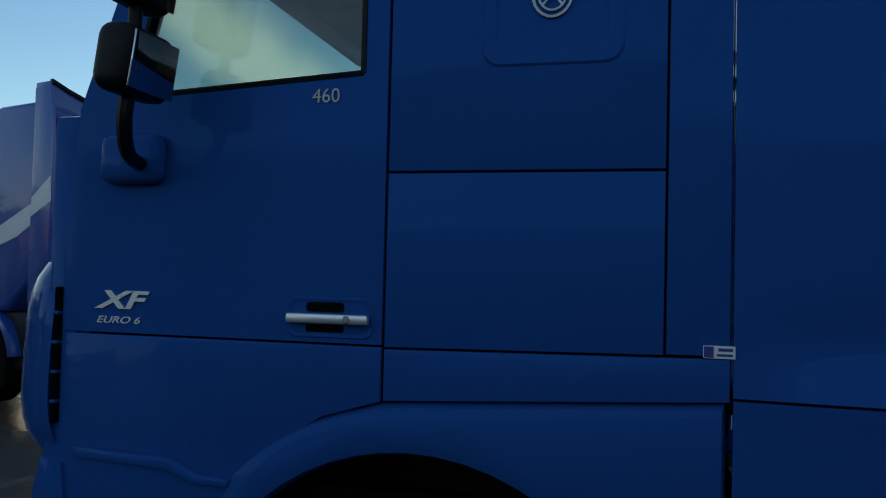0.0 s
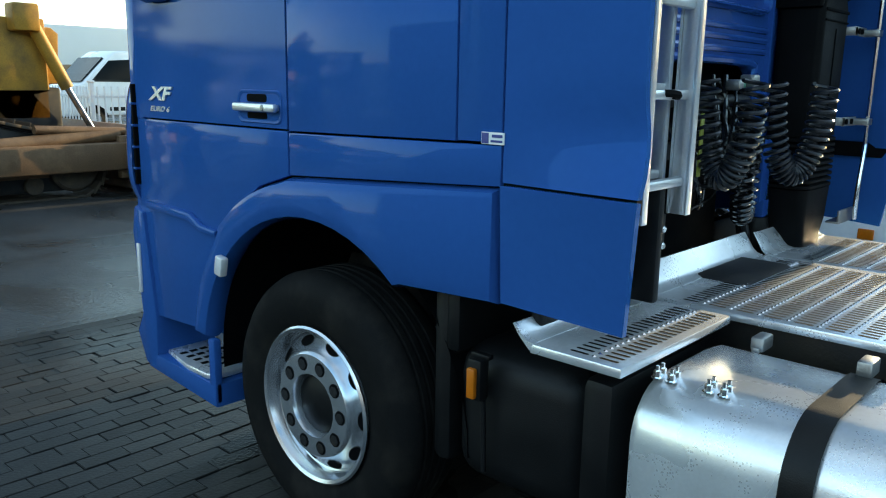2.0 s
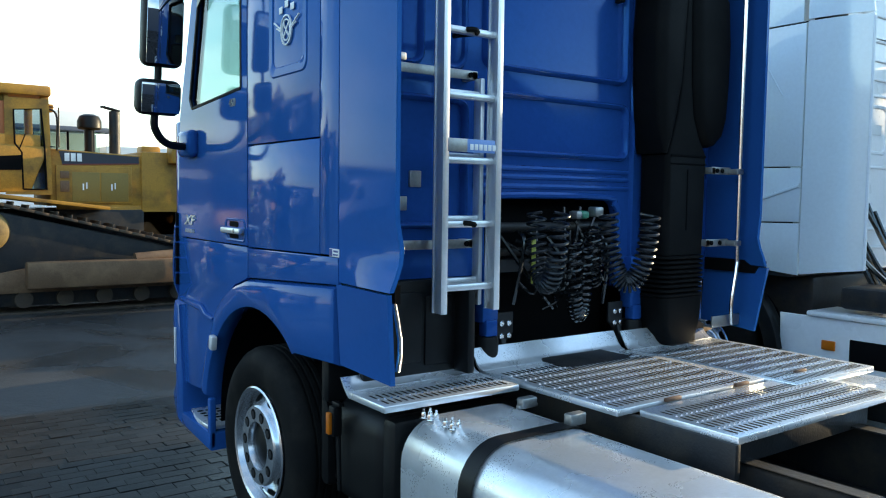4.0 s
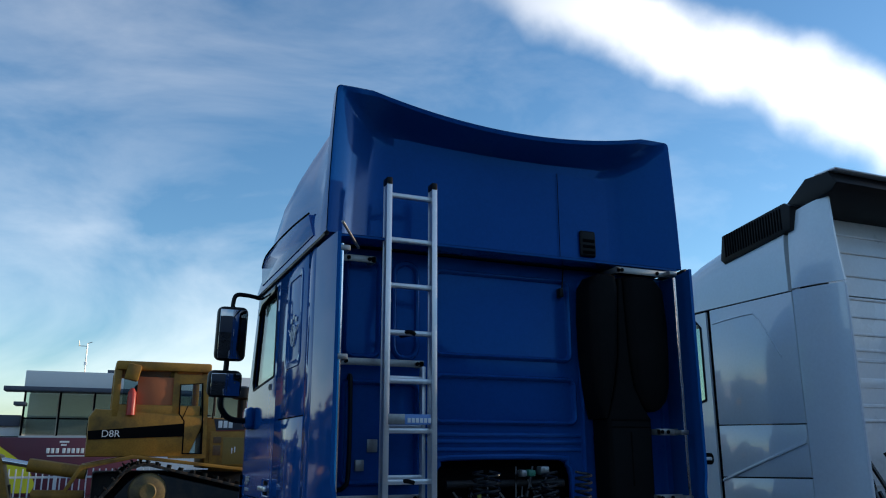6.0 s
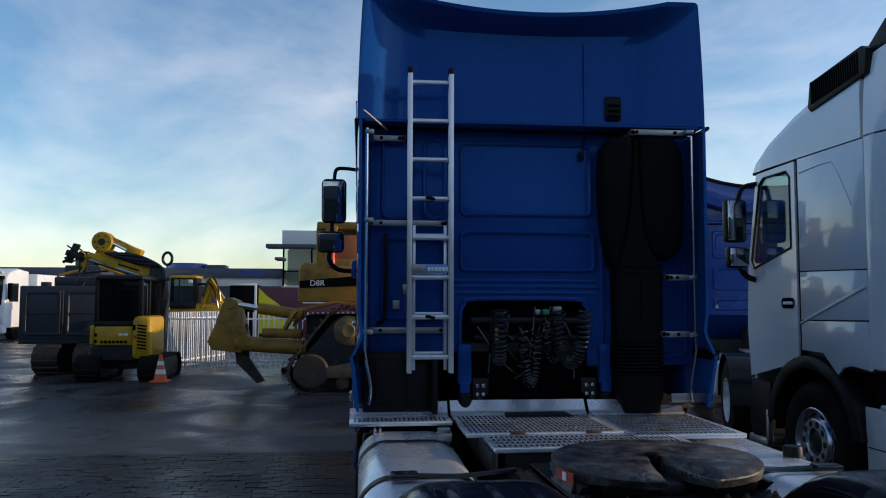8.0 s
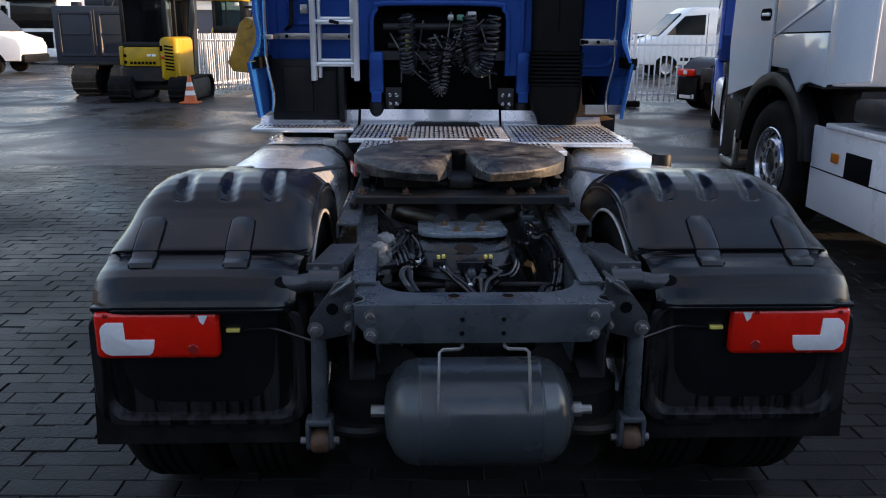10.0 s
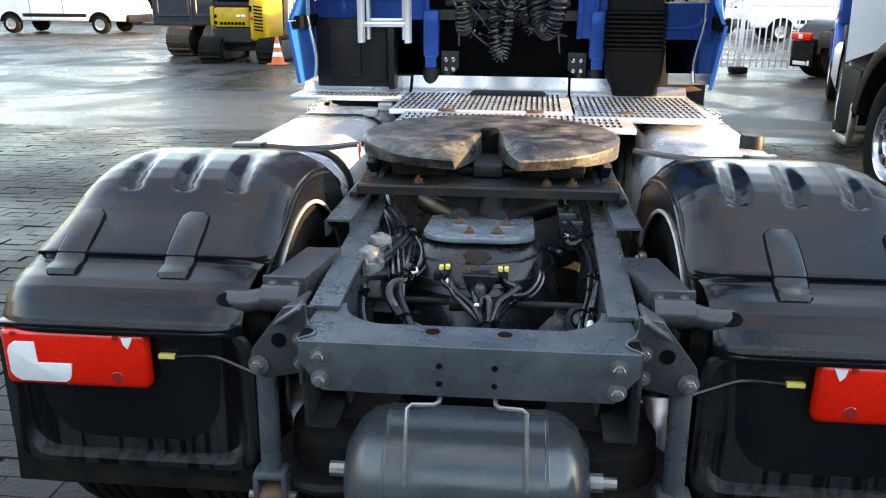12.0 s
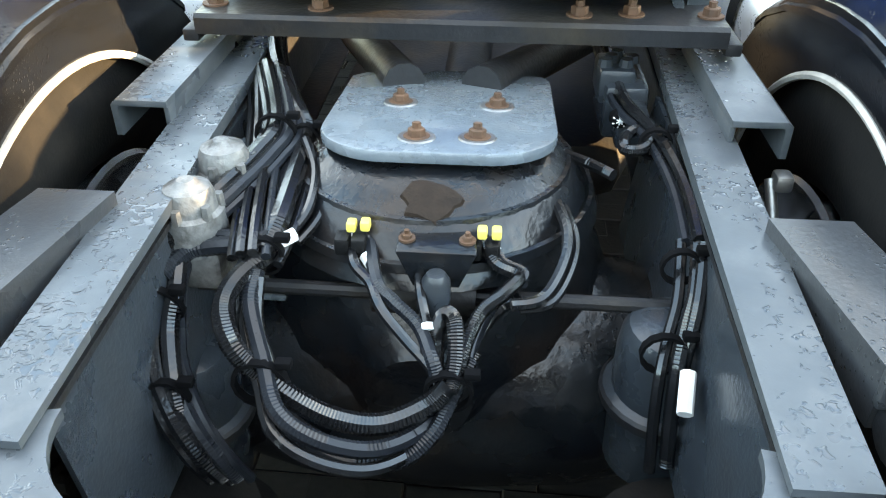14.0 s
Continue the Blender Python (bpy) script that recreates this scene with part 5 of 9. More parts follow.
def mudguard(s):
    def at(t):
        f = t * (len(GUARD) - 1)
        i = min(int(f), len(GUARD) - 2)
        a, b = GUARD[i], GUARD[i + 1]
        return a[0] + (b[0] - a[0]) * (f - i), a[1] + (b[1] - a[1]) * (f - i)
    def sheet(u, v):
        y, z = at(v)
        lid = max(0.0, min(1.0, (z - 0.915) / 0.03))
        high = max(0.0, min(1.0, (z - 0.93) / 0.15))
        e = 2 * u - 1
        x0, x1 = 0.530 - 0.030 * lid, 1.112 - 0.022 * high
        x = x0 + (x1 - x0) * u
        fall = abs(e) ** 6
        back = max(0.0, min(1.0, (v - 0.48) / 0.30))
        back = 1.0 - 1.3 * back * back * (3 - 2 * back)
        zz = z - (0.020 + 0.050 * high) * fall * (1.0 if z > 0.81 else 0.0)
        groove = 0.0
        for gx in (0.640, 0.780, 0.925):
            q = max(0.0, 1 - abs(x - gx - 0.10 * (y + 1.17)) / 0.040)
            groove = max(groove, q * q * (3 - 2 * q))
        if -1.178 < y < -0.86:
            zz -= 0.020 * groove * min(1.0, (y + 1.178) / 0.022) * min(1.0, (-0.86 - y) / 0.2)
        yy = y + 0.045 * fall * back
        return (s * x, yy, zz)
    guard = part("mudguard", M().grid(sheet, 84, 150, (0, 0.0, -0.010)), FENDER, truck, "weathered black plastic mudguard")
    def cheek(u, v):
        y, z = at(0.40 + 0.56 * v)
        d = Vector((y + 0.97, z - 0.5))
        q = d.normalized() * 0.455
        return (s * (0.503 + 0.006 * u), -0.97 + d.x + (q.x - d.x) * u, 0.5 + d.y + (q.y - d.y) * u - 0.055 * (1 - u))
    part("guard_cheek", M().grid(cheek, 4, 45, (s * 0.008, 0, 0)), FENDER, guard)
    part("cheek_rim", M().tube([cheek(1.0, k / 40) for k in range(41)], 0.0065, 6, smooth=False), PALE_EDGE, guard, "worn pale edge")
    lower = M().grid(lambda u, v: (s * (0.522 + 0.012 * v), -1.47 + 0.16 * u, 0.86 - 0.44 * v - 0.05 * u * (1 - v)), 4, 6, (s * 0.008, 0, 0))
    part("lower_cheek", lower, FENDER, guard)
    # rubber straps that hold the lid down
    run = [(-1.246, 1.004), (-1.262, 0.998), (-1.300, 0.979), (-1.340, 0.960), (-1.378, 0.9375), (-1.402, 0.9185), (-1.424, 0.910), (-1.442, 0.906), (-1.452, 0.900)]
    for gx in (0.718, 0.992):
        for grow, lift, mt, nm in ((0.004, 0.0015, SEAM, "strap_gap"), (0.0, 0.0040, STRAP, "guard_strap")):
            loops = []
            for k, (y, z) in enumerate(run):
                w = (0.022, 0.034, 0.036, 0.036, 0.036, 0.036, 0.036, 0.036, 0.030)[k] + grow
                q = lift + (0.007 if k in (6, 7) and grow == 0 else 0.0)
                dx = -0.012 * k / 8
                loops.append([Vector((s * (gx + dx + a), y - 0.45 * h, z + 0.9 * h)) for a, h in ((-w, -0.006), (-w, q - 0.002), (-w + 0.004, q), (w - 0.004, q), (w, q - 0.002), (w, -0.006))])
            part(nm, M().loft(loops), mt, guard, "glossy black rubber strap" if grow == 0 else "")
    part("guard_seam", M().tube([(s * x, y, z) for x, y, z in ((0.512, -1.34, 0.925), (0.535, -1.374, 0.930), (0.60, -1.385, 0.934), (1.02, -1.385, 0.934), (1.075, -1.372, 0.928), (1.10, -1.34, 0.915))], 0.0035, 6, smooth=False), SEAM, guard)
    # near-black patch on the skin as shade of the opening round the carrier tube
    rim = []
    for k in (1.0, 0.5):
        rim.append([Vector(sheet(max(0.004, 0.046 + 0.050 * k * math.cos(g)), 0.254 + 0.018 * k * math.sin(g))) + Vector((0, -0.0022, 0.0022)) for g in [2 * math.pi * j / 18 for j in range(18)]])
    part("notch_shade", M().loft(rim), SEAM, guard, "painted shade of the opening round the carrier tube")
    # rear panel with recess, flap
    pl = M()
    lps = []
    for d, y in ((0.0, -1.503), (0.006, -1.514), (0.026, -1.516), (0.034, -1.510), (0.046, -1.492)):
        lps.append([(s * x, y, z) for x, z in rrect(0.50 + d, 1.130 - d, 0.425 + d * 0.8, 0.80 - d * 0.2, 0.07)])
    pl.loft(lps, cap=False)
    pl.put(lps[-1], [tuple(range(len(lps[-1])))])
    part("rear_panel", pl, WET_PANEL, guard, "black plastic rear panel with drip marks")
    part("mud_flap", M().prism([(s * 0.535, 0.352), (s * 1.15, 0.352), (s * 1.135, 0.62), (s * 0.53, 0.62)], "y", -1.489, -1.481, 0.003), RUBBER, guard, "black rubber mud flap")
    part("flap_bar", M().box(s * 0.58, s * 0.74, -1.503, -1.497, 0.405, 0.425, 0.001), FENDER, guard)
    lamp_body = part("tail_lamp", M().box(s * 0.745, s * 1.100, -1.545, -1.50, 0.652, 0.80, 0.02, 3), RED, truck, "red tail lamp with clear section")
    lens = [(1.080, 0.69), (1.070, 0.676), (1.055, 0.668), (0.945, 0.668), (0.935, 0.676), (0.930, 0.69), (0.927, 0.716), (1.010, 0.716), (1.012, 0.768), (1.060, 0.768), (1.074, 0.758), (1.080, 0.745)]
    part("clear_lens", M().prism([(s * x, z) for x, z in lens], "y", -1.5485, -1.535, 0.002), LENS, lamp_body)
    part("lamp_bezel", M().box(s * 0.738, s * 1.105, -1.540, -1.50, 0.798, 0.812, 0.005), FENDER, lamp_body)
    # reflection on the red lens, built as a small pale piece
    part("lens_glint", M().prism([(s * 0.772, 0.789), (s * 0.800, 0.787), (s * 0.796, 0.770), (s * 0.786, 0.760), (s * 0.780, 0.772)], "y", -1.5475, -1.54), LENS, lamp_body, "pale glint modelled on the red lens")
    # faint shadow on the lens, put in as a dark red disc
    part("lens_shadow", M().lathe([(0, -0.001), (0.014, -0.001), (0.015, 0)], (s * 0.82, -1.5455, 0.685), "y", 18), mat_red_dark, lamp_body)
    pieces("lamp_screw", M().lathe([(0, -0.003), (0.006, -0.003), (0.007, 0)], (s * 1.062, -1.5455, 0.787), "y", 10).lathe([(0, -0.003), (0.006, -0.003), (0.007, 0)], (s * 0.815, -1.5455, 0.787), "y", 10), mat_red_dark, lamp_body)
    part("lamp_plug", M().box(s * 0.69, s * 0.73, -1.52, -1.505, 0.725, 0.737, 0.003), YELLOW_CLIP, truck)
    part("lamp_cable", M().tube([(s * 0.69, -1.512, 0.73), (s * 0.60, -1.515, 0.735), (s * 0.53, -1.53, 0.72), (s * 0.44, -1.56, 0.70)], 0.005, 6), HOSE, truck)


mat_red_dark = mat("dark_red_lens", (0.35, 0.012, 0.01), 0.25, coat=1.0)
for side in (-1, 1):
    mudguard(side)

# fifth wheel coupling: a horseshoe plate whose rear horns slope down to the throat
def horseshoe(rx, ry_front, ry_rear, tw, jw, jy, z_front, z_rear, z_throat):
    cy = -0.46
    a0 = math.degrees(math.asin(tw / rx))
    out = []
    for k in range(49):
        a = radians(-90 + a0 + (360 - 2 * a0) * k / 48)
        q = max(0.0, -math.sin(a))
        out.append(Vector((rx * math.cos(a), cy + (ry_rear if math.sin(a) < 0 else ry_front) * math.sin(a), z_front + (z_rear - z_front) * min(1.0, q * 1.25))))
    end = out[-1]
    for k in (0.3, 0.55, 0.8):
        out.append(Vector((-tw + (tw - jw) * k ** 0.8, end.y + (jy - end.y) * k, z_rear + (z_throat - z_rear) * k)))
    out += [Vector((-jw, jy, z_throat)), Vector((-jw * 0.7, jy + 0.03, z_throat)), Vector((0, jy + 0.042, z_throat)), Vector((jw * 0.7, jy + 0.03, z_throat)), Vector((jw, jy, z_throat))]
    for k in (0.8, 0.55, 0.3):
        out.append(Vector((tw - (tw - jw) * k ** 0.8, end.y + (jy - end.y) * k, z_rear + (z_throat - z_rear) * k)))
    return out


levels = [horseshoe(0.415, 0.395, 0.285, 0.150, 0.032, -0.45, 1.093, 1.092, 1.090), horseshoe(0.424, 0.404, 0.315, 0.135, 0.030, -0.45, 1.089, 1.083, 1.086),
          horseshoe(0.430, 0.41, 0.360, 0.105, 0.028, -0.45, 1.084, 1.070, 1.060), horseshoe(0.430, 0.411, 0.364, 0.100, 0.027, -0.45, 1.078, 1.064, 1.050), horseshoe(0.427, 0.408, 0.345, 0.094, 0.026, -0.45, 1.025, 1.034, 1.010)]
fifth = part("fifth_wheel", M().loft(levels), GREASE, truck, "greasy worn fifth wheel plate")
sk = M()
for s in (-1, 1):
    sk.prism([(-0.70, 1.03), (-0.20, 1.03), (-0.28, 0.975), (-0.62, 0.975)], "x", s * 0.36, s * 0.385, 0.004)
    sk.prism([(-0.74, 1.04), (-0.60, 1.04), (-0.60, 0.995), (-0.70, 0.995)], "x", s * 0.13, s * 0.30, 0.008)
sk.box(-0.050, 0.050, -0.64, -0.40, 0.975, 1.020, 0.012).box(-0.11, 0.11, -0.60, -0.30, 0.975, 1.00, 0.02)
pieces("coupling_skirt", sk, STEEL_DARK, fifth)
part("coupling_jaw", M().lathe([(0.0, 1.098), (0.030, 1.098), (0.034, 1.090), (0.036, 1.00), (0.0, 1.00)], (-0.004, -0.425, 0), "z", 20), SEAM, fifth, "dark coupling jaw")
stp = part("coupling_sticker", M().box(-0.4265, -0.4215, -0.66, -0.53, 1.030, 1.072, rot=(0, 0, 12)), mat("red_label", (0.55, 0.05, 0.03), 0.5), fifth)
pieces("sticker_bar", M().box(-0.4300, -0.4255, -0.615, -0.585, 1.036, 1.066, rot=(0, 0, 12)).box(-0.4285, -0.424, -0.57, -0.55, 1.036, 1.066, rot=(0, 0, 12)), LABEL_WHITE, stp)
bs = M().prism([(-0.755, 0.941), (-0.745, 0.941), (-0.745, 0.962), (0.05, 0.962), (0.05, 0.972), (-0.749, 0.972), (-0.755, 0.966)], "x", -0.405, 0.405, 0.002)
pieces("coupling_base", bs.box(-0.43, -0.404, -0.745, 0.05, 0.925, 0.945, 0.004).box(0.404, 0.43, -0.745, 0.05, 0.925, 0.945, 0.004), STEEL_DARK, truck, "dirty steel coupling base plate")
pd = M()
for s in (-1, 1):
    pd.prism([(-0.66, 0.972), (-0.10, 0.972), (-0.24, 1.035), (-0.48, 1.035)], "x", s * 0.335, s * 0.355, 0.004)
    pd.loft([[Vector((s * x, y, z)) for x, y in ((0.36, -0.64), (0.40, -0.64), (0.40, -0.30), (0.36, -0.30))] for z in (0.972, 0.985)])
    pd.loft([[Vector((s * (0.395 - 0.25 * (z - 0.972) + dx), y, z)) for dx, y in ((0.0, -0.60), (0.010, -0.60), (0.010, -0.34), (0.0, -0.34))] for z in (0.985, 1.035)])
pieces("coupling_pedestal", pd, STEEL, truck, "worn bearing pedestal")
bb = M()
for x, y in ((-0.385, -0.70), (-0.215, -0.71), (0.185, -0.71), (0.265, -0.70), (0.385, -0.70), (-0.385, -0.55), (0.385, -0.55)):
    bolt(bb, (x, y, 0.972), "z", 0.012, 0.018, 1)
pieces("base_bolt", bb, RUST, truck, "rusty bolt", 2)

seat_of["at"] = NONE

# fuel tanks
for s in (-1, 1):
    def sec(y, g):
        return [Vector((s * x, y, z)) for x, z in rrect(0.62 + g, 1.225 - g, 0.34 + g, 0.93 - g, 0.16 - g * 0.5, 7)]
    y0, y1 = -0.28, 1.47
    ft = part("fuel_tank", M().loft([sec(y0, 0.05), sec(y0 + 0.012, 0.015), sec(y0 + 0.04, 0.0), sec(y1 - 0.04, 0.0), sec(y1 - 0.012, 0.015), sec(y1, 0.05)]), ALU, truck, "aluminium fuel tank")
    for y in (0.05, 1.0):
        sp = [Vector((s * x, y, z)) for x, z in rrect(0.612, 1.233, 0.332, 0.938, 0.168, 7)]
        sp2 = [p + Vector((0, 0.075, 0)) for p in sp]
        part("tank_strap", M().loft([sp, sp2], cap=False), PLASTIC, ft, "black tank strap")
    tb = M()
    for y in (1.44, 1.40, 1.30, 1.26):
        for x in (1.12, 1.09):
            bolt(tb, (s * x, y, 0.922), "z", 0.009, 0.026, 1)
    pieces("tank_stud", tb, CHROME, ft, per=2)
    pieces("strap_lug", M().box(s * 0.68, s * 0.76, 1.02, 1.06, 0.93, 0.975, 0.006).box(s * 0.655, s * 0.735, 1.31, 1.35, 0.925, 0.968, 0.008).box(s * 0.645, s * 0.745, 1.318, 1.342, 0.925, 0.94, 0.004), ZINC, ft)
    part("tank_cable", M().tube([(s * 0.52, -0.1, 1.0), (s * 0.75, 0.0, 0.955), (s * 0.95, 0.02, 0.955), (s * 1.02, 0.0, 0.95)], 0.012, 6).box(s * 0.95, s * 1.08, -0.04, 0.05, 0.945, 0.975, 0.012), HOSE, truck)
part("filler_cap", M().lathe([(0, 0.985), (0.045, 0.985), (0.05, 0.975), (0.05, 0.92)], (1.08, 0.42, 0), "z", 20), PLASTIC, truck)

# catwalk of perforated aluminium plates
def tread(x0, x1, y0, y1, z, lipped=True):
    m = M().box(x0, x1, y0, y1, z - 0.028, z, 0.006)
    if lipped:
        stations = {-1: ((x0, 0.045), (x0 + 0.42, 0.045), (x0 + 0.50, 0.085), (x1, 0.085)), 0: ((x0, 0.085), (x1, 0.085)), 1: ((x0, 0.085), (x0 + 0.28, 0.085), (x0 + 0.36, 0.045), (x1, 0.045))}[0 if abs(x0 + x1) < 0.6 else (1 if x0 > 0 else -1)]
        m.loft([[Vector((x, y1 + dy, z + dz)) for dy, dz in ((-0.01, 0.001), (0.012, 0.006), (0.03, 0.022), (0.03 + 0.5 * g, g), (0.036 + 0.5 * g, g), (0.036, 0.014), (0.0, -0.02))] for x, g in stations])
    w = part("tread_plate", m, ALU, truck, "perforated aluminium tread plate")
    h, d = M(), M()
    nx, ny = int((x1 - x0 - 0.05) / 0.029), int((y1 - y0 - 0.03) / 0.088)
    for i in range(nx):
        for j in range(ny):
            cx, cy = x0 + 0.035 + i * 0.029, y0 + 0.055 + j * 0.088
            h.put([(cx + a * 0.0058, cy + b, z + 0.0012) for a, b in ((-1, -0.024), (0, -0.029), (1, -0.024), (1, 0.024), (0, 0.029), (-1, 0.024))], [(0, 1, 2, 3, 4, 5)])
            if j < ny - 1:
                d.put([(cx - 0.007, cy + 0.044, z), (cx, cy + 0.036, z), (cx + 0.007, cy + 0.044, z), (cx, cy + 0.052, z), (cx, cy + 0.044, z + 0.005)], [(0, 1, 4), (1, 2, 4), (2, 3, 4), (3, 0, 4)])
    tagged(part("slot_pattern", h, SEAM, w), kind="stuff")
    tagged(part("stud_pattern", d, CHROME, w), kind="stuff")


tread(-1.285, -0.625, 1.455, 1.735, 0.985)
tread(-0.605, 0.335, 0.94, 1.735, 0.99)
tread(0.350, 1.02, 0.80, 1.70, 0.99)
tread(-0.515, 0.60, 0.50, 0.915, 0.985, False)
cl = M()
for x in (-0.35, 0.1, 0.55):
    cl.box(x, x + 0.09, 0.918, 0.936, 0.985, 1.0, 0.004)
pieces("tread_clamp", cl, RUST, truck)
pieces("catwalk_support", M().box(-0.45, 0.45, 0.55, 0.60, 0.86, 0.955, 0.004).box(-0.45, 0.45, 1.4, 1.45, 0.86, 0.96, 0.004).box(-0.53, -0.50, 0.5, 1.7, 0.84, 0.96, 0.004).box(0.60, 0.63, 0.5, 1.7, 0.84, 0.96, 0.004), STEEL_DARK, truck)

# space under and behind the cab
pieces("engine_block", M().box(-0.40, 0.36, 2.05, 3.5, 0.7, 1.5, 0.06).box(-0.3, 0.26, 1.5, 2.1, 0.62, 1.0, 0.08), STEEL_DARK, truck)
part("gearbox_cover", M().lathe([(0, -0.2), (0.2, -0.2), (0.24, -0.1), (0.25, 0.3), (0, 0.3)], (-0.05, 1.55, 0.72), "y", 24), AXLE, truck)
part("battery_box", M().box(-1.2, -0.55, 1.52, 1.62, 0.45, 0.90, 0.03).box(-1.17, -0.5, 1.62, 2.12, 0.42, 0.88, 0.10, 4), PLASTIC, truck)
part("exhaust_box", M().box(0.5, 1.2, 1.55, 2.15, 0.36, 0.92, 0.08, 4), STEEL_DARK, truck)
for s in (-1, 1):
    pieces("rear_inner_guard", M().box(s * 0.98, s * 1.17, 2.12, 2.20, 0.45, 1.04, 0.03).box(s * 0.6, s * 1.2, 2.06, 2.12, 0.85, 1.06, 0.02), PLASTIC, truck)
part("side_marker", M().box(-1.25, -1.232, 1.957, 1.987, 0.745, 0.84, 0.005), ORANGE, truck, "orange side marker")
part("marker_holder", M().box(-1.234, -1.19, 1.945, 1.995, 0.735, 0.865, 0.008).box(-1.215, -1.19, 1.93, 2.0, 0.865, 0.88, 0.004).rod((-1.2, 1.96, 0.74), (-1.2, 1.95, 0.5), 0.009), PLASTIC, truck)
part("front_axle", M().rod((-1.0, 2.74, 0.45), (1.0, 2.74, 0.45), 0.06, 14), STEEL_DARK, truck)
pieces("splash_shield", M().box(-1.20, -0.72, 1.76, 1.80, 1.0, 1.41, 0.015).box(-0.74, -0.70, 1.66, 1.80, 1.0, 1.38, 0.012).box(-1.12, -0.92, 1.745, 1.765, 1.06, 1.36, 0.012).box(-0.90, -0.76, 1.75, 1.765, 1.04, 1.34, 0.008), PLASTIC, truck, "black plastic splash shield")
for s in (-1, 1):
    part("cab_suspension", M().box(s * 0.50 - 0.05, s * 0.50 + 0.05, 1.80, 1.88, 1.18, 1.46, 0.02).box(s * 0.50 - 0.035, s * 0.50 + 0.035, 1.79, 1.85, 1.12, 1.2, 0.01), BLUE_SHADED, truck)
    part("cab_damper", M().lathe([(0, 1.12), (0.05, 1.12), (0.055, 1.1), (0.055, 0.92), (0.03, 0.9), (0.03, 0.82), (0, 0.82)], (s * 0.50, 1.83, 0), "z", 18), PLASTIC, truck)
    sb = part("bracket_plate", M().prism([(s * 0.33, 1.22), (s * 0.44, 1.22), (s * 0.44, 1.07), (s * 0.40, 1.05), (s * 0.33, 1.12)], "y", 1.84, 1.855, 0.004).box(s * 0.385, s * 0.415, 1.80, 1.85, 0.88, 1.10, 0.006, rot=(-14, 0, 0)), STEEL_DARK, truck)
    bo = M()
    for dx in (0.365, 0.41):
        for z in (1.11, 1.17):
            bo.lathe([(0.014, 0.0), (0.014, -0.014), (0.009, -0.018), (0.0, -0.018)], (s * dx, 1.84, z), "y", 10)
    pieces("bracket_bolt", bo, CHROME, sb)
# near-black sheet put in for the shade inside the tunnel
part("tunnel_shade", M().box(-0.55, 0.42, 1.98, 2.02, 0.95, 1.8, 0.01), SEAM, truck)
pieces("tunnel_bar", M().rod((-0.45, 1.86, 1.62), (0.33, 1.86, 1.62), 0.024, 12).rod((-0.42, 1.90, 1.50), (0.33, 1.90, 1.50), 0.02, 12), STEEL_DARK, truck)


def hanging_coil(cx, cy, z_top, drop, span, r, turns, lean=0.0, ux=0.15, uy=0.99):
    """A coiled hose that hangs in a loop from two ports set one before the other."""
    pts = []
    n = turns * 12
    for k in range(n + 1):
        t, a = k / n, 2 * math.pi * k / 12
        ph = math.pi * t
        along, bz = -span / 2 * math.cos(ph), z_top - drop * math.sin(ph)
        q = Vector((span / 2 * math.sin(ph), -drop * math.cos(ph))).normalized()
        du, dz = -q.y * r * math.cos(a), q.x * r * math.cos(a)
        off = r * math.sin(a)
        pts.append((cx + lean * math.sin(ph) + (along + du) * ux + off * uy, cy + (along + du) * uy - off * ux, bz + dz))
    return pts


for cx, cy, zt, drop, span, r, turns, ux, uy, mt in ((-0.285, 1.665, 1.695, 0.33, 0.17, 0.042, 26, 0.06, 0.99, HOSE_GREY), (0.195, 1.60, 1.69, 0.34, 0.20, 0.044, 28, 0.72, -0.69, HOSE_GREY), (-0.07, 1.67, 1.56, 0.35, 0.10, 0.036, 26, 0.98, 0.15, HOSE), (0.10, 1.74, 1.62, 0.26, 0.14, 0.038, 18, 0.8, 0.6, HOSE)):
    part("coiled_hose", M().tube(hanging_coil(cx, cy, zt, drop, span, r, turns, 0.0, ux, uy), 0.0075, 6, smooth=False), mt, truck, "coiled air hose")
hz = M()
random.seed(7)
for k in range(14):
    x0, x1 = random.uniform(-0.42, 0.32), random.uniform(-0.42, 0.32)
    hz.tube([(x0, 1.86, random.uniform(1.55, 1.72)), ((x0 + x1) / 2, 1.78, random.uniform(1.3, 1.6)), (x1, 1.84, random.uniform(1.2, 1.5))], random.uniform(0.006, 0.012), 6)
pieces("hose", hz, HOSE, truck)
pieces("coupling_head", M().box(-0.02, 0.02, 1.74, 1.80, 1.66, 1.70, 0.01).box(0.11, 0.17, 1.74, 1.80, 1.67, 1.72, 0.01), ZINC, truck)
part("green_coupling", M().box(0.04, 0.09, 1.76, 1.82, 1.66, 1.70, 0.012), mat("green_plastic", (0.03, 0.22, 0.14), 0.4), truck)
part("striped_tag", M().box(-0.30, -0.275, 1.75, 1.756, 1.36, 1.58, 0.002), mat("yellow_green_tape", (0.45, 0.45, 0.08), 0.5), truck)

# ---- ladder strapped to the cab ----
ladder = thing("ladder", (-0.755, 1.66, 1.28), "aluminium two-section ladder strapped upright behind the cab", "ladder")
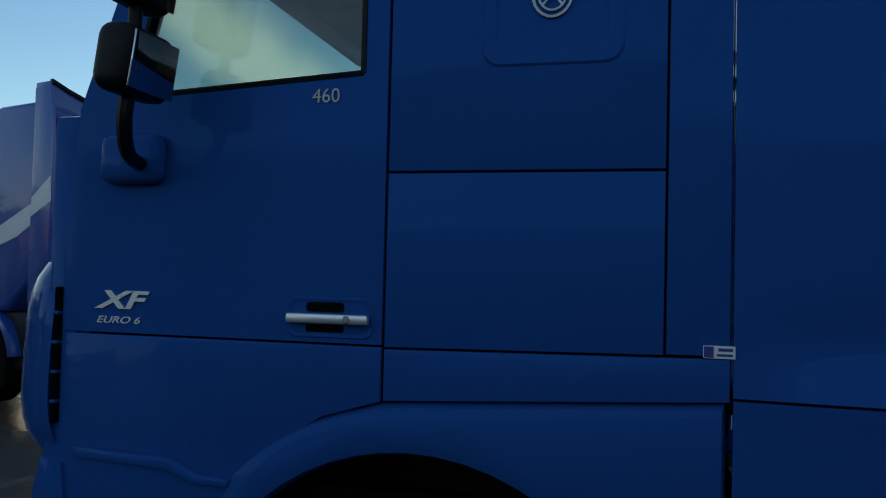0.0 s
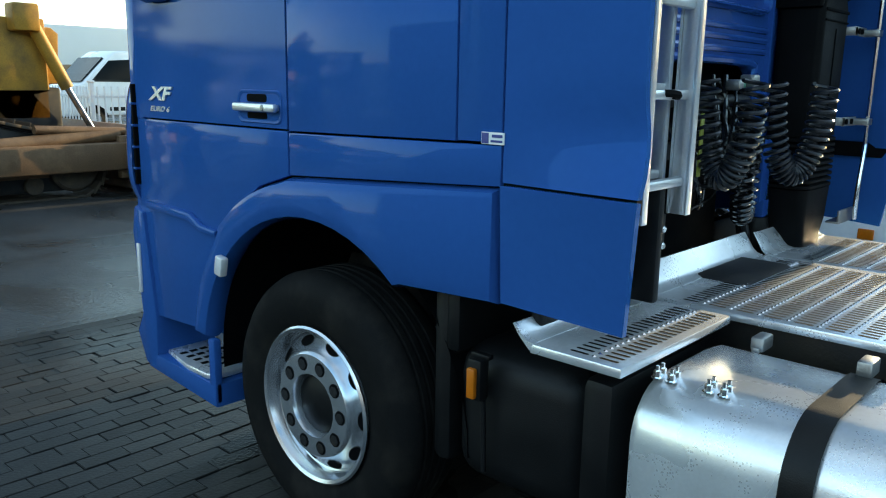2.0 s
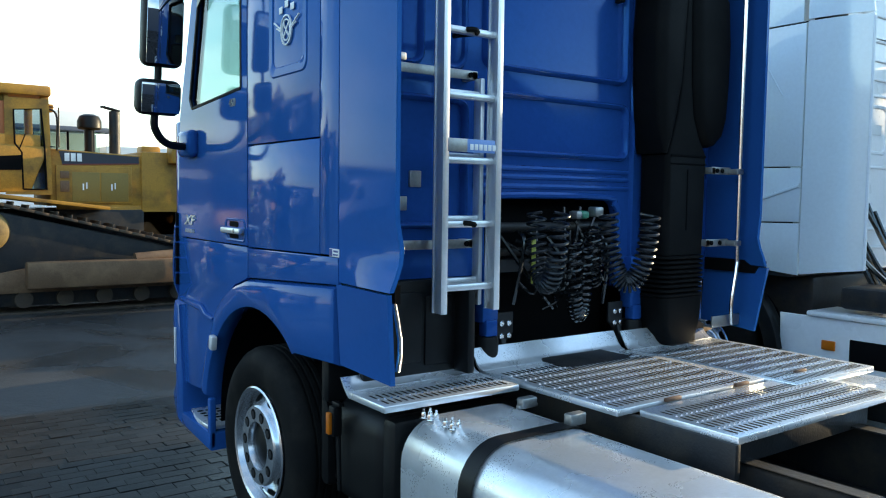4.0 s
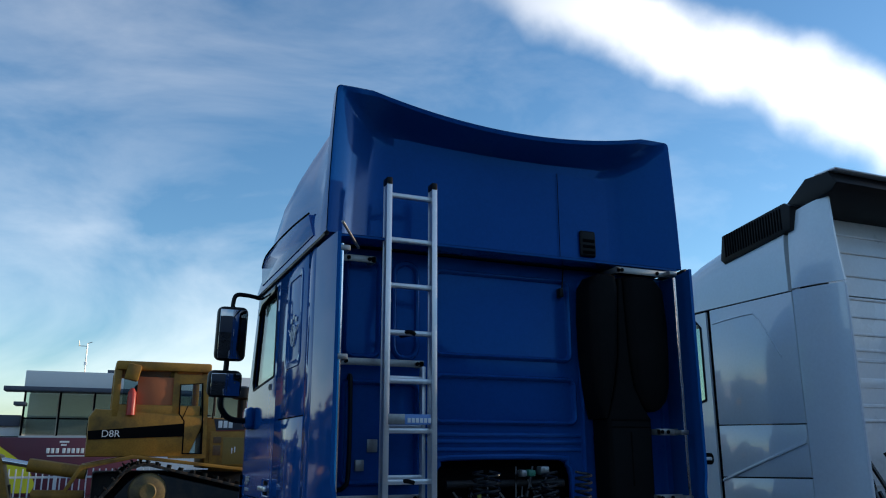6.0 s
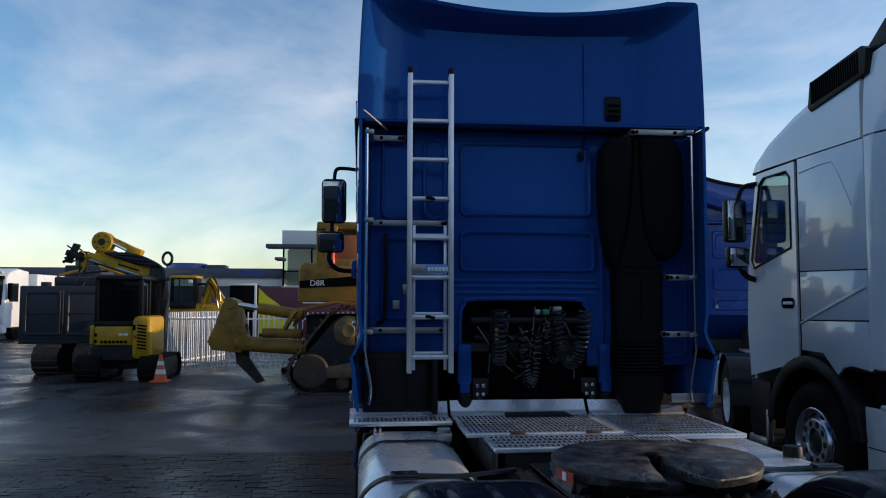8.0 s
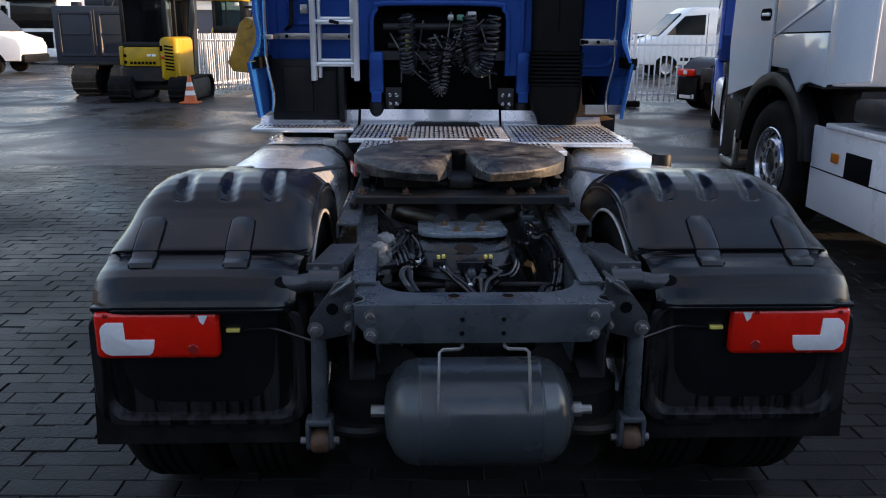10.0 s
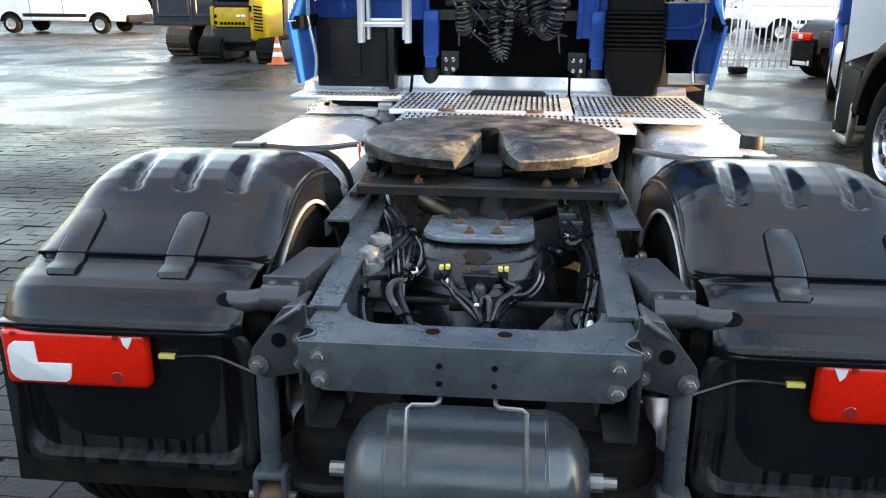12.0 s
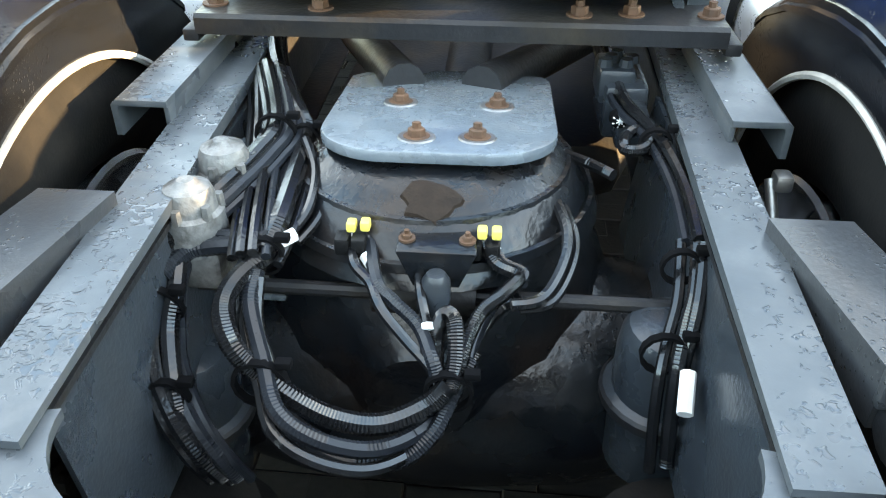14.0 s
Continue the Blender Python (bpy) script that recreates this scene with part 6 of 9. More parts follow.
for x in (-0.895, -0.615):
    st = M().box(x - 0.013, x + 0.013, 1.634, 1.686, 1.275, 3.325, 0.006)
    stile = part("stile", st, ALU_WHITE, ladder)
    pieces("stile_flange", M().box(x - 0.016, x + 0.016, 1.626, 1.634, 1.275, 3.325, 0.002).box(x - 0.016, x + 0.016, 1.686, 1.694, 1.275, 3.325, 0.002), ALU_WHITE, stile)
    part("end_cap", M().box(x - 0.018, x + 0.018, 1.622, 1.698, 3.30, 3.345, 0.008), PLASTIC, stile)
for k in range(8):
    z = 1.380 + k * 0.2665
    part("rung", M().box(-0.885, -0.625, 1.645, 1.675, z - 0.015, z + 0.015, 0.008), ALU_WHITE, ladder)
for x in (-0.862, -0.648):
    part("inner_stile", M().box(x - 0.011, x + 0.011, 1.70, 1.75, 1.29, 2.27, 0.005), ALU_WHITE, ladder)
for k in range(4):
    z = 1.40 + k * 0.2665
    part("inner_rung", M().box(-0.855, -0.655, 1.712, 1.738, z - 0.014, z + 0.014, 0.006), ALU_WHITE, ladder)
for z in (1.647, 2.446):
    part("strap", M().tube([(-0.755 + 0.03 * math.cos(a), 1.69 + 0.07 * math.sin(a), z + 0.004 * math.sin(2 * a)) for a in [2 * math.pi * k / 16 for k in range(17)]], 0.012, 6, smooth=False), RUBBER, ladder, "black rubber strap")
lb = part("ladder_label", M().box(-0.885, -0.64, 1.623, 1.627, 1.945, 2.0, 0.001), LABEL_MID, ladder, "pale blue printed label")
for k in range(6):
    part("label_mark", M().box(-0.775 + k * 0.024, -0.757 + k * 0.024, 1.6205, 1.6245, 1.955, 1.98, 0.001), LABEL_WHITE, lb)
part("label_field", M().box(-0.885, -0.79, 1.6205, 1.625, 1.945, 2.0, 0.001), ZINC, lb)

# ---- cables over the rear axle ----
seat_of["at"] = REAR
looms = [
    ([(-0.344, -0.537, 0.885), (-0.298, -0.696, 0.876), (-0.234, -0.849, 0.867), (-0.203, -0.915, 0.857), (-0.195, -1.033, 0.848), (-0.192, -1.134, 0.839), (-0.198, -1.183, 0.830)], 0.0135, HOSE, (0, 0, 0)),
    ([(-0.344, -0.537, 0.885), (-0.298, -0.696, 0.876), (-0.234, -0.849, 0.867), (-0.203, -0.915, 0.857), (-0.195, -1.033, 0.848), (-0.192, -1.134, 0.839), (-0.198, -1.183, 0.830)], 0.007, HOSE_GREY, (-0.017, 0.002, -0.008)),
    ([(-0.344, -0.537, 0.885), (-0.298, -0.696, 0.876), (-0.234, -0.849, 0.867), (-0.203, -0.915, 0.857), (-0.195, -1.033, 0.848), (-0.192, -1.134, 0.839), (-0.198, -1.183, 0.830)], 0.0065, HOSE, (0.017, -0.004, -0.012)),
    ([(-0.307, -0.723, 0.885), (-0.240, -0.928, 0.880), (-0.248, -1.009, 0.870), (-0.275, -1.093, 0.860), (-0.308, -1.150, 0.840), (-0.333, -1.175, 0.800), (-0.322, -1.239, 0.770), (-0.307, -1.284, 0.740), (-0.277, -1.323, 0.700), (-0.248, -1.340, 0.660), (-0.230, -1.335, 0.620)], 0.0105, HOSE, (0, 0, 0)),
    ([(-0.307, -0.723, 0.885), (-0.240, -0.928, 0.880), (-0.248, -1.009, 0.870), (-0.275, -1.093, 0.860), (-0.308, -1.150, 0.840), (-0.333, -1.175, 0.800), (-0.322, -1.239, 0.770), (-0.307, -1.284, 0.740), (-0.277, -1.323, 0.700), (-0.248, -1.340, 0.660), (-0.230, -1.335, 0.620)], 0.009, HOSE_GREY, (0.016, 0.006, -0.006)),
    ([(-0.307, -0.723, 0.885), (-0.240, -0.928, 0.880), (-0.248, -1.009, 0.870), (-0.275, -1.093, 0.860), (-0.308, -1.150, 0.840), (-0.333, -1.175, 0.800), (-0.322, -1.239, 0.770), (-0.307, -1.284, 0.740), (-0.277, -1.323, 0.700), (-0.248, -1.340, 0.660), (-0.230, -1.335, 0.620)], 0.008, HOSE, (-0.015, 0.002, -0.008)),
    ([(-0.307, -0.723, 0.885), (-0.240, -0.928, 0.880), (-0.248, -1.009, 0.870), (-0.275, -1.093, 0.860), (-0.308, -1.150, 0.840), (-0.333, -1.175, 0.800), (-0.322, -1.239, 0.770), (-0.307, -1.284, 0.740), (-0.277, -1.323, 0.700), (-0.248, -1.340, 0.660), (-0.230, -1.335, 0.620)], 0.007, HOSE_GREY, (0.028, 0.012, -0.014)),
    ([(-0.307, -0.723, 0.885), (-0.240, -0.928, 0.880), (-0.248, -1.009, 0.870), (-0.275, -1.093, 0.860), (-0.308, -1.150, 0.840), (-0.333, -1.175, 0.800), (-0.322, -1.239, 0.770), (-0.307, -1.284, 0.740), (-0.277, -1.323, 0.700), (-0.248, -1.340, 0.660), (-0.230, -1.335, 0.620)], 0.0075, HOSE, (0.004, 0.012, -0.02)),
    ([(-0.318, -1.195, 0.800), (-0.293, -1.158, 0.813), (-0.220, -1.159, 0.827), (-0.194, -1.167, 0.840)], 0.0115, HOSE_GREY, (0, 0, 0)),
    ([(-0.325, -1.194, 0.810), (-0.306, -1.139, 0.820), (-0.235, -1.147, 0.830), (-0.202, -1.149, 0.840)], 0.008, HOSE_GREY, (0, 0, 0)),
    ([(-0.325, -1.194, 0.810), (-0.306, -1.139, 0.820), (-0.235, -1.147, 0.830), (-0.202, -1.149, 0.840)], 0.0065, HOSE, (0, -0.012, -0.006)),
    ([(-0.200, -1.206, 0.820), (-0.200, -1.243, 0.800), (-0.171, -1.307, 0.770), (-0.147, -1.354, 0.750), (-0.104, -1.371, 0.730), (-0.051, -1.362, 0.710), (-0.008, -1.327, 0.700), (0.023, -1.277, 0.700), (0.040, -1.229, 0.720), (0.064, -1.171, 0.750), (0.087, -1.150, 0.770), (0.105, -1.158, 0.790)], 0.0095, HOSE_GREY, (0, 0, 0)),
    ([(-0.200, -1.206, 0.820), (-0.200, -1.243, 0.800), (-0.171, -1.307, 0.770), (-0.147, -1.354, 0.750), (-0.104, -1.371, 0.730), (-0.051, -1.362, 0.710), (-0.008, -1.327, 0.700), (0.023, -1.277, 0.700), (0.040, -1.229, 0.720), (0.064, -1.171, 0.750), (0.087, -1.150, 0.770), (0.105, -1.158, 0.790)], 0.008, HOSE, (-0.004, -0.012, -0.018)),
    ([(-0.209, -1.219, 0.810), (-0.209, -1.240, 0.780), (-0.187, -1.283, 0.750), (-0.165, -1.325, 0.720), (-0.127, -1.339, 0.690), (-0.068, -1.355, 0.680), (-0.020, -1.346, 0.680), (0.013, -1.323, 0.700), (0.030, -1.288, 0.720), (0.049, -1.255, 0.750)], 0.0095, HOSE_GREY, (0, 0, 0)),
    ([(-0.209, -1.219, 0.810), (-0.209, -1.240, 0.780), (-0.187, -1.283, 0.750), (-0.165, -1.325, 0.720), (-0.127, -1.339, 0.690), (-0.068, -1.355, 0.680), (-0.020, -1.346, 0.680), (0.013, -1.323, 0.700), (0.030, -1.288, 0.720), (0.049, -1.255, 0.750)], 0.008, HOSE, (0.004, 0.016, -0.004)),
    ([(-0.206, -1.214, 0.820), (-0.204, -1.247, 0.785), (-0.187, -1.277, 0.750)], 0.0065, HOSE, (0, 0, 0)),
    ([(-0.206, -1.214, 0.820), (-0.204, -1.247, 0.785), (-0.187, -1.277, 0.750)], 0.0065, HOSE, (-0.013, 0.002, -0.004)),
    ([(-0.206, -1.214, 0.820), (-0.204, -1.247, 0.785), (-0.187, -1.277, 0.750)], 0.006, HOSE, (0.012, 0, -0.002)),
    ([(-0.297, -0.764, 0.880), (-0.265, -0.884, 0.870), (-0.242, -0.987, 0.860), (-0.215, -1.141, 0.850), (-0.205, -1.197, 0.840)], 0.007, HOSE, (0, 0, 0)),
    ([(-0.297, -0.764, 0.880), (-0.265, -0.884, 0.870), (-0.242, -0.987, 0.860), (-0.215, -1.141, 0.850), (-0.205, -1.197, 0.840)], 0.007, HOSE, (-0.016, 0.004, -0.006)),
    ([(-0.297, -0.764, 0.880), (-0.265, -0.884, 0.870), (-0.242, -0.987, 0.860), (-0.215, -1.141, 0.850), (-0.205, -1.197, 0.840)], 0.006, HOSE_GREY, (0.014, 0.002, -0.006)),
    ([(-0.297, -0.764, 0.880), (-0.265, -0.884, 0.870), (-0.242, -0.987, 0.860), (-0.215, -1.141, 0.850), (-0.205, -1.197, 0.840)], 0.006, HOSE, (-0.03, 0.01, -0.016)),
    ([(-0.192, -0.963, 0.870), (-0.168, -1.022, 0.853), (-0.164, -1.094, 0.837), (-0.184, -1.134, 0.820)], 0.0065, HOSE, (0, 0, 0)),
    ([(-0.192, -0.963, 0.870), (-0.168, -1.022, 0.853), (-0.164, -1.094, 0.837), (-0.184, -1.134, 0.820)], 0.006, HOSE, (0.012, 0.01, -0.012)),
    ([(-0.104, -1.109, 0.820), (-0.096, -1.164, 0.810), (-0.073, -1.190, 0.800), (-0.055, -1.226, 0.790), (-0.024, -1.254, 0.770), (0.003, -1.272, 0.750), (0.013, -1.286, 0.735)], 0.0065, HOSE, (0, 0, 0)),
    ([(-0.086, -1.107, 0.820), (-0.066, -1.186, 0.800), (-0.044, -1.209, 0.790), (-0.013, -1.228, 0.770), (0.007, -1.273, 0.760), (0.014, -1.282, 0.735)], 0.0085, HOSE_GREY, (0, 0, 0)),
    ([(-0.018, -1.167, 0.800), (-0.011, -1.205, 0.790), (-0.003, -1.227, 0.770), (0.009, -1.278, 0.735)], 0.0065, HOSE, (0, 0, 0)),
    ([(0.058, -1.125, 0.820), (0.073, -1.153, 0.810), (0.100, -1.163, 0.800), (0.083, -1.187, 0.790), (0.059, -1.208, 0.780), (0.044, -1.242, 0.765), (0.036, -1.280, 0.750), (0.028, -1.296, 0.735)], 0.0085, HOSE, (0, 0, 0)),
    ([(0.058, -1.125, 0.820), (0.073, -1.153, 0.810), (0.100, -1.163, 0.800), (0.083, -1.187, 0.790), (0.059, -1.208, 0.780), (0.044, -1.242, 0.765), (0.036, -1.280, 0.750), (0.028, -1.296, 0.735)], 0.006, HOSE_GREY, (0.008, 0.014, -0.006)),
    ([(0.130, -0.930, 0.840), (0.143, -1.011, 0.830), (0.159, -1.090, 0.820), (0.152, -1.148, 0.810), (0.127, -1.204, 0.800), (0.091, -1.213, 0.795)], 0.0075, HOSE, (0, 0, 0)),
    ([(0.130, -0.930, 0.840), (0.143, -1.011, 0.830), (0.159, -1.090, 0.820), (0.152, -1.148, 0.810), (0.127, -1.204, 0.800), (0.091, -1.213, 0.795)], 0.006, HOSE, (0.011, 0.006, -0.01)),
    ([(0.130, -0.934, 0.840), (0.152, -0.915, 0.840), (0.194, -0.942, 0.840), (0.225, -0.976, 0.840)], 0.008, HOSE, (0, 0, 0)),
    ([(0.254, -0.435, 0.870), (0.254, -0.633, 0.867), (0.262, -0.781, 0.863), (0.288, -0.862, 0.860), (0.304, -0.926, 0.855), (0.315, -1.020, 0.845), (0.312, -1.127, 0.838)], 0.009, HOSE, (0, 0, 0)),
    ([(0.254, -0.435, 0.870), (0.254, -0.633, 0.867), (0.262, -0.781, 0.863), (0.288, -0.862, 0.860), (0.304, -0.926, 0.855), (0.315, -1.020, 0.845), (0.312, -1.127, 0.838)], 0.007, HOSE_GREY, (-0.014, 0.01, -0.01)),
    ([(0.312, -1.110, 0.838), (0.304, -1.172, 0.800), (0.292, -1.208, 0.770), (0.282, -1.241, 0.740), (0.281, -1.258, 0.680), (0.282, -1.278, 0.620)], 0.009, HOSE, (0, 0, 0)),
    ([(0.312, -1.110, 0.838), (0.304, -1.172, 0.800), (0.292, -1.208, 0.770), (0.282, -1.241, 0.740), (0.281, -1.258, 0.680), (0.282, -1.278, 0.620)], 0.007, HOSE, (-0.018, 0.0, -0.012)),
    ([(0.316, -1.131, 0.836), (0.306, -1.185, 0.800), (0.296, -1.218, 0.770), (0.288, -1.238, 0.720), (0.285, -1.236, 0.680)], 0.008, HOSE, (0, 0, 0)),
]
def ridged(pts, r, name="corrugated_sleeve", mt=HOSE):
    m = M().tube(pts, r, 8, steps=24)
    k = len(m.v) // 8
    ctr = [sum((Vector(m.v[i * 8 + j]) for j in range(8)), Vector()) / 8 for i in range(k)]
    for i in range(0, k, 2):
        for j in range(8):
            p = Vector(m.v[i * 8 + j])
            m.v[i * 8 + j] = tuple(ctr[i] + (p - ctr[i]) * 1.09)
    part(name, m, mt, truck)


for pts, r, mt, off in looms:
    line = [Vector(p) + Vector(off) for p in pts]
    if r >= 0.0075:
        ridged(line, r * 0.95, "cable", mt)
    else:
        part("cable", M().tube(line, r, 8), mt, truck)
for pts, r in (
    ([(-0.316, -1.131, 0.820), (-0.302, -1.199, 0.790), (-0.298, -1.248, 0.760), (-0.280, -1.302, 0.720), (-0.272, -1.317, 0.690)], 0.0105),
    ([(-0.197, -1.177, 0.820), (-0.218, -1.222, 0.820), (-0.224, -1.263, 0.810), (-0.206, -1.299, 0.790), (-0.180, -1.306, 0.760), (-0.134, -1.326, 0.740), (-0.090, -1.335, 0.725), (-0.042, -1.334, 0.720), (0.004, -1.308, 0.725), (0.025, -1.291, 0.740)], 0.0118),
    ([(0.013, -1.286, 0.735), (0.008, -1.237, 0.760), (0.017, -1.230, 0.790), (0.029, -1.241, 0.790), (0.032, -1.270, 0.760), (0.028, -1.296, 0.735)], 0.009),
    ([(0.291, -0.834, 0.850), (0.257, -0.864, 0.850), (0.245, -0.913, 0.850), (0.266, -0.917, 0.850), (0.288, -0.882, 0.850)], 0.008),
    ([(-0.234, -0.849, 0.867), (-0.203, -0.915, 0.857), (-0.195, -1.033, 0.848), (-0.192, -1.134, 0.839), (-0.198, -1.183, 0.830)], 0.0125),
):
    ridged(pts, r)
for p, r in (((-0.318, -1.222, 0.772), 0.03), ((-0.288, -1.305, 0.712), 0.026), ((-0.176, -1.312, 0.748), 0.032), ((0.026, -1.288, 0.728), 0.028), ((-0.238, -0.945, 0.868), 0.03), ((-0.200, -0.935, 0.858), 0.022), ((0.288, -1.15, 0.815), 0.024), ((-0.200, -1.175, 0.822), 0.026), ((0.268, -1.225, 0.745), 0.028), ((0.29, -0.90, 0.852), 0.024)):
    part("cable_tie", M().lathe([(r - 0.004, -0.005), (r, -0.005), (r, 0.005), (r - 0.004, 0.005), (r - 0.004, -0.005)], p, "y", 14).box(p[0] + r * 0.6, p[0] + r * 0.6 + 0.018, p[1] - 0.006, p[1] + 0.006, p[2] + r * 0.8, p[2] + r * 0.8 + 0.01, 0.002), SEAM, truck)
for a, b in (((-0.084, -1.146, 0.808), (-0.072, -1.162, 0.802)), ((0.060, -1.112, 0.812), (0.072, -1.124, 0.806)), ((0.288, -1.262, 0.752), (0.280, -1.305, 0.730)), ((-0.020, -1.150, 0.80), (-0.019, -1.162, 0.796)), ((-0.002, -1.229, 0.774), (-0.001, -1.236, 0.77)), ((-0.168, -1.148, 0.836), (-0.190, -1.168, 0.832))):
    part("white_tag", M().rod(a, b, 0.009, 8), LABEL_WHITE, truck, "white cable tag")
for x in (-0.114, -0.094, 0.045, 0.067):
    part("sensor_plug", M().box(x - 0.008, x + 0.010, -1.15, -1.125, 0.808, 0.832, 0.004), PLASTIC, truck)
va = M()
for x, y, z in ((-0.283, -1.035, 0.852), (-0.300, -1.125, 0.842)):
    va.lathe([(0.0, 0.050), (0.010, 0.050), (0.016, 0.044), (0.028, 0.040), (0.032, 0.030), (0.034, 0.012), (0.040, 0.008), (0.042, -0.004), (0.042, -0.04), (0.0, -0.04)], (x, y, z), "z", 18)
    for k in range(6):
        a = math.pi * k / 3 + 0.4
        va.lathe([(0.0, 0.018), (0.006, 0.018), (0.007, 0.0)], (x + 0.035 * math.cos(a), y + 0.035 * math.sin(a), z + 0.008), "z", 6)
    va.box(x - 0.04, x + 0.04, y - 0.035, y + 0.035, z - 0.09, z - 0.03, 0.012)
part("relay_valve", va, CAST, truck, "cast aluminium relay valve")
part("valve_plate", M().box(-0.33, -0.20, -1.08, -0.72, 0.68, 0.69, 0.003).box(-0.31, -0.19, -0.895, -0.88, 0.80, 0.83, 0.003), PLATE, truck)
vb = M().box(0.235, 0.305, -0.74, -0.58, 0.78, 0.87, 0.01).box(0.225, 0.285, -0.72, -0.63, 0.83, 0.89, 0.01).box(0.25, 0.30, -0.80, -0.73, 0.79, 0.85, 0.008)
for k in range(5):
    vb.lathe([(0.0, 0.012), (0.010, 0.012), (0.012, 0.0)], (0.235 + 0.011 * k, -0.70 + 0.02 * (k % 3), 0.89), "z", 8)
lv = part("levelling_valve", vb, CHAMBER, truck, "grey levelling valve")
part("valve_cap", M().lathe([(0.0, -0.016), (0.008, -0.016), (0.014, -0.011), (0.016, 0.0), (0.0, 0.0)], (0.253, -0.79, 0.842), "y", 14), SEAM, truck)
for k in range(7):
    g = 2 * math.pi * k / 7
    part("cap_rib", M().rod((0.253, -0.807, 0.842), (0.253 + 0.012 * math.cos(g), -0.803, 0.842 + 0.012 * math.sin(g)), 0.0014, 5), LABEL_WHITE, lv)
part("cross_tube", M().rod((-0.33, -1.13, 0.745), (0.33, -1.13, 0.74), 0.010, 10).rod((-0.08, -1.13, 0.745), (0.05, -1.13, 0.745), 0.028, 14), STEEL_DARK, truck)
part("mount_block", M().box(-0.06, 0.03, -1.13, -1.06, 0.75, 0.80, 0.012), AXLE, truck)
sb = part("sensor_bracket", M().prism([(-0.045, 0.832), (0.050, 0.832), (0.030, 0.785), (-0.025, 0.785)], "y", -1.172, -1.166, 0.002).box(-0.045, 0.050, -1.172, -1.12, 0.828, 0.834, 0.003), AXLE, truck, "small painted sensor bracket")
part("sensor_body", M().lathe([(0.0, -0.03), (0.014, -0.03), (0.017, -0.026), (0.017, 0.02), (0.011, 0.03), (0.0, 0.03)], (0.004, -1.186, 0.785), "z", 16), CHAMBER, sb)
sbb = M()
for x in (-0.034, 0.038):
    bolt(sbb, (x, -1.145, 0.834), "z", 0.006, 0.010, 1)
pieces("bracket_bolt", sbb, RUST, sb, per=2)
for r0, z0 in ((0.187, 0.842), (0.222, 0.800)):
    part("casting_ring", M().lathe([(r0 - 0.006, z0 - 0.006), (r0 - 0.002, z0 + 0.004), (r0 + 0.004, z0 + 0.003), (r0 + 0.008, z0 - 0.008)], (-0.02, -0.93, 0.0), "z", 40), AXLE, axle)
def casting_top(x, y):
    """Height of the domed casting's upper side."""
    r = math.hypot(x + 0.02, y + 0.93)
    for r0, z0, r1, z1 in ((0.0, 0.875, 0.15, 0.87), (0.15, 0.87, 0.20, 0.835), (0.20, 0.835, 0.235, 0.77)):
        if r <= r1:
            return z0 + (z1 - z0) * (r - r0) / (r1 - r0)
    return 0.77


blot = []
for grow, lift in ((1.0, -0.002), (0.93, 0.0035), (0.60, 0.0045), (0.25, 0.005)):
    loop = []
    for k in range(26):
        g = 2 * math.pi * k / 26
        x = -0.012 + grow * (0.036 + 0.006 * math.sin(3 * g + 1) + 0.004 * math.sin(7 * g)) * math.cos(g)
        y = -1.096 + grow * (0.024 + 0.004 * math.sin(4 * g)) * math.sin(g)
        loop.append(Vector((x, y, casting_top(x, y) + lift)))
    blot.append(loop)
part("rust_patch", M().loft(blot), RUST_DARK, axle, "rust-brown cover on the casting")
for s in (-1, 1):
    gp = M().loft([[Vector((s * x, y, z)) for x, z in ((0.318, 0.850), (0.324, 0.850), (0.296, 0.60), (0.290, 0.60))] for y in (-0.72, -1.46)])
    part("rail_lining", gp, CHAMBER, truck, "blue-grey inner web of the rail")
part("height_rod", M().rod((0.44, -0.95, 0.83), (0.455, -1.08, 0.66), 0.008).box(0.44, 0.465, -0.975, -0.945, 0.82, 0.845, 0.006), ZINC, truck)
lb2 = M()
for s in (-1, 1):
    for y, z in ((-1.42, 0.79), (-1.30, 0.72), (-1.42, 0.70), (-1.15, 0.79), (-0.7, 0.78)):
        lb2.lathe([(0.02, 0), (0.02, -s * 0.004), (0.012, -s * 0.005), (0.012, -s * 0.016), (0, -s * 0.016)], (s * (0.335 + (y + 1.52) * 0.033 + 0.026), y, z), "x", 8)
pieces("rail_bolt", lb2, STEEL_DARK, truck)
seat_of["at"] = NONE
part("underbody", M().box(-0.36, 0.36, -0.35, 1.4, 0.45, 0.62, 0.08).rod((-0.02, -0.5, 0.58), (-0.05, 1.5, 0.68), 0.06, 16), STEEL_DARK, truck)

# ---- pale silver tractor truck beside it ----
seat_of["at"] = pose(-0.018, -0.085, -0.005)
vt = thing("silver_truck", (4.0, 1.5, 0), "pale silver-blue tractor truck with white chassis skirts", "truck")
VX, VR = 2.75, 5.22


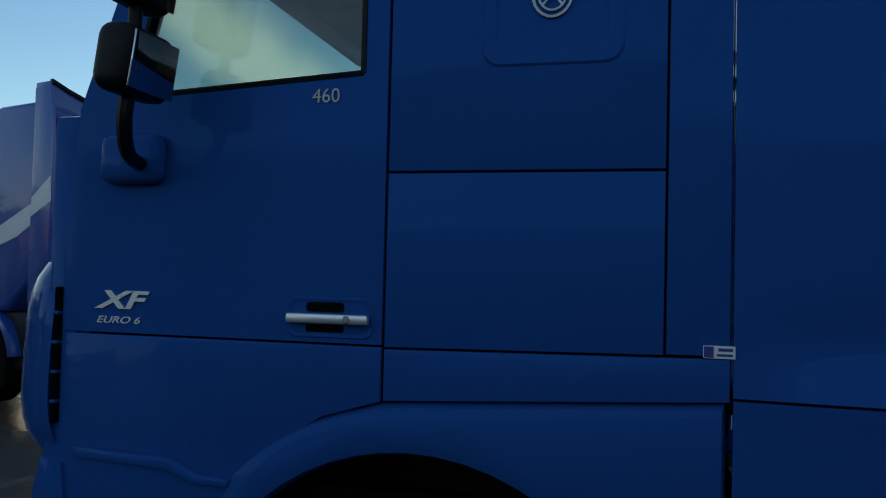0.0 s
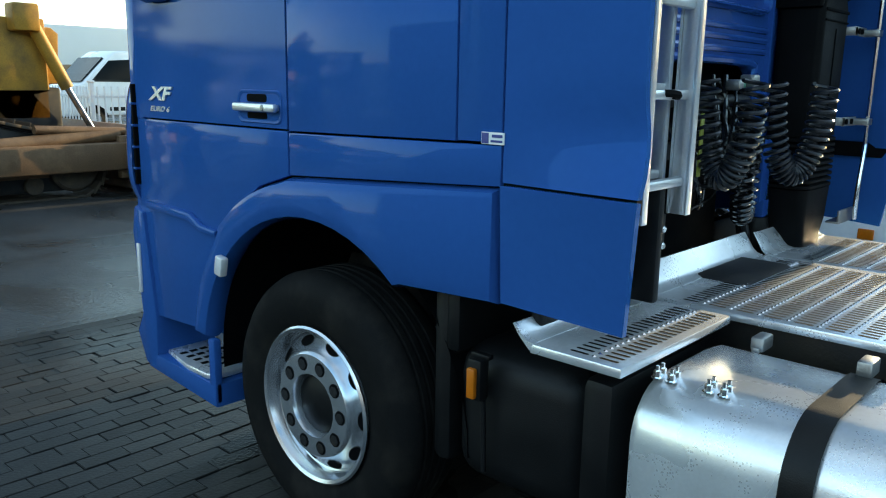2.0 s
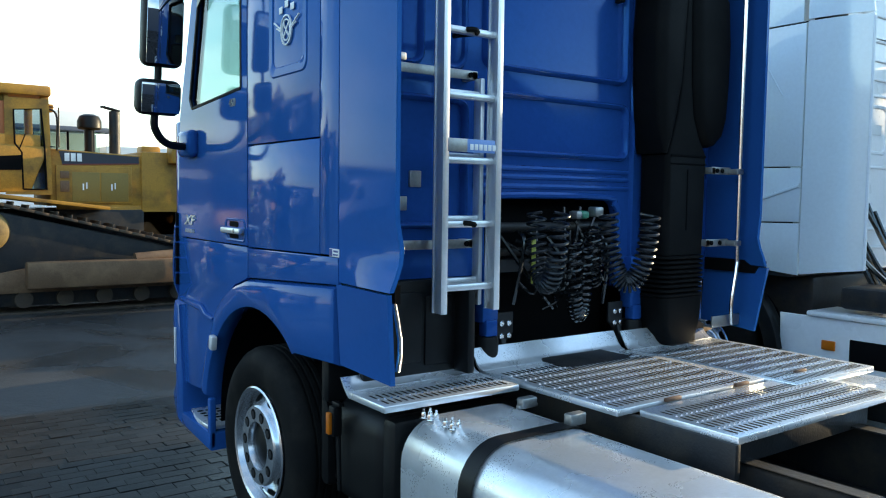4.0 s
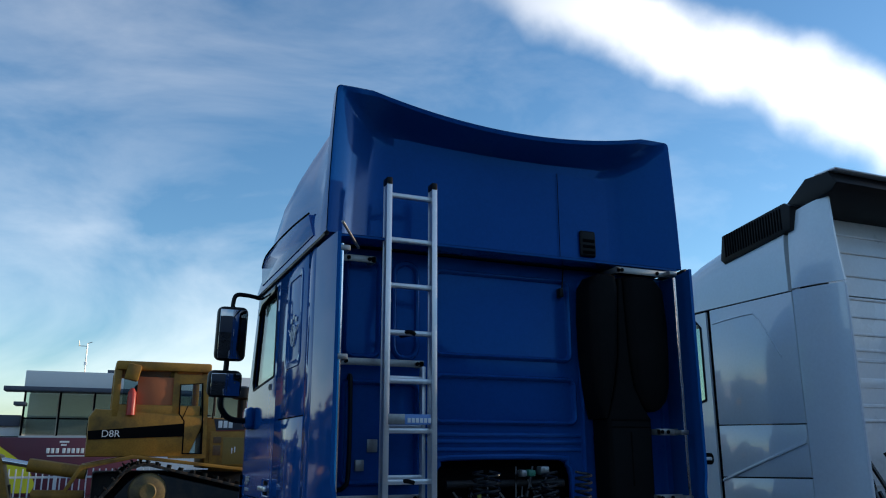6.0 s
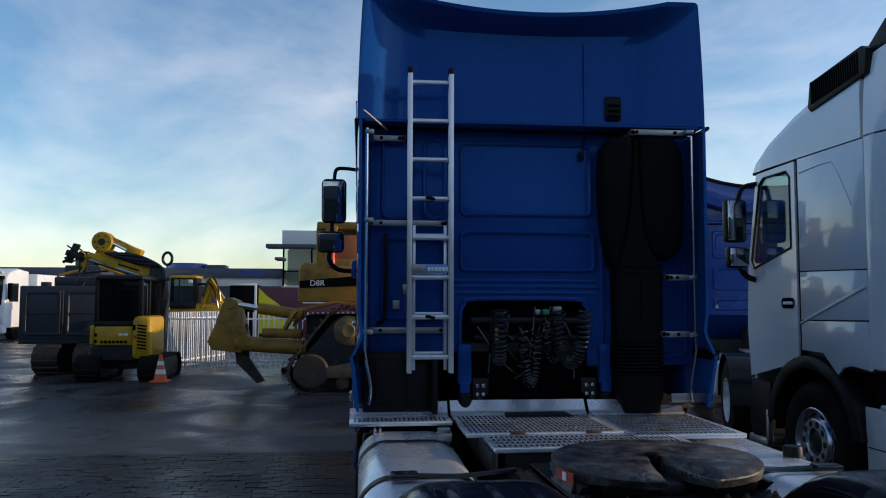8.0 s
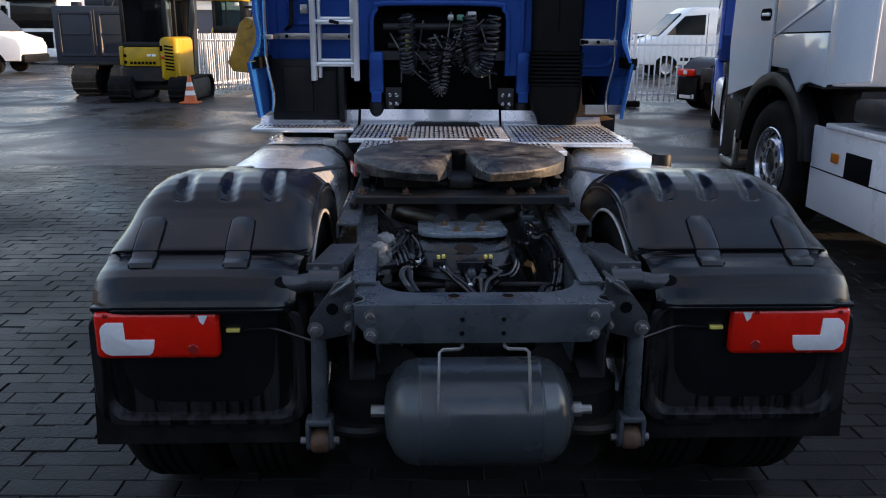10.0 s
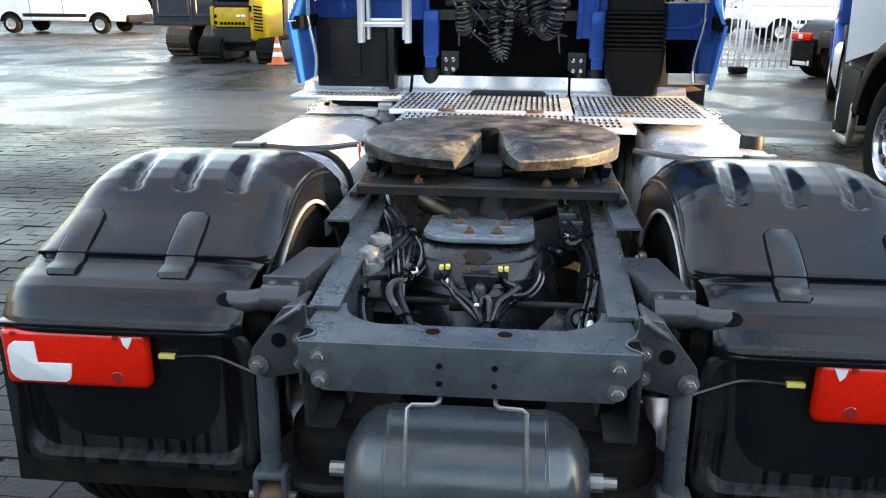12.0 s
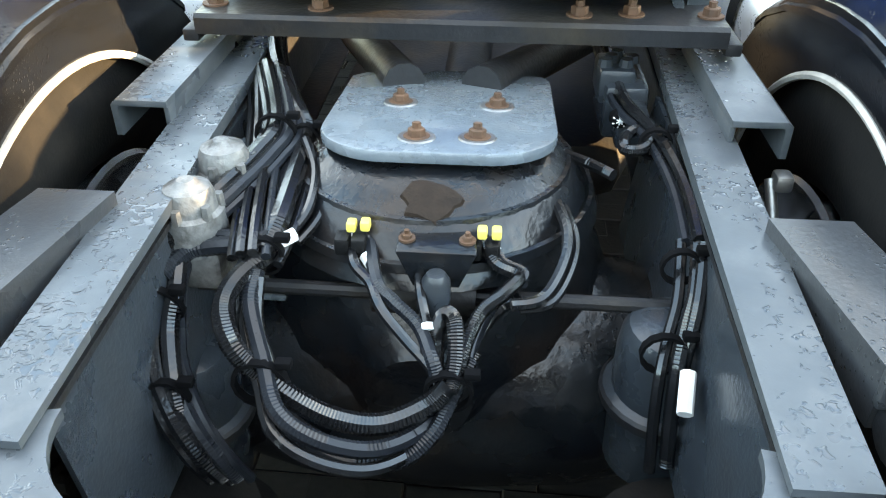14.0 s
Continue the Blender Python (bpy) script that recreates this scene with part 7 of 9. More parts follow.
def volvo_side(s, X):
    def p(name, pts, mt=SILVER, d=0.03, bev=0.008, lab="", out=0.0):
        return part(name, M().prism(pts, "x", X + s * d, X - s * out, bev), mt, vt, lab)
    win = [(3.36, 2.26), (4.05, 2.10), (4.10, 2.18), (3.92, 2.92), (3.84, 2.98), (3.42, 2.98), (3.36, 2.92)]
    door = part("door", holed([(3.28, 1.22), (4.17, 1.02), (4.22, 1.5), (4.18, 2.1), (3.98, 3.04), (3.28, 3.05)], win, "x", X + s * 0.03, X), SILVER, vt, "pale silver cab door with window")
    g = part("side_window", M().prism(win, "x", X + s * 0.018, X + s * 0.024), GLASS, door)
    g.visible_shadow = False
    part("window_seal", M().tube([(X, *q) for q in win + [win[0]]], 0.012, 6, smooth=False), PLASTIC, door)
    # near-black patch laid on the door as shade of the handle pocket
    part("pocket_shade", M().prism(rrect(3.33, 3.55, 1.70, 1.80, 0.04), "x", X + s * 0.01, X - s * 0.006, 0.003), SEAM, door)
    part("door_handle", M().box(X - s * 0.004, X - s * 0.022, 3.34, 3.50, 1.735, 1.765, 0.008), SILVER, door)
    part("door_gap", M().prism([(3.235, 1.1), (3.275, 1.1), (3.275, 3.05), (3.235, 3.05)], "x", X + s * 0.08, X + s * 0.018), SEAM, vt)
    p("upper_side_panel", [(2.275, 2.02), (3.23, 2.04), (3.23, 3.06), (2.275, 3.06)])
    part("pressed_line", M().tube([(X - s * 0.001, 2.44, 2.55), (X - s * 0.001, 2.66, 2.90), (X - s * 0.001, 2.78, 2.95), (X - s * 0.001, 3.2, 2.93)], 0.006, 6), SILVER, vt)
    p("middle_side_panel", [(2.275, 1.615), (3.23, 1.60), (3.23, 2.032), (2.275, 2.012)])
    p("lower_side_panel", [(2.275, 1.22), (2.50, 1.24), (2.62, 1.22), (2.70, 1.15), (2.9, 1.32), (3.23, 1.33), (3.23, 1.592), (2.275, 1.605)])
    p("side_crease", [(2.28, 1.90), (3.23, 1.58), (3.23, 1.56), (2.28, 1.87)], out=0.012, bev=0.006)
    part("side_deflector", M().grid(lambda u, v: (X + s * (0.10 * u * u), 2.262 - 0.42 * u, 1.235 + 1.83 * v + 0.05 * u * (1 - v)), 8, 14, (s * 0.02, 0, 0)), SILVER, vt, "silver side deflector")
    part("deflector_edge", M().tube([(X + s * 0.105, 1.84, 1.29 + 0.22 * k) for k in range(9)], 0.012, 6, smooth=False), WHITE, vt)
    part("upper_deflector", M().grid(lambda u, v: (X + s * (0.10 * u * u + 0.05 * v * v), 2.262 - 0.42 * u + 0.10 * v * u, 3.08 + (0.62 + 0.1 * u) * v), 8, 10, (s * 0.02, 0, 0)), SILVER, vt)
    arch = arc(3.12, 0.55, 0.66, 15, 165, 16)
    part("arch_trim", M().prism(arc(3.12, 0.55, 0.74, 8, 172, 18) + arc(3.12, 0.55, 0.62, 172, 8, 18), "x", X + s * 0.12, X - s * 0.02, 0.02), PLASTIC, vt)
    part("wheel_well", M().grid(lambda u, v: (X + s * (0.02 + 0.7 * v), 3.12 + 0.64 * math.cos(math.pi * u), 0.55 + 0.64 * math.sin(math.pi * u)), 20, 1), SEAM, vt)
    p("front_lower_panel", [(3.80, 0.98), (4.17, 1.0), (4.22, 0.60), (4.16, 0.42), (3.90, 0.50), (3.84, 0.6)], PLASTIC)
    part("entry_step", M().box(X - s * 0.01, X + s * 0.30, 3.86, 4.24, 0.36, 0.44, 0.02).box(X - s * 0.01, X + s * 0.05, 3.84, 3.90, 0.4, 0.72, 0.02), ZINC, vt, "grey metal entry step")
    wheel(vt, X + s * 0.03, 3.12, 0.53, -s, 0.53, 0.32, 0.29)
    # roof
    mir = part("mirror", M().box(X - s * 0.30, X - s * 0.08, 4.02, 4.14, 2.36, 2.80, 0.04, 3).box(X - s * 0.28, X - s * 0.06, 4.02, 4.14, 2.10, 2.32, 0.04, 3), PLASTIC, vt, "black double mirror")
    part("mirror_glass", M().box(X - s * 0.285, X - s * 0.095, 4.012, 4.022, 2.38, 2.78, 0.003).box(X - s * 0.265, X - s * 0.075, 4.012, 4.022, 2.12, 2.30, 0.003), MIRROR_GLASS, mir)
    pieces("mirror_arm", M().tube([(X - s * 0.15, 4.08, 2.80), (X - s * 0.10, 4.05, 2.92), (X + s * 0.02, 3.98, 2.95)], 0.025, 8).tube([(X - s * 0.15, 4.08, 2.12), (X - s * 0.08, 4.06, 2.02), (X + s * 0.02, 4.05, 1.98)], 0.03, 8), PLASTIC, mir)


volvo_side(1, VX)
volvo_side(-1, VR)
vc = (VX + VR) / 2
vloops = []
for y, w, zt, n in ((4.20, 1.16, 3.18, 2.8), (4.07, 1.20, 3.33, 3.2), (3.82, 1.228, 3.48, 3.8), (3.4, 1.234, 3.63, 4.6), (3.0, 1.234, 3.72, 5.4), (2.6, 1.234, 3.74, 6.0), (2.30, 1.234, 3.77, 6.5)):
    lp = []
    for k in range(33):
        a = math.pi * k / 32
        c, q = math.cos(a), math.sin(a)
        lp.append(Vector((vc + w * math.copysign(abs(c) ** (2 / n), c), y, 3.07 + (zt - 3.07) * abs(q) ** (2 / n))))
    vloops.append(lp)
part("roof", M().loft(vloops), SILVER, vt, "pale silver high roof")
part("roof_base", M().box(VX + 0.03, VR - 0.03, 2.27, 4.1, 3.05, 3.075), SEAM, vt)
for s, X in ((1, VX), (-1, VR)):
    vg = part("roof_side_vent", M().prism([(2.20, 3.56), (2.98, 3.44), (3.02, 3.48), (2.98, 3.70), (2.25, 3.80), (2.18, 3.76)], "x", X + s * 0.12, X - s * 0.012, 0.02), PLASTIC, vt, "black slatted roof vent")
    sl = M()
    for k in range(22):
        sl.box(X - s * 0.01, X - s * 0.02, 2.28 + k * 0.031, 2.29 + k * 0.031, 3.58 - 0.004 * k, 3.76 - 0.003 * k, 0.002)
    pieces("vent_slat", sl, SEAM, vg)
part("rear_spoiler", M().prism([(1.86, 3.80), (1.80, 3.86), (1.88, 3.97), (2.10, 3.98), (2.35, 3.80), (2.32, 3.72)], "x", VX + 0.10, VR - 0.10, 0.02), PLASTIC, vt, "black roof spoiler with pale edge")
part("spoiler_edge", M().box(VX + 0.12, VR - 0.12, 1.81, 2.02, 3.975, 3.99, 0.006), WHITE, vt)
rear = M().box(VX + 0.08, VR - 0.08, 2.27, 2.33, 1.22, 3.78, 0.02)
rw = part("cab_rear_wall", rear, WHITE, vt, "white pressed cab rear wall")
for z in (1.40, 1.55, 2.05, 2.62, 2.75, 2.9, 3.05, 3.25, 3.45, 3.6):
    part("wall_rib", M().box(VX + 0.45, VR - 0.45, 2.255, 2.275, z - 0.012, z + 0.012, 0.006), WHITE, rw)
for x in (VX + 0.9, vc + 0.45):
    lp = [[(q[0], 2.27 - h, q[1]) for q in rrect(x - 0.36 + d, x + 0.36 - d, 2.15 + d, 2.55 - d, 0.06)] for d, h in ((0, 0), (0.008, 0.012), (0.025, 0.012), (0.033, 0))]
    part("pressed_frame", M().loft(lp, cap=False), WHITE, rw)
part("raised_mark", M().box(VX + 0.64, VX + 1.16, 2.262, 2.272, 2.31, 2.39, 0.004), WHITE, rw)
for s, X in ((1, VX), (-1, VR)):
    co2 = M()
    for k in range(42):
        z = 1.45 + k * 0.05
        co2.box(X + s * 0.12, X + s * 0.21, 2.08, 2.26, z, z + 0.034, 0.008)
    pieces("seal_fold", co2, PLASTIC, vt, "black corrugated seal")
    part("seal_backing", M().box(X + s * 0.10, X + s * 0.20, 2.20, 2.28, 1.40, 3.75, 0.01), SEAM, vt)
part("front_panel", M().grid(lambda u, v: (VX + 0.02 + (VR - VX - 0.04) * u, 4.15 + 0.14 * (1 - abs(2 * u - 1) ** 4) - 0.03 * v, 0.4 + 1.75 * v), 16, 8, (0, -0.05, 0)), SILVER, vt)
w2 = part("windscreen", M().grid(lambda u, v: (VX + 0.05 + (VR - VX - 0.1) * u, 4.13 + 0.14 * (1 - abs(2 * u - 1) ** 3) - 0.16 * v, 2.15 + 0.9 * v), 16, 5, (0, -0.006, 0)), GLASS, vt)
w2.visible_shadow = False
part("cab_floor", M().box(VX + 0.06, VR - 0.06, 2.35, 4.1, 1.2, 1.35).box(VX + 0.06, VR - 0.06, 3.7, 4.1, 1.35, 2.1, 0.05), INTERIOR, vt)
part("steering_wheel", M().tube([(VX + 0.55 + 0.22 * math.cos(a), 3.65 + 0.08 * math.sin(a), 2.2 + 0.2 * math.sin(a)) for a in [2 * math.pi * k / 20 for k in range(21)]], 0.018, 8, smooth=False), PLASTIC, vt)
part("seat", M().box(VX + 0.3, VX + 0.8, 2.8, 2.95, 1.8, 2.5, 0.06).box(VX + 0.3, VX + 0.8, 2.85, 3.3, 1.65, 1.85, 0.06), INTERIOR, vt)
part("undercab", M().box(VX + 0.3, VR - 0.3, 2.3, 4.0, 0.55, 1.2, 0.05), STEEL_DARK, vt)
pieces("frame_rail", M().box(3.55, 3.65, -3.2, 4.0, 0.62, 0.9, 0.01).box(4.32, 4.42, -3.2, 4.0, 0.62, 0.9, 0.01), STEEL_DARK, vt)
for s, X in ((1, VX), (-1, VR)):
    sk = part("chassis_skirt", M().prism([(2.42, 0.93), (2.40, 0.30), (-1.3, 0.30), (-1.3, 0.93)], "x", X + s * 0.04, X + s * 0.08, 0.015), WHITE, vt, "white chassis skirt")
    part("skirt_ledge", M().box(X + s * 0.02, X + s * 0.45, -1.3, 2.2, 0.93, 0.97, 0.012), WHITE, sk)
    pieces("skirt_seam", M().box(X + s * 0.035, X + s * 0.042, 0.55, 0.558, 0.31, 0.92).box(X + s * 0.035, X + s * 0.042, -1.2, 2.38, 0.615, 0.623), SEAM, sk)
    part("skirt_marker", M().box(X + s * 0.025, X + s * 0.042, 1.98, 2.08, 0.70, 0.77, 0.006), ORANGE, sk, "orange side marker")
    part("skirt_opening", M().box(X + s * 0.03, X + s * 0.043, 1.55, 1.88, 0.62, 0.80, 0.006), SEAM, sk)
    part("service_box", M().box(X + s * 0.1, X + s * 0.5, 1.2, 2.0, 1.0, 1.16, 0.03), STEEL_DARK, vt)
part("walkway", M().box(3.4, 4.6, 0.6, 2.1, 0.96, 0.99, 0.008), ALU, vt)
hv = M()
random.seed(11)
for k in range(10):
    x = random.uniform(3.2, 4.2)
    hv.tube([(x, 2.2, random.uniform(1.5, 1.8)), (x + random.uniform(-0.15, 0.15), 2.0, random.uniform(1.1, 1.4)), (x + random.uniform(-0.2, 0.2), 1.7, 1.0)], 0.018, 6)
pieces("air_line", hv, HOSE, vt)
for s, X in ((1, VX + 0.06), (-1, VR - 0.06)):
    wheel(vt, X, -2.3, 0.5, -s, 0.5, 0.3, 0.288, deep=True)
    part("mudguard", M().grid(lambda u, v: (X - s * 0.0 + s * 0.62 * u, -2.3 + 0.62 * math.cos(math.pi * v), 0.5 + 0.62 * math.sin(math.pi * v)), 4, 18, (0, 0, -0.012)), FENDER, vt)
part("fifth_wheel", M().lathe([(0, 1.12), (0.44, 1.12), (0.45, 1.09), (0.45, 1.06), (0, 1.06)], (vc, -1.9, 0), "z", 28).box(vc - 0.45, vc + 0.45, -2.2, -1.6, 0.9, 1.06, 0.02), GREASE, vt)
part("rear_beam", M().box(3.5, 4.47, -3.25, -3.15, 0.62, 0.9, 0.01), STEEL_DARK, vt)

seat_of["at"] = NONE

# ---- crawler dozer ----
dz = thing("bulldozer", (-0.4, 13.1, 0), "weathered yellow crawler dozer with rusty blade and rear ripper", "bulldozer")


def track_line(cx, pts):
    """Points at even steps along a closed line."""
    out = []
    k = len(pts)
    for i in range(k):
        a, b = Vector((*pts[i], 0)), Vector((*pts[(i + 1) % k], 0))
        n = max(1, round((b - a).length / 0.20))
        for j in range(n):
            p = a + (b - a) * j / n
            d = (b - a).normalized()
            out.append((p.x, p.y, math.degrees(math.atan2(d.y, d.x))))
    return out


YELLOW_MUD = mat("muddy_yellow_paint", (0.22, 0.14, 0.045), 0.6, 0.0, 0.3, 5, 50, 0.4, 40, stain=(0.07, 0.045, 0.03), stain_scale=4, stain_amt=0.8)
OVAL = arc(1.75, 0.42, 0.42, -90, 60, 7) + arc(-1.50, 1.12, 0.50, 70, 150, 5) + arc(-2.15, 0.42, 0.42, 150, 270, 6)
for y0, y1 in ((11.75, 12.35), (14.0, 14.6)):
    core = part("track_frame", M().prism([(x * 0.93 - 0.02, 0.10 + z * 0.86) for x, z in OVAL], "y", y0 + 0.1, y1 - 0.1, 0.02), STEEL_DARK, dz)
    for x, z, a in track_line(0, OVAL):
        m = M(pose(x, 0, z, 0, -a, 0))
        m.box(-0.098, 0.098, y0, y1, -0.025, 0.02, 0.006).box(-0.012, 0.012, y0, y1, -0.08, -0.02, 0.004)
        part("track_shoe", m, TRACK, core)
    part("sprocket", M().lathe([(0, -0.04), (0.12, -0.05), (0.14, -0.02), (0.24, 0.0), (0.28, 0.02), (0.30, 0.08), (0.0, 0.08)], (-1.45, y0 + 0.02, 1.20), "y", 22), YELLOW_MUD, core, "muddy yellow sprocket")
    for x in (1.75, -2.15):
        part("idler_wheel", M().lathe([(0, -0.01), (0.30, -0.01), (0.34, 0.02), (0.34, 0.1), (0, 0.1)], (x, y0 + 0.02, 0.42), "y", 22), TRACK, core)
    for k in range(6):
        part("roller", M().lathe([(0, 0), (0.12, 0), (0.13, 0.05), (0.1, 0.1), (0, 0.1)], (-1.55 + k * 0.55, y0 + 0.03, 0.20), "y", 14), TRACK, core)
    part("roller_guard", M().prism([(-1.9, 0.30), (1.4, 0.30), (1.4, 0.62), (-0.4, 0.75), (-1.9, 0.5)], "y", y0 + 0.02, y0 + 0.07, 0.01), BROWN_STEEL, core)
hood = part("hood", M().prism([(-0.52, 1.55), (1.9, 1.55), (1.95, 2.25), (1.85, 2.33), (-0.52, 2.43)], "y", 12.45, 13.95, 0.03), DOZER, dz, "yellow engine hood")
NAVY = mat("dark_stripe_paint", (0.02, 0.022, 0.035), 0.4)
MESH = mat("perforated_yellow_steel", (0.24, 0.15, 0.03), 0.6, 0.0, 0.3, 60, 160, 0.6, 300)
part("hood_stripe", M().prism([(-0.34, 2.20), (0.80, 2.245), (0.80, 2.35), (-0.39, 2.40)], "y", 12.438, 12.452), NAVY, hood, "dark stripe")
part("hood_line", M().prism([(-0.34, 2.185), (0.80, 2.23), (0.80, 2.245), (-0.34, 2.20)], "y", 12.438, 12.452), mat("dull_red_paint", (0.22, 0.03, 0.02), 0.5), hood)
for k in range(3):
    part("hood_mark", M().box(-0.31 + k * 0.09, -0.24 + k * 0.09, 12.432, 12.444, 2.245, 2.37, 0.003), LABEL_WHITE, hood)
ep = part("engine_panel", M().box(-0.44, 0.69, 12.425, 12.46, 1.59, 2.18, 0.012), DOZER, hood)
for x0, x1 in ((-0.21, 0.195), (0.215, 0.63)):
    part("grille", M().box(x0, x1, 12.418, 12.43, 1.62, 2.08, 0.006), MESH, ep)
    part("grille_plate", M().box(x0 + 0.15, x0 + 0.17, 12.410, 12.42, 1.80, 1.90).box(x0 + 0.20, x0 + 0.22, 12.410, 12.42, 1.82, 1.92), LABEL_WHITE, ep)
part("service_box", M().box(-0.38, -0.25, 12.412, 12.43, 1.77, 1.94, 0.006).box(-0.38, -0.25, 12.412, 12.43, 1.98, 2.09, 0.006), BROWN_STEEL, ep)
lowb = part("side_box", M().box(-0.43, 0.85, 12.43, 12.50, 1.08, 1.56, 0.01), DOZER, hood)
part("side_panel", M().prism([(-0.01, 1.54), (0.75, 1.52), (0.75, 1.19), (-0.01, 1.28)], "y", 12.418, 12.435, 0.006), DOZER, lowb)
part("radiator_guard", M().box(0.83, 1.75, 12.40, 13.98, 1.05, 2.44, 0.03), DOZER, hood)
part("belly", M().box(-2.3, 1.9, 12.4, 14.0, 0.55, 1.5, 0.04), STEEL_DARK, dz)
part("rear_tank", M().prism([(-2.45, 1.75), (-0.8, 1.75), (-0.53, 2.45), (-2.36, 2.54), (-2.45, 2.4)], "y", 12.35, 14.05, 0.04), DOZER, dz, "yellow rear fuel tank")
part("side_stripe", M().prism([(-2.42, 2.03), (-0.92, 2.09), (-0.92, 2.31), (-2.44, 2.17)], "y", 12.338, 12.352), SEAM, dz)
part("model_mark", letters("D8R", 0.16, Matrix.Translation((-2.08, 12.336, 2.075)) @ pose(0, 0, 0, 90, 0, 0), 0.003), LABEL_WHITE, dz)
part("tank_stripe", M().box(-2.462, -2.447, 12.5, 13.9, 2.1, 2.3), SEAM, dz)
for y0, y1, z in ((11.80, 12.4, 1.78), (13.98, 14.6, 1.78)):
    part("track_guard", M().prism([(-2.7, 1.25), (-2.5, 1.62), (-1.7, 1.78), (0.2, 1.55), (0.2, 1.50), (-1.7, 1.72), (-2.45, 1.56), (-2.66, 1.2)], "y", y0, y1, 0.01), DOZER, dz)
cabm = M()
for x, y in ((-2.05, 12.40), (-0.58, 12.45), (-2.05, 13.95), (-0.58, 13.95), (-1.13, 12.45)):
    cabm.box(x - 0.06, x + 0.06, y - 0.05, y + 0.05, 2.4, 3.25, 0.015)
cabm.box(-2.1, -0.50, 12.3, 14.05, 3.2, 3.36, 0.04).box(-2.1, -0.65, 12.36, 14.0, 2.38, 2.62, 0.02)
cab2 = part("operator_cab", cabm, DOZER, dz, "yellow operator cab")
DOOR = [(-0.90, 1.80), (-0.58, 1.80), (-0.60, 2.43), (-0.64, 3.01), (-1.01, 2.98), (-1.0, 2.48), (-0.91, 2.35)]
part("cab_door", holed([(-1.13, 1.72), (-0.50, 1.72), (-0.53, 3.16), (-1.13, 3.16)], DOOR, "y", 12.36, 12.40), DOZER, cab2)
part("door_pane", M().prism(DOOR, "y", 12.375, 12.385), GLASS, cab2)
part("door_seal", M().tube([(x, 12.355, z) for x, z in DOOR + DOOR[:1]], 0.014, 6, smooth=False), SEAM, cab2)
part("wiper", M().rod((-0.95, 12.35, 2.38), (-0.86, 12.35, 2.62), 0.008, 6), SEAM, cab2)
part("grab_handle", M().tube([(-0.53, 12.34, 2.45), (-0.40, 12.34, 2.45), (-0.40, 12.34, 3.05), (-0.53, 12.34, 3.05)], 0.012, 6, smooth=False), PLASTIC, cab2)
part("side_pane", M().box(-1.95, -1.13, 12.40, 12.41, 2.62, 3.2), GLASS, cab2)
part("window_blind", M().box(-1.72, -1.12, 12.385, 12.398, 2.56, 3.10, 0.005), mat("faded_orange_blind", (0.50, 0.14, 0.05), 0.7), cab2, "faded orange blind")
part("rear_pane", M().box(-2.08, -2.07, 12.5, 13.85, 2.64, 3.18), GLASS_DARK, cab2)
part("seat_back", M().box(-1.75, -1.5, 12.9, 13.5, 2.4, 3.02, 0.08), INTERIOR, cab2)
part("fire_bottle", M().lathe([(0, 0.0), (0.07, 0.0), (0.07, 0.38), (0.03, 0.45), (0.0, 0.46)], (-1.80, 12.33, 2.44), "z", 14), mat("red_bottle_paint", (0.55, 0.05, 0.03), 0.4), dz, "red bottle clamped to the cab side")
pieces("cab_lamp", M().box(-1.93, -1.70, 12.22, 12.36, 3.02, 3.30, 0.03, rot=(0, 12, 0)).box(-0.6, -0.42, 12.6, 12.75, 3.0, 3.12, 0.02), DOZER, dz)
part("air_cleaner", M().lathe([(0, 0.0), (0.08, 0.0), (0.08, 0.36), (0.165, 0.37), (0.185, 0.39), (0.185, 0.50), (0.15, 0.58), (0.08, 0.61), (0, 0.61)], (0.165, 12.95, 2.42), "z", 24), PLASTIC, dz, "black air cleaner bowl")
part("exhaust_stack", M().lathe([(0, 0), (0.09, 0), (0.09, 0.70), (0.075, 0.71), (0.0, 0.71)], (0.555, 12.95, 2.40), "z", 16), STEEL_DARK, dz)
part("rain_flap", M().box(0.34, 0.64, 12.87, 13.03, 3.13, 3.16, 0.01, rot=(0, 12, 0)), STEEL_DARK, dz)
part("hand_rail", M().tube([(-0.60, 12.42, 2.4), (-0.60, 12.42, 2.95), (-0.42, 12.42, 2.95), (-0.42, 12.42, 2.4)], 0.015, 6), PLASTIC, dz)
bd = M().grid(lambda u, v: (2.62 + 0.22 * (2 * v - 1) ** 2 - 0.12 + (0.25 * abs(2 * u - 1) ** 6), 11.25 + 3.9 * u, 0.05 + 0.92 * v), 20, 12, (-0.08, 0, 0))
blade = part("blade", bd, BROWN_STEEL, dz, "rusty worn steel blade")
part("cutting_edge", M().box(2.55, 2.85, 11.22, 15.18, 0.0, 0.20, 0.02, rot=(0, 20, 0)), TRACK, blade)
for k in range(4):
    part("blade_rib", M().box(2.28, 2.50, 11.5 + k * 1.15, 11.62 + k * 1.15, 0.25, 0.85, 0.02), BROWN_STEEL, blade)
part("blade_end", M().prism([(2.35, 0.1), (2.85, 0.1), (2.9, 0.6), (2.78, 1.02), (2.4, 0.9)], "y", 11.20, 11.26, 0.01), BROWN_STEEL, blade)
for y in (11.55, 14.75):
    part("push_arm", M().box(-1.0, 2.4, y - 0.13, y + 0.13, 0.38, 0.76, 0.03), BROWN_STEEL, dz)
    part("tilt_brace", M().rod((0.5, y + 0.05, 0.75), (2.35, y + 0.15, 0.86), 0.10, 14).rod((1.2, y + 0.1, 0.96), (2.45, y + 0.15, 0.90), 0.06, 12), BROWN_STEEL, dz)
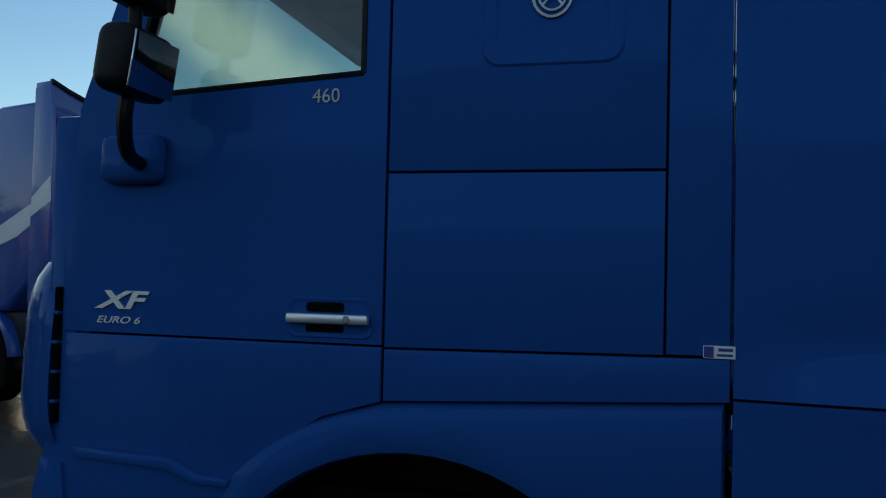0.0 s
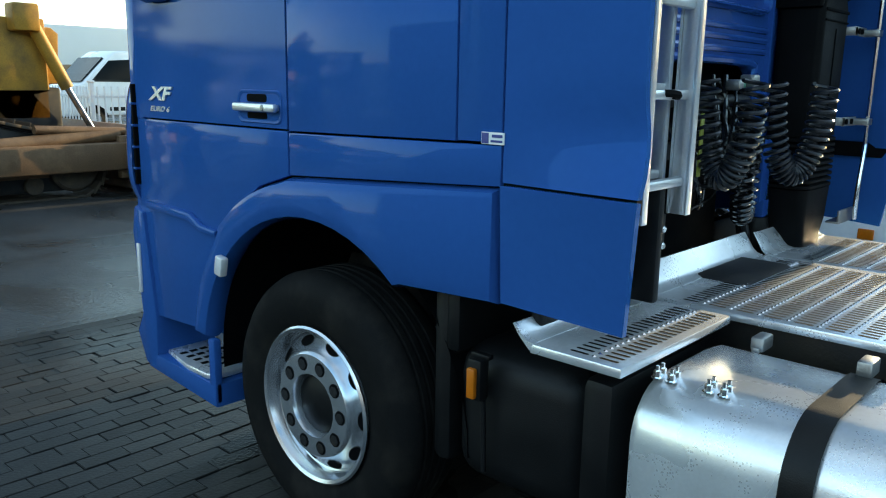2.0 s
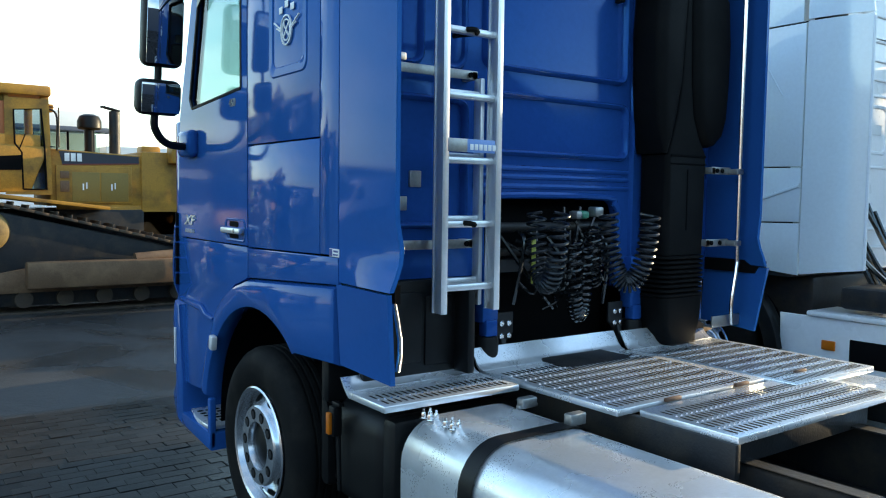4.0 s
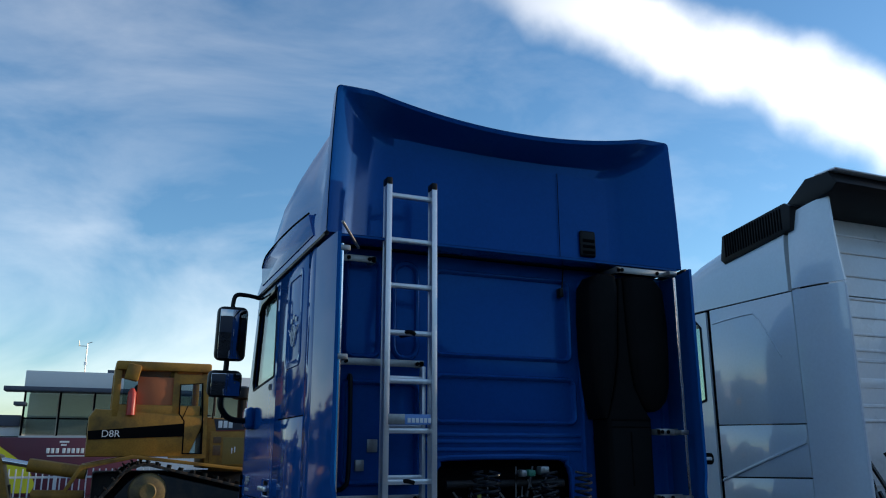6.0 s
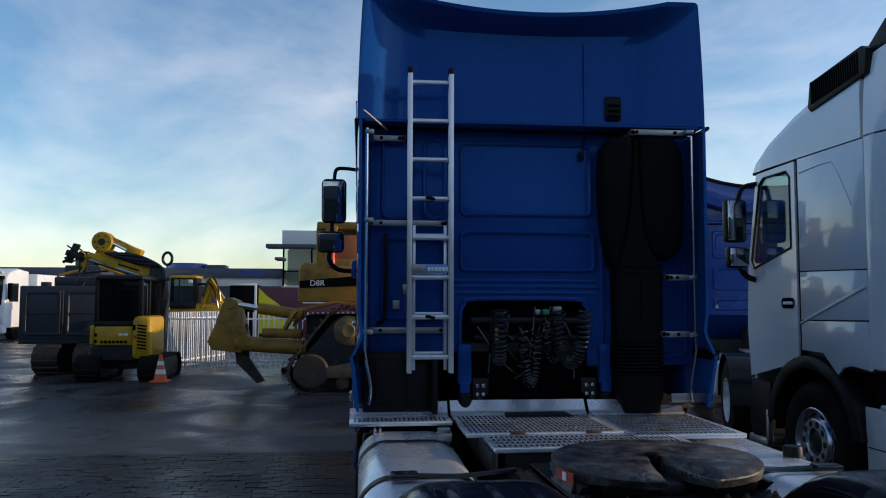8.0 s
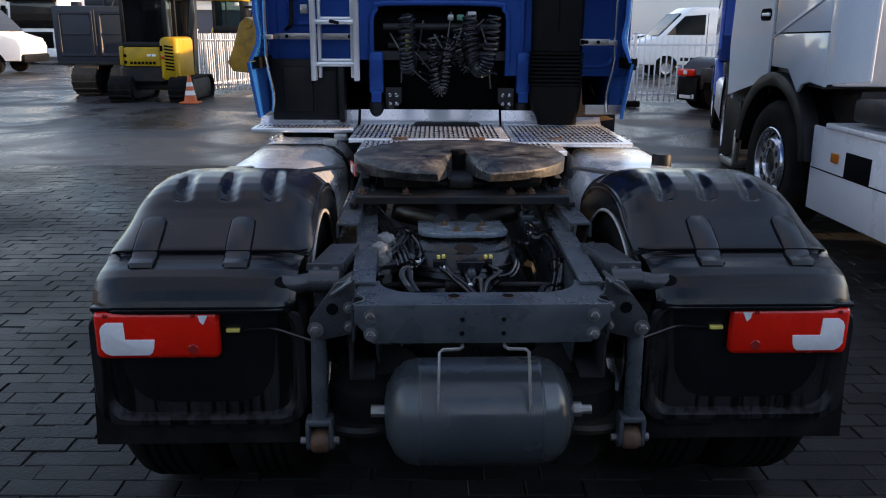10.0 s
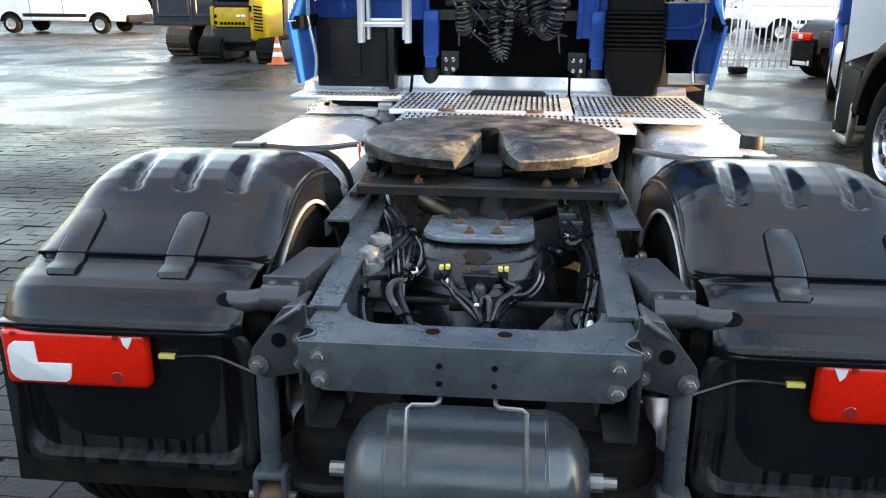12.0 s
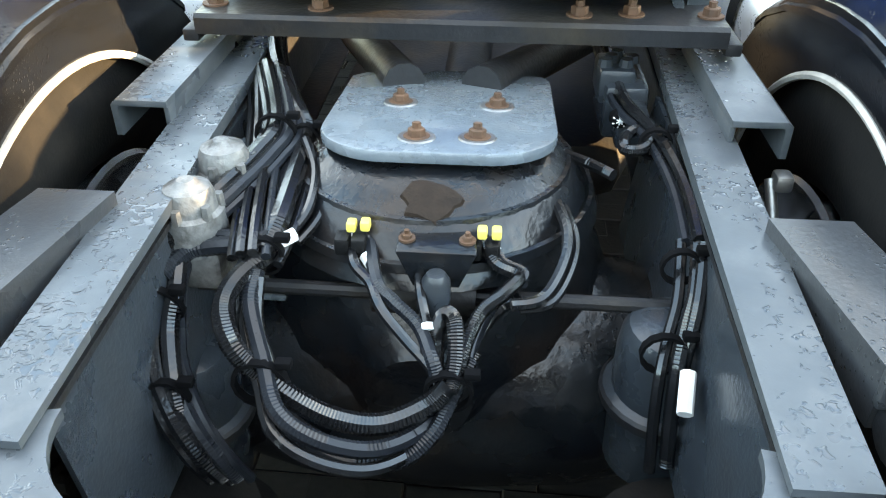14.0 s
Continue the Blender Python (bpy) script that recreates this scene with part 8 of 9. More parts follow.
for y in (12.3, 14.1):
    part("lift_cylinder", M().rod((1.45, y, 2.55), (1.95, y, 1.5), 0.09, 14), DOZER, dz)
    part("lift_rod", M().rod((1.95, y, 1.5), (2.35, y, 0.75), 0.045, 12), CHROME, dz)
    part("cylinder_yoke", M().box(1.25, 1.6, y - 0.16, y + 0.16, 2.25, 2.62, 0.04), DOZER, dz)
rp2 = M().prism([(-4.30, 0.95), (-4.15, 1.30), (-4.02, 1.72), (-3.88, 1.84), (-3.72, 1.78), (-3.60, 1.35), (-3.50, 0.95), (-3.62, 0.72), (-4.2, 0.78)], "y", 12.85, 13.55, 0.04)
rip = part("ripper_beam", rp2, DOZER, dz, "yellow ripper frame")
part("ripper_shank", M().prism([(-3.85, 1.3), (-3.55, 1.3), (-3.50, 0.6), (-3.18, 0.12), (-3.33, 0.08), (-3.75, 0.5)], "y", 13.1, 13.3, 0.02), TRACK, rip)
pieces("ripper_arm", M().rod((-3.75, 12.95, 0.90), (-2.3, 12.85, 0.80), 0.14, 12).rod((-3.75, 13.45, 0.90), (-2.3, 13.55, 0.80), 0.14, 12), DOZER, rip)
pieces("ripper_cylinder", M().rod((-3.3, 12.95, 1.62), (-2.4, 12.85, 1.48), 0.11, 14).rod((-3.3, 13.45, 1.62), (-2.4, 13.55, 1.48), 0.11, 14).rod((-3.2, 12.95, 1.12), (-2.4, 12.85, 1.10), 0.10, 14), DOZER, rip)
pieces("ripper_rod", M().rod((-3.85, 12.95, 1.72), (-3.25, 12.95, 1.61), 0.05, 12).rod((-3.85, 13.45, 1.72), (-3.25, 13.45, 1.61), 0.05, 12), CHROME, rip)
pieces("ripper_lug", M().lathe([(0, -0.05), (0.12, -0.05), (0.12, 0.05), (0, 0.05)], (-3.55, 12.84, 0.98), "y", 14).lathe([(0, -0.04), (0.1, -0.04), (0.1, 0.04), (0, 0.04)], (-3.85, 12.84, 1.72), "y", 14), DOZER, rip)

# ---- small excavator ----
ex = thing("small_excavator", (-6.5, 15.4, 0), "small yellow and grey tracked excavator seen from behind", "excavator")
ov2 = arc(0.70, 0.26, 0.26, -90, 90, 7) + arc(-0.70, 0.26, 0.26, 90, 270, 7)
for x0, x1 in ((-7.42, -6.92), (-6.08, -5.56)):
    fr2 = part("track_frame", M().prism([(15.45 + y * 0.92, 0.03 + z * 0.9) for y, z in ov2], "x", x0 + 0.06, x1 - 0.06, 0.02), STEEL_DARK, ex)
    for y, z, a in track_line(0, ov2):
        m = M(pose(0, 15.45 + y, z, a, 0, 0))
        m.box(x0, x1, -0.09, 0.09, -0.03, 0.012, 0.006)
        part("track_pad", m, RUBBER, fr2)
    part("sprocket", M().lathe([(0, -0.03), (0.10, -0.03), (0.12, 0.0), (0.19, 0.01), (0.19, 0.05), (0, 0.05)], (x1 - 0.05, 14.80, 0.28), "x", 16), STEEL_DARK, fr2)
part("undercarriage", M().box(-7.0, -6.0, 15.0, 16.0, 0.24, 0.46, 0.04), STEEL_DARK, ex)
part("counterweight", M().loft([[Vector((x, y, z)) for x, y in rrect(-7.28 + d, -6.02 - d, 14.72 + d, 16.2, 0.28)] for z, d in ((0.40, 0.07), (0.46, 0.01), (0.74, 0.0), (0.80, 0.04))]), STEEL_DARK, ex, "dark grey counterweight")
cover = part("rear_cover", M().loft([[Vector((x, y, z)) for x, y in rrect(-7.09 + d, -6.26 - d, 14.70 + d, 15.2, 0.05)] for z, d in ((0.79, 0.01), (0.82, 0.0), (1.15, 0.0), (1.20, 0.03))]), YELLOW, ex, "yellow rear cover")
pieces("cover_hinge", M().box(-7.085, -7.02, 14.688, 14.71, 0.98, 1.05, 0.006).box(-7.085, -7.02, 14.688, 14.71, 0.84, 0.91, 0.006), SEAM, cover)
part("side_cover", M().box(-7.20, -7.10, 14.74, 15.3, 0.80, 1.22, 0.03), YELLOW, ex)
for k in range(7):
    part("dark_mark", M().box(-6.95 + k * 0.085, -6.95 + k * 0.085 + 0.062, 14.692, 14.702, 0.83, 0.89, 0.002), SEAM, cover)
part("size_mark", M().box(-6.56, -6.47, 14.692, 14.702, 1.0, 1.05, 0.002).box(-6.45, -6.36, 14.692, 14.702, 1.0, 1.05, 0.002), LABEL_WHITE, cover)
ec = part("engine_cover", M().loft([[Vector((x, y, z)) for x, y in rrect(-6.27 + d, -5.85 - d, 14.66 + d, 15.9, 0.10)] for z, d in ((0.49, 0.03), (0.54, 0.0), (1.33, 0.0), (1.40, 0.03), (1.43, 0.09))]), YELLOW, ex, "yellow louvred engine cover")
for k in range(8):
    part("grille_slot", M().box(-6.15, -5.95, 14.650, 14.664, 0.70 + k * 0.072, 0.735 + k * 0.072, 0.004, rot=(0, 8, 0)), SEAM, ec)
part("cover_plate", M().box(-6.25, -6.19, 14.650, 14.664, 1.12, 1.24, 0.004), SEAM, ec)
part("tail_light", M().box(-6.23, -6.16, 14.65, 14.67, 0.95, 1.02, 0.006), RED, ec, "small red lamp")
ecb, posts = M(), M()
for x, y in ((-7.09, 14.86), (-6.14, 14.86), (-7.09, 16.1), (-6.14, 16.1), (-6.14, 15.5)):
    posts.box(x - 0.045, x + 0.045, y - 0.045, y + 0.045, 1.2, 2.27, 0.015)
ecb.box(-7.14, -6.09, 14.81, 16.14, 1.18, 1.32, 0.03)
excab = part("operator_cab", ecb, PLASTIC, ex, "black operator cab")
pieces("cab_post", posts, PLASTIC, excab)
part("cab_roof", M().loft([[Vector((x, y, z)) for x, y in rrect(-7.17 + d, -6.06 - d, 14.79 + d, 16.18 - d, 0.10)] for z, d in ((2.24, 0.02), (2.27, 0.0), (2.32, 0.01), (2.36, 0.07))]), PLASTIC, excab)
part("rear_pane", M().box(-7.045, -6.185, 14.84, 14.85, 1.32, 2.24), GLASS_DARK, excab)
pieces("side_pane", M().box(-6.145, -6.135, 14.91, 16.05, 1.32, 2.24).box(-7.095, -7.085, 14.91, 16.05, 1.32, 2.24), GLASS, excab)
part("operator_seat", M().box(-6.72, -6.38, 15.15, 15.30, 1.30, 2.02, 0.07, 3).box(-6.76, -6.34, 15.2, 15.65, 1.25, 1.45, 0.06, 3), INTERIOR, excab)
pieces("grab_rail", M().tube([(-6.05, 14.84, 1.42), (-6.00, 14.82, 1.5), (-6.00, 14.82, 2.1), (-6.05, 14.84, 2.18)], 0.014, 6), PLASTIC, excab)


def flat_arm(a, b, w, h0, h1):
    """A box-section arm between two points of one upright plane."""
    a, b = Vector(a), Vector(b)
    d = (b - a).normalized()
    n = Vector((-d.z, 0, d.x))
    ends = []
    for p, h in ((a, h0), (b, h1)):
        ends.append([p + n * h + Vector((0, -w, 0)), p + n * h + Vector((0, w, 0)), p - n * h + Vector((0, w, 0)), p - n * h + Vector((0, -w, 0))])
    return M().loft(ends)


part("mast", flat_arm((-6.25, 16.1, 0.7), (-6.15, 16.3, 2.6), 0.13, 0.18, 0.15), STEEL_DARK, ex)
part("swing_post", flat_arm((-6.05, 16.2, 0.5), (-5.98, 16.3, 2.4), 0.16, 0.14, 0.12), STEEL_DARK, ex)
boom = part("boom", flat_arm((-6.25, 16.3, 2.45), (-7.55, 16.3, 3.02), 0.12, 0.14, 0.11), YELLOW, ex, "folded yellow boom")
part("boom_drum", M().lathe([(0.0, -0.17), (0.22, -0.17), (0.25, -0.14), (0.25, 0.14), (0.22, 0.17), (0.0, 0.17)], (-7.43, 16.3, 3.19), "y", 28), YELLOW, ex, "round yellow drum")
part("drum_hub", M().lathe([(0.0, -0.19), (0.08, -0.19), (0.09, -0.165)], (-7.43, 16.3, 3.19), "y", 14), STEEL_DARK, boom)
for k in range(6):
    part("drum_bolt", M().lathe([(0.0, -0.185), (0.018, -0.185), (0.018, -0.165)], (-7.43 + 0.16 * math.cos(k), 16.3, 3.19 + 0.16 * math.sin(k * 1.047)), "y", 6), STEEL_DARK, boom)
part("upper_arm", flat_arm((-7.25, 16.3, 3.26), (-6.78, 16.3, 3.03), 0.09, 0.07, 0.08), YELLOW, ex)
part("arm_rod_cover", M().rod((-7.2, 16.2, 3.17), (-6.8, 16.2, 2.97), 0.04, 10), CHROME, ex)
part("arm_block", M().box(-6.88, -6.52, 16.15, 16.45, 2.84, 3.07, 0.03, rot=(0, 22, 0)), YELLOW, ex)
for k in range(5):
    part("arm_rod", M().rod((-7.95 + 0.12 * k, 16.16 - 0.02 * k, 2.92 - 0.08 * k), (-6.55 + 0.08 * k, 16.16, 2.50 - 0.08 * k), 0.028 + 0.008 * (k % 2), 8), (STEEL_DARK, YELLOW, CHROME, HOSE, YELLOW)[k], ex)
part("arm_link", flat_arm((-7.9, 16.25, 2.62), (-7.5, 16.25, 2.9), 0.08, 0.05, 0.07), YELLOW, ex)
part("link_plate", flat_arm((-7.72, 16.1, 2.9), (-7.05, 16.1, 2.62), 0.02, 0.05, 0.09), YELLOW, ex)
part("gripper_frame", M().box(-8.28, -7.88, 16.15, 16.5, 2.80, 2.94, 0.02, rot=(0, 20, 0)).box(-8.20, -8.12, 16.15, 16.5, 2.67, 3.17, 0.02, rot=(0, 25, 0)).box(-7.98, -7.83, 16.2, 16.4, 2.46, 2.97, 0.02), STEEL_DARK, ex, "dark gripper frame")
for k in range(3):
    part("gripper_tooth", M().box(-8.34, -8.20, 16.15 + 0.12 * k, 16.22 + 0.12 * k, 2.70 + 0.09 * k, 2.76 + 0.09 * k, 0.01, rot=(0, -30, 0)), STEEL_DARK, ex)
pieces("gripper_strut", M().rod((-8.25, 16.2, 3.1), (-7.9, 16.2, 2.86), 0.02, 6).rod((-8.15, 16.2, 2.68), (-7.75, 16.2, 2.95), 0.02, 6).rod((-8.0, 16.2, 3.05), (-7.6, 16.2, 2.75), 0.022, 6), STEEL_DARK, ex)
part("gripper_rod", M().tube([(-7.9, 16.15, 2.97), (-7.78, 16.15, 2.82), (-7.82, 16.15, 2.58), (-7.9, 16.15, 2.46)], 0.025, 6), YELLOW, ex)
rnd_hose = random.Random(23)
for k in range(11):
    o, w = 0.028 * k, rnd_hose.uniform(-0.05, 0.05)
    part("hydraulic_hose", M().tube([(-7.35 + o * 2, 16.12, 2.92 - o * 0.7), (-6.75 + o, 16.1 + w, 2.86 - o * 0.7 + w), (-6.25 + o * 0.7, 16.1, 2.74 - o * 0.5), (-5.98 + o * 0.35 + w, 16.08, 2.48 - o * 0.4), (-5.95 + o * 0.4, 16.06, 2.0 + w), (-6.02 + o * 0.3, 16.0, 1.25)], 0.026 + 0.004 * (k % 3), 8), HOSE, ex)
part("hose_loop", M().tube([(-5.90 + 0.11 * math.cos(a), 16.2, 2.80 + 0.15 * math.sin(a)) for a in [2 * math.pi * k / 18 for k in range(19)]], 0.035, 8, smooth=False), HOSE, ex)
part("hose_clamp", M().box(-6.08, -5.78, 16.02, 16.12, 2.26, 2.34, 0.02), STEEL_DARK, ex)

# ---- grey tracked crusher box ----
gb = thing("tracked_machine", (-8.6, 18.0, 0), "dark grey box-bodied tracked machine", "machine")
for x0, x1 in ((-9.05, -8.45), (-8.1, -7.6)):
    ov3 = [(y * 1.75, z * 1.35) for y, z in ov2]
    f3 = part("track_frame", M().prism([(18.05 + y * 0.92, 0.05 + z * 0.9) for y, z in ov3], "x", x0 + 0.05, x1 - 0.05, 0.02), STEEL_DARK, gb)
    for y, z, a in track_line(0, ov3):
        m = M(pose(0, 18.05 + y, z, a, 0, 0))
        m.box(x0, x1, -0.09, 0.09, -0.03, 0.012, 0.006)
        part("track_pad", m, TRACK, f3)
bx = part("body", M().box(-9.53, -7.43, 16.75, 19.6, 0.77, 2.14, 0.04), GREY_BOX, gb)
for x0, x1 in ((-9.42, -8.53), (-8.43, -7.54)):
    lp = [[(q[0], 16.75 - h, q[1]) for q in rrect(x0 + d, x1 - d, 0.92 + d, 2.02 - d, 0.05)] for d, h in ((0, 0), (0.02, 0.03), (0.07, 0.03), (0.09, 0))]
    part("door_panel", M().loft(lp, cap=False), GREY_BOX, bx)
    part("door_bar", M().box(x0 + 0.1, x1 - 0.1, 16.72, 16.75, 1.45, 1.49, 0.005), GREY_BOX, bx)
part("lock_bar", M().rod((-8.48, 16.70, 0.85), (-8.48, 16.70, 2.05), 0.018, 8), GREY_BOX, bx)
part("sill", M().box(-9.5, -7.46, 16.70, 16.78, 0.72, 0.80, 0.01), STEEL_DARK, gb)
part("top_tank", M().box(-9.05, -8.1, 18.3, 19.4, 2.13, 2.72, 0.05), GREY_BOX, gb)
part("top_rail", M().tube([(-8.95, 17.6, 2.12), (-8.95, 17.6, 2.38), (-8.8, 17.6, 2.46), (-8.3, 17.6, 2.58)], 0.035, 6), YELLOW, gb)
pieces("top_unit", M().box(-8.9, -7.5, 17.2, 18.4, 2.13, 2.38, 0.05).box(-9.1, -8.9, 16.9, 17.1, 2.13, 2.24, 0.02).tube([(-8.3, 16.95, 2.13), (-8.2, 16.95, 2.42), (-7.8, 16.95, 2.5), (-7.5, 16.95, 2.52)], 0.03, 6).tube([(-8.1, 16.92, 2.13), (-8.0, 16.92, 2.3), (-7.7, 16.92, 2.36), (-7.4, 16.92, 2.3)], 0.022, 6), GREY_BOX, gb)

# ---- larger excavator farther back ----
e2 = thing("yellow_excavator", (-9.0, 34.2, 0), "yellow excavator parked behind the fence", "excavator")
part("body", M().box(-10.1, -7.0, 33.1, 35.2, 0.95, 1.70, 0.15, 3), YELLOW, e2)
pieces("track", M().box(-10.0, -7.1, 32.8, 33.5, 0.0, 0.75, 0.25, 4).box(-10.0, -7.1, 34.7, 35.4, 0.0, 0.75, 0.25, 4), TRACK, e2)
part("turntable", M().lathe([(0, 0.7), (0.7, 0.7), (0.7, 1.0), (0, 1.0)], (-8.6, 34.1, 0), "z", 20), STEEL_DARK, e2)
e2c = part("operator_cab", M().box(-9.95, -9.83, 33.0, 34.3, 1.5, 2.85, 0.02).box(-8.72, -8.60, 33.0, 34.3, 1.5, 2.85, 0.02).box(-9.35, -9.29, 33.0, 33.06, 1.5, 2.85, 0.01).box(-9.95, -8.6, 32.98, 34.3, 1.45, 1.75, 0.03), PLASTIC, e2, "black-framed operator cab")
part("cab_roof", M().box(-10.0, -8.55, 32.9, 34.4, 2.82, 2.94, 0.04), YELLOW, e2c)
pieces("cab_pane", M().box(-9.83, -8.72, 33.03, 33.05, 1.75, 2.82).box(-9.83, -8.72, 34.2, 34.22, 1.75, 2.82), GLASS, e2c)
part("cab_lamp", M().box(-8.9, -8.72, 32.86, 32.95, 2.6, 2.75, 0.02), LENS, e2c)
part("work_lamp_bar", M().box(-8.55, -8.1, 33.2, 33.35, 2.5, 2.62, 0.02), PLASTIC, e2)
part("boom", flat_arm((-8.3, 33.4, 1.3), (-8.0, 33.4, 2.75), 0.2, 0.2, 0.18), YELLOW, e2)
part("stick", flat_arm((-8.0, 33.4, 2.75), (-7.45, 33.4, 1.35), 0.17, 0.17, 0.12), YELLOW, e2)
part("bucket", M().prism([(-7.7, 0.55), (-6.9, 0.5), (-6.75, 1.1), (-7.3, 1.4), (-7.65, 1.2)], "y", 32.9, 33.9, 0.03), BROWN_STEEL, e2)
pieces("boom_rods", M().rod((-8.35, 33.1, 1.5), (-7.9, 33.1, 2.6), 0.06).rod((-8.0, 33.1, 2.85), (-7.35, 33.1, 1.9), 0.06).rod((-7.9, 33.15, 2.3), (-7.4, 33.15, 1.4), 0.05), YELLOW, e2)
pieces("boom_hose", M().tube([(-8.2, 33.05, 2.4), (-7.9, 33.0, 2.9), (-7.6, 33.0, 2.4), (-7.5, 33.0, 1.8)], 0.04, 6).tube([(-8.3, 33.05, 2.0), (-8.05, 33.0, 2.6), (-7.75, 33.0, 2.2), (-7.6, 33.0, 1.5)], 0.04, 6), HOSE, e2)

# ---- traffic cone ----
KX, KY = -5.58, 14.72
cn = thing("traffic_cone", (KX, KY, 0), "orange traffic cone with white bands on wet asphalt", "traffic cone")
part("cone_body", M().lathe([(0.15, 0.03), (0.10, 0.25), (0.04, 0.55), (0.035, 0.60), (0.0, 0.60)], (KX + 0.02, KY - 0.34, 0), "z", 20), CONE_ORANGE, cn)
part("base", M().box(KX - 0.18, KX + 0.22, KY - 0.54, KY - 0.14, 0.0, 0.035, 0.01), CONE_ORANGE, cn)
part("white_band", M().lathe([(0.118, 0.18), (0.095, 0.28)], (KX + 0.02, KY - 0.34, 0), "z", 20).lathe([(0.078, 0.37), (0.06, 0.46)], (KX + 0.02, KY - 0.34, 0), "z", 20), LABEL_WHITE, cn)


# ---- white yard fence in panels ----
def fence_panel(x0, y0, x1, y1, gap=0.125):
    """One panel of upright bars between two posts."""
    d = Vector((x1 - x0, y1 - y0, 0))
    ang = math.degrees(math.atan2(d.y, d.x))
    f = thing("fence_panel", (x0, y0, 0), "white steel bar fence panel on asphalt", "fence", "white yard fence")
    base = Matrix.Translation((x0, y0, 0)) @ pose(0, 0, 0, 0, 0, ang)
    L = d.length
    part("post", M(base).box(-0.035, 0.035, -0.035, 0.035, 0.06, 1.56, 0.006).box(-0.05, 0.05, -0.05, 0.05, 1.56, 1.60, 0.015), FENCE, f)
    part("foot_block", M(base).box(-0.16, 0.16, -0.16, 0.16, 0.0, 0.13, 0.025), RUBBER, f, "dark weighted foot")
    for z in (0.27, 1.33):
        part("rail", M(base).box(0.03, L - 0.03, -0.02, 0.02, z - 0.022, z + 0.022, 0.004), FENCE, f)
    n = int(L / gap)
    for k in range(n):
        part("bar", M(base).box(0.08 + k * gap, 0.08 + k * gap + 0.028, -0.034, -0.008, 0.12, 1.50, 0.004), FENCE, f)


for x0, y0, x1, y1 in ((-5.96, 16.5, -3.0, 16.55), (-3.0, 16.55, 0.0, 16.6), (0.0, 16.6, 3.05, 16.6), (3.05, 16.6, 3.05, 14.02), (3.05, 14.0, 4.25, 14.06), (4.25, 14.06, 7.2, 14.2), (7.2, 14.2, 10.2, 14.35), (10.2, 14.35, 13.2, 14.5), (13.2, 14.5, 16.2, 14.65)):
    fence_panel(x0, y0, x1, y1)
fence_panel(-5.96, 16.54, -5.05, 19.6, 0.10)
ys = [-10, -6.8, -3.6, -0.4, 2.8, 6.0, 9.2]
for i in range(len(ys) - 1):
    fence_panel(17.0, ys[i], 17.0, ys[i + 1], 0.16)


# ---- the other trucks ----
def tractor_rear(x, y, yaw, paint, label):
    """The rear of a parked tractor truck, seen from behind."""
    t = thing("parked_truck", (x, y, 0), label, "truck")
    B = Matrix.Translation((x, y, 0)) @ pose(0, 0, 0, 0, 0, yaw)
    pieces("frame_rail", M(B).box(-0.42, -0.34, 0, 5.5, 0.62, 0.9, 0.01).box(0.34, 0.42, 0, 5.5, 0.62, 0.9, 0.01).box(-0.42, 0.42, -0.02, 0.08, 0.62, 0.9, 0.01), STEEL_DARK, t)
    for s in (-1, 1):
        part("tyre", M(B).lathe([(0.28, 0), (0.4, s * 0.01), (0.49, -s * 0.02), (0.5, -s * 0.06), (0.5, -s * 0.56), (0.48, -s * 0.6), (0.28, -s * 0.6)], (s * 1.18, 0.75, 0.5), "x", 28), RUBBER, t)
        part("mudguard", M(B).grid(lambda u, v: (s * (0.5 + 0.72 * u), 0.75 + 0.60 * math.cos(math.pi * (1 - v)), 0.48 + 0.62 * math.sin(math.pi * v)), 6, 16, (0, 0, -0.015)), FENDER, t)
        part("mud_flap", M(B).box(s * 0.62, s * 1.16, 0.10, 0.12, 0.22, 0.70, 0.005), RUBBER, t)
        pieces("flap_mark", M(B).box(s * 0.76, s * 1.08, 0.09, 0.10, 0.26, 0.33, 0.002).box(s * 0.68, s * 0.73, 0.09, 0.10, 0.26, 0.35, 0.002), LABEL_WHITE, t)
        part("tail_lamp", M(B).box(s * 0.68, s * 1.15, 0.04, 0.12, 0.72, 0.86, 0.02), RED, t, "red tail lamp")
        part("lamp_end", M(B).box(s * 0.86, s * 0.96, 0.034, 0.046, 0.75, 0.83, 0.006), LENS, t)
    part("fifth_wheel", M(B).lathe([(0, 1.1), (0.44, 1.1), (0.45, 1.06), (0.45, 1.02), (0, 1.02)], (0, 0.9, 0), "z", 20), GREASE, t)
    pieces("fuel_tank", M(B).box(-1.2, -0.6, 2.0, 3.6, 0.35, 0.95, 0.15, 4).box(0.6, 1.2, 2.0, 3.6, 0.35, 0.95, 0.15, 4), ALU, t)
    body = part("cab", M(B).prism([(4.2, 1.0), (6.3, 1.0), (6.45, 1.6), (6.2, 2.9), (5.6, 3.5), (4.2, 3.6)], "x", -1.24, 1.24, 0.06, 3), paint, t, "truck cab")
    part("cab_window", M(B).prism([(5.3, 2.1), (6.1, 2.05), (5.95, 2.8), (5.3, 2.85)], "x", -1.255, 1.255), GLASS_DARK, body)
    for s in (-1, 1):
        part("tyre", M(B).lathe([(0.0, 0.02 * s), (0.28, 0.0), (0.4, s * 0.01), (0.5, -s * 0.06), (0.5, -s * 0.3), (0.0, -s * 0.3)], (s * 1.2, 5.0, 0.5), "x", 28), RUBBER, t)
    part("cab_underside", M(B).box(-1.1, 1.1, 4.4, 6.2, 0.5, 1.02, 0.05), STEEL_DARK, t)
    return t


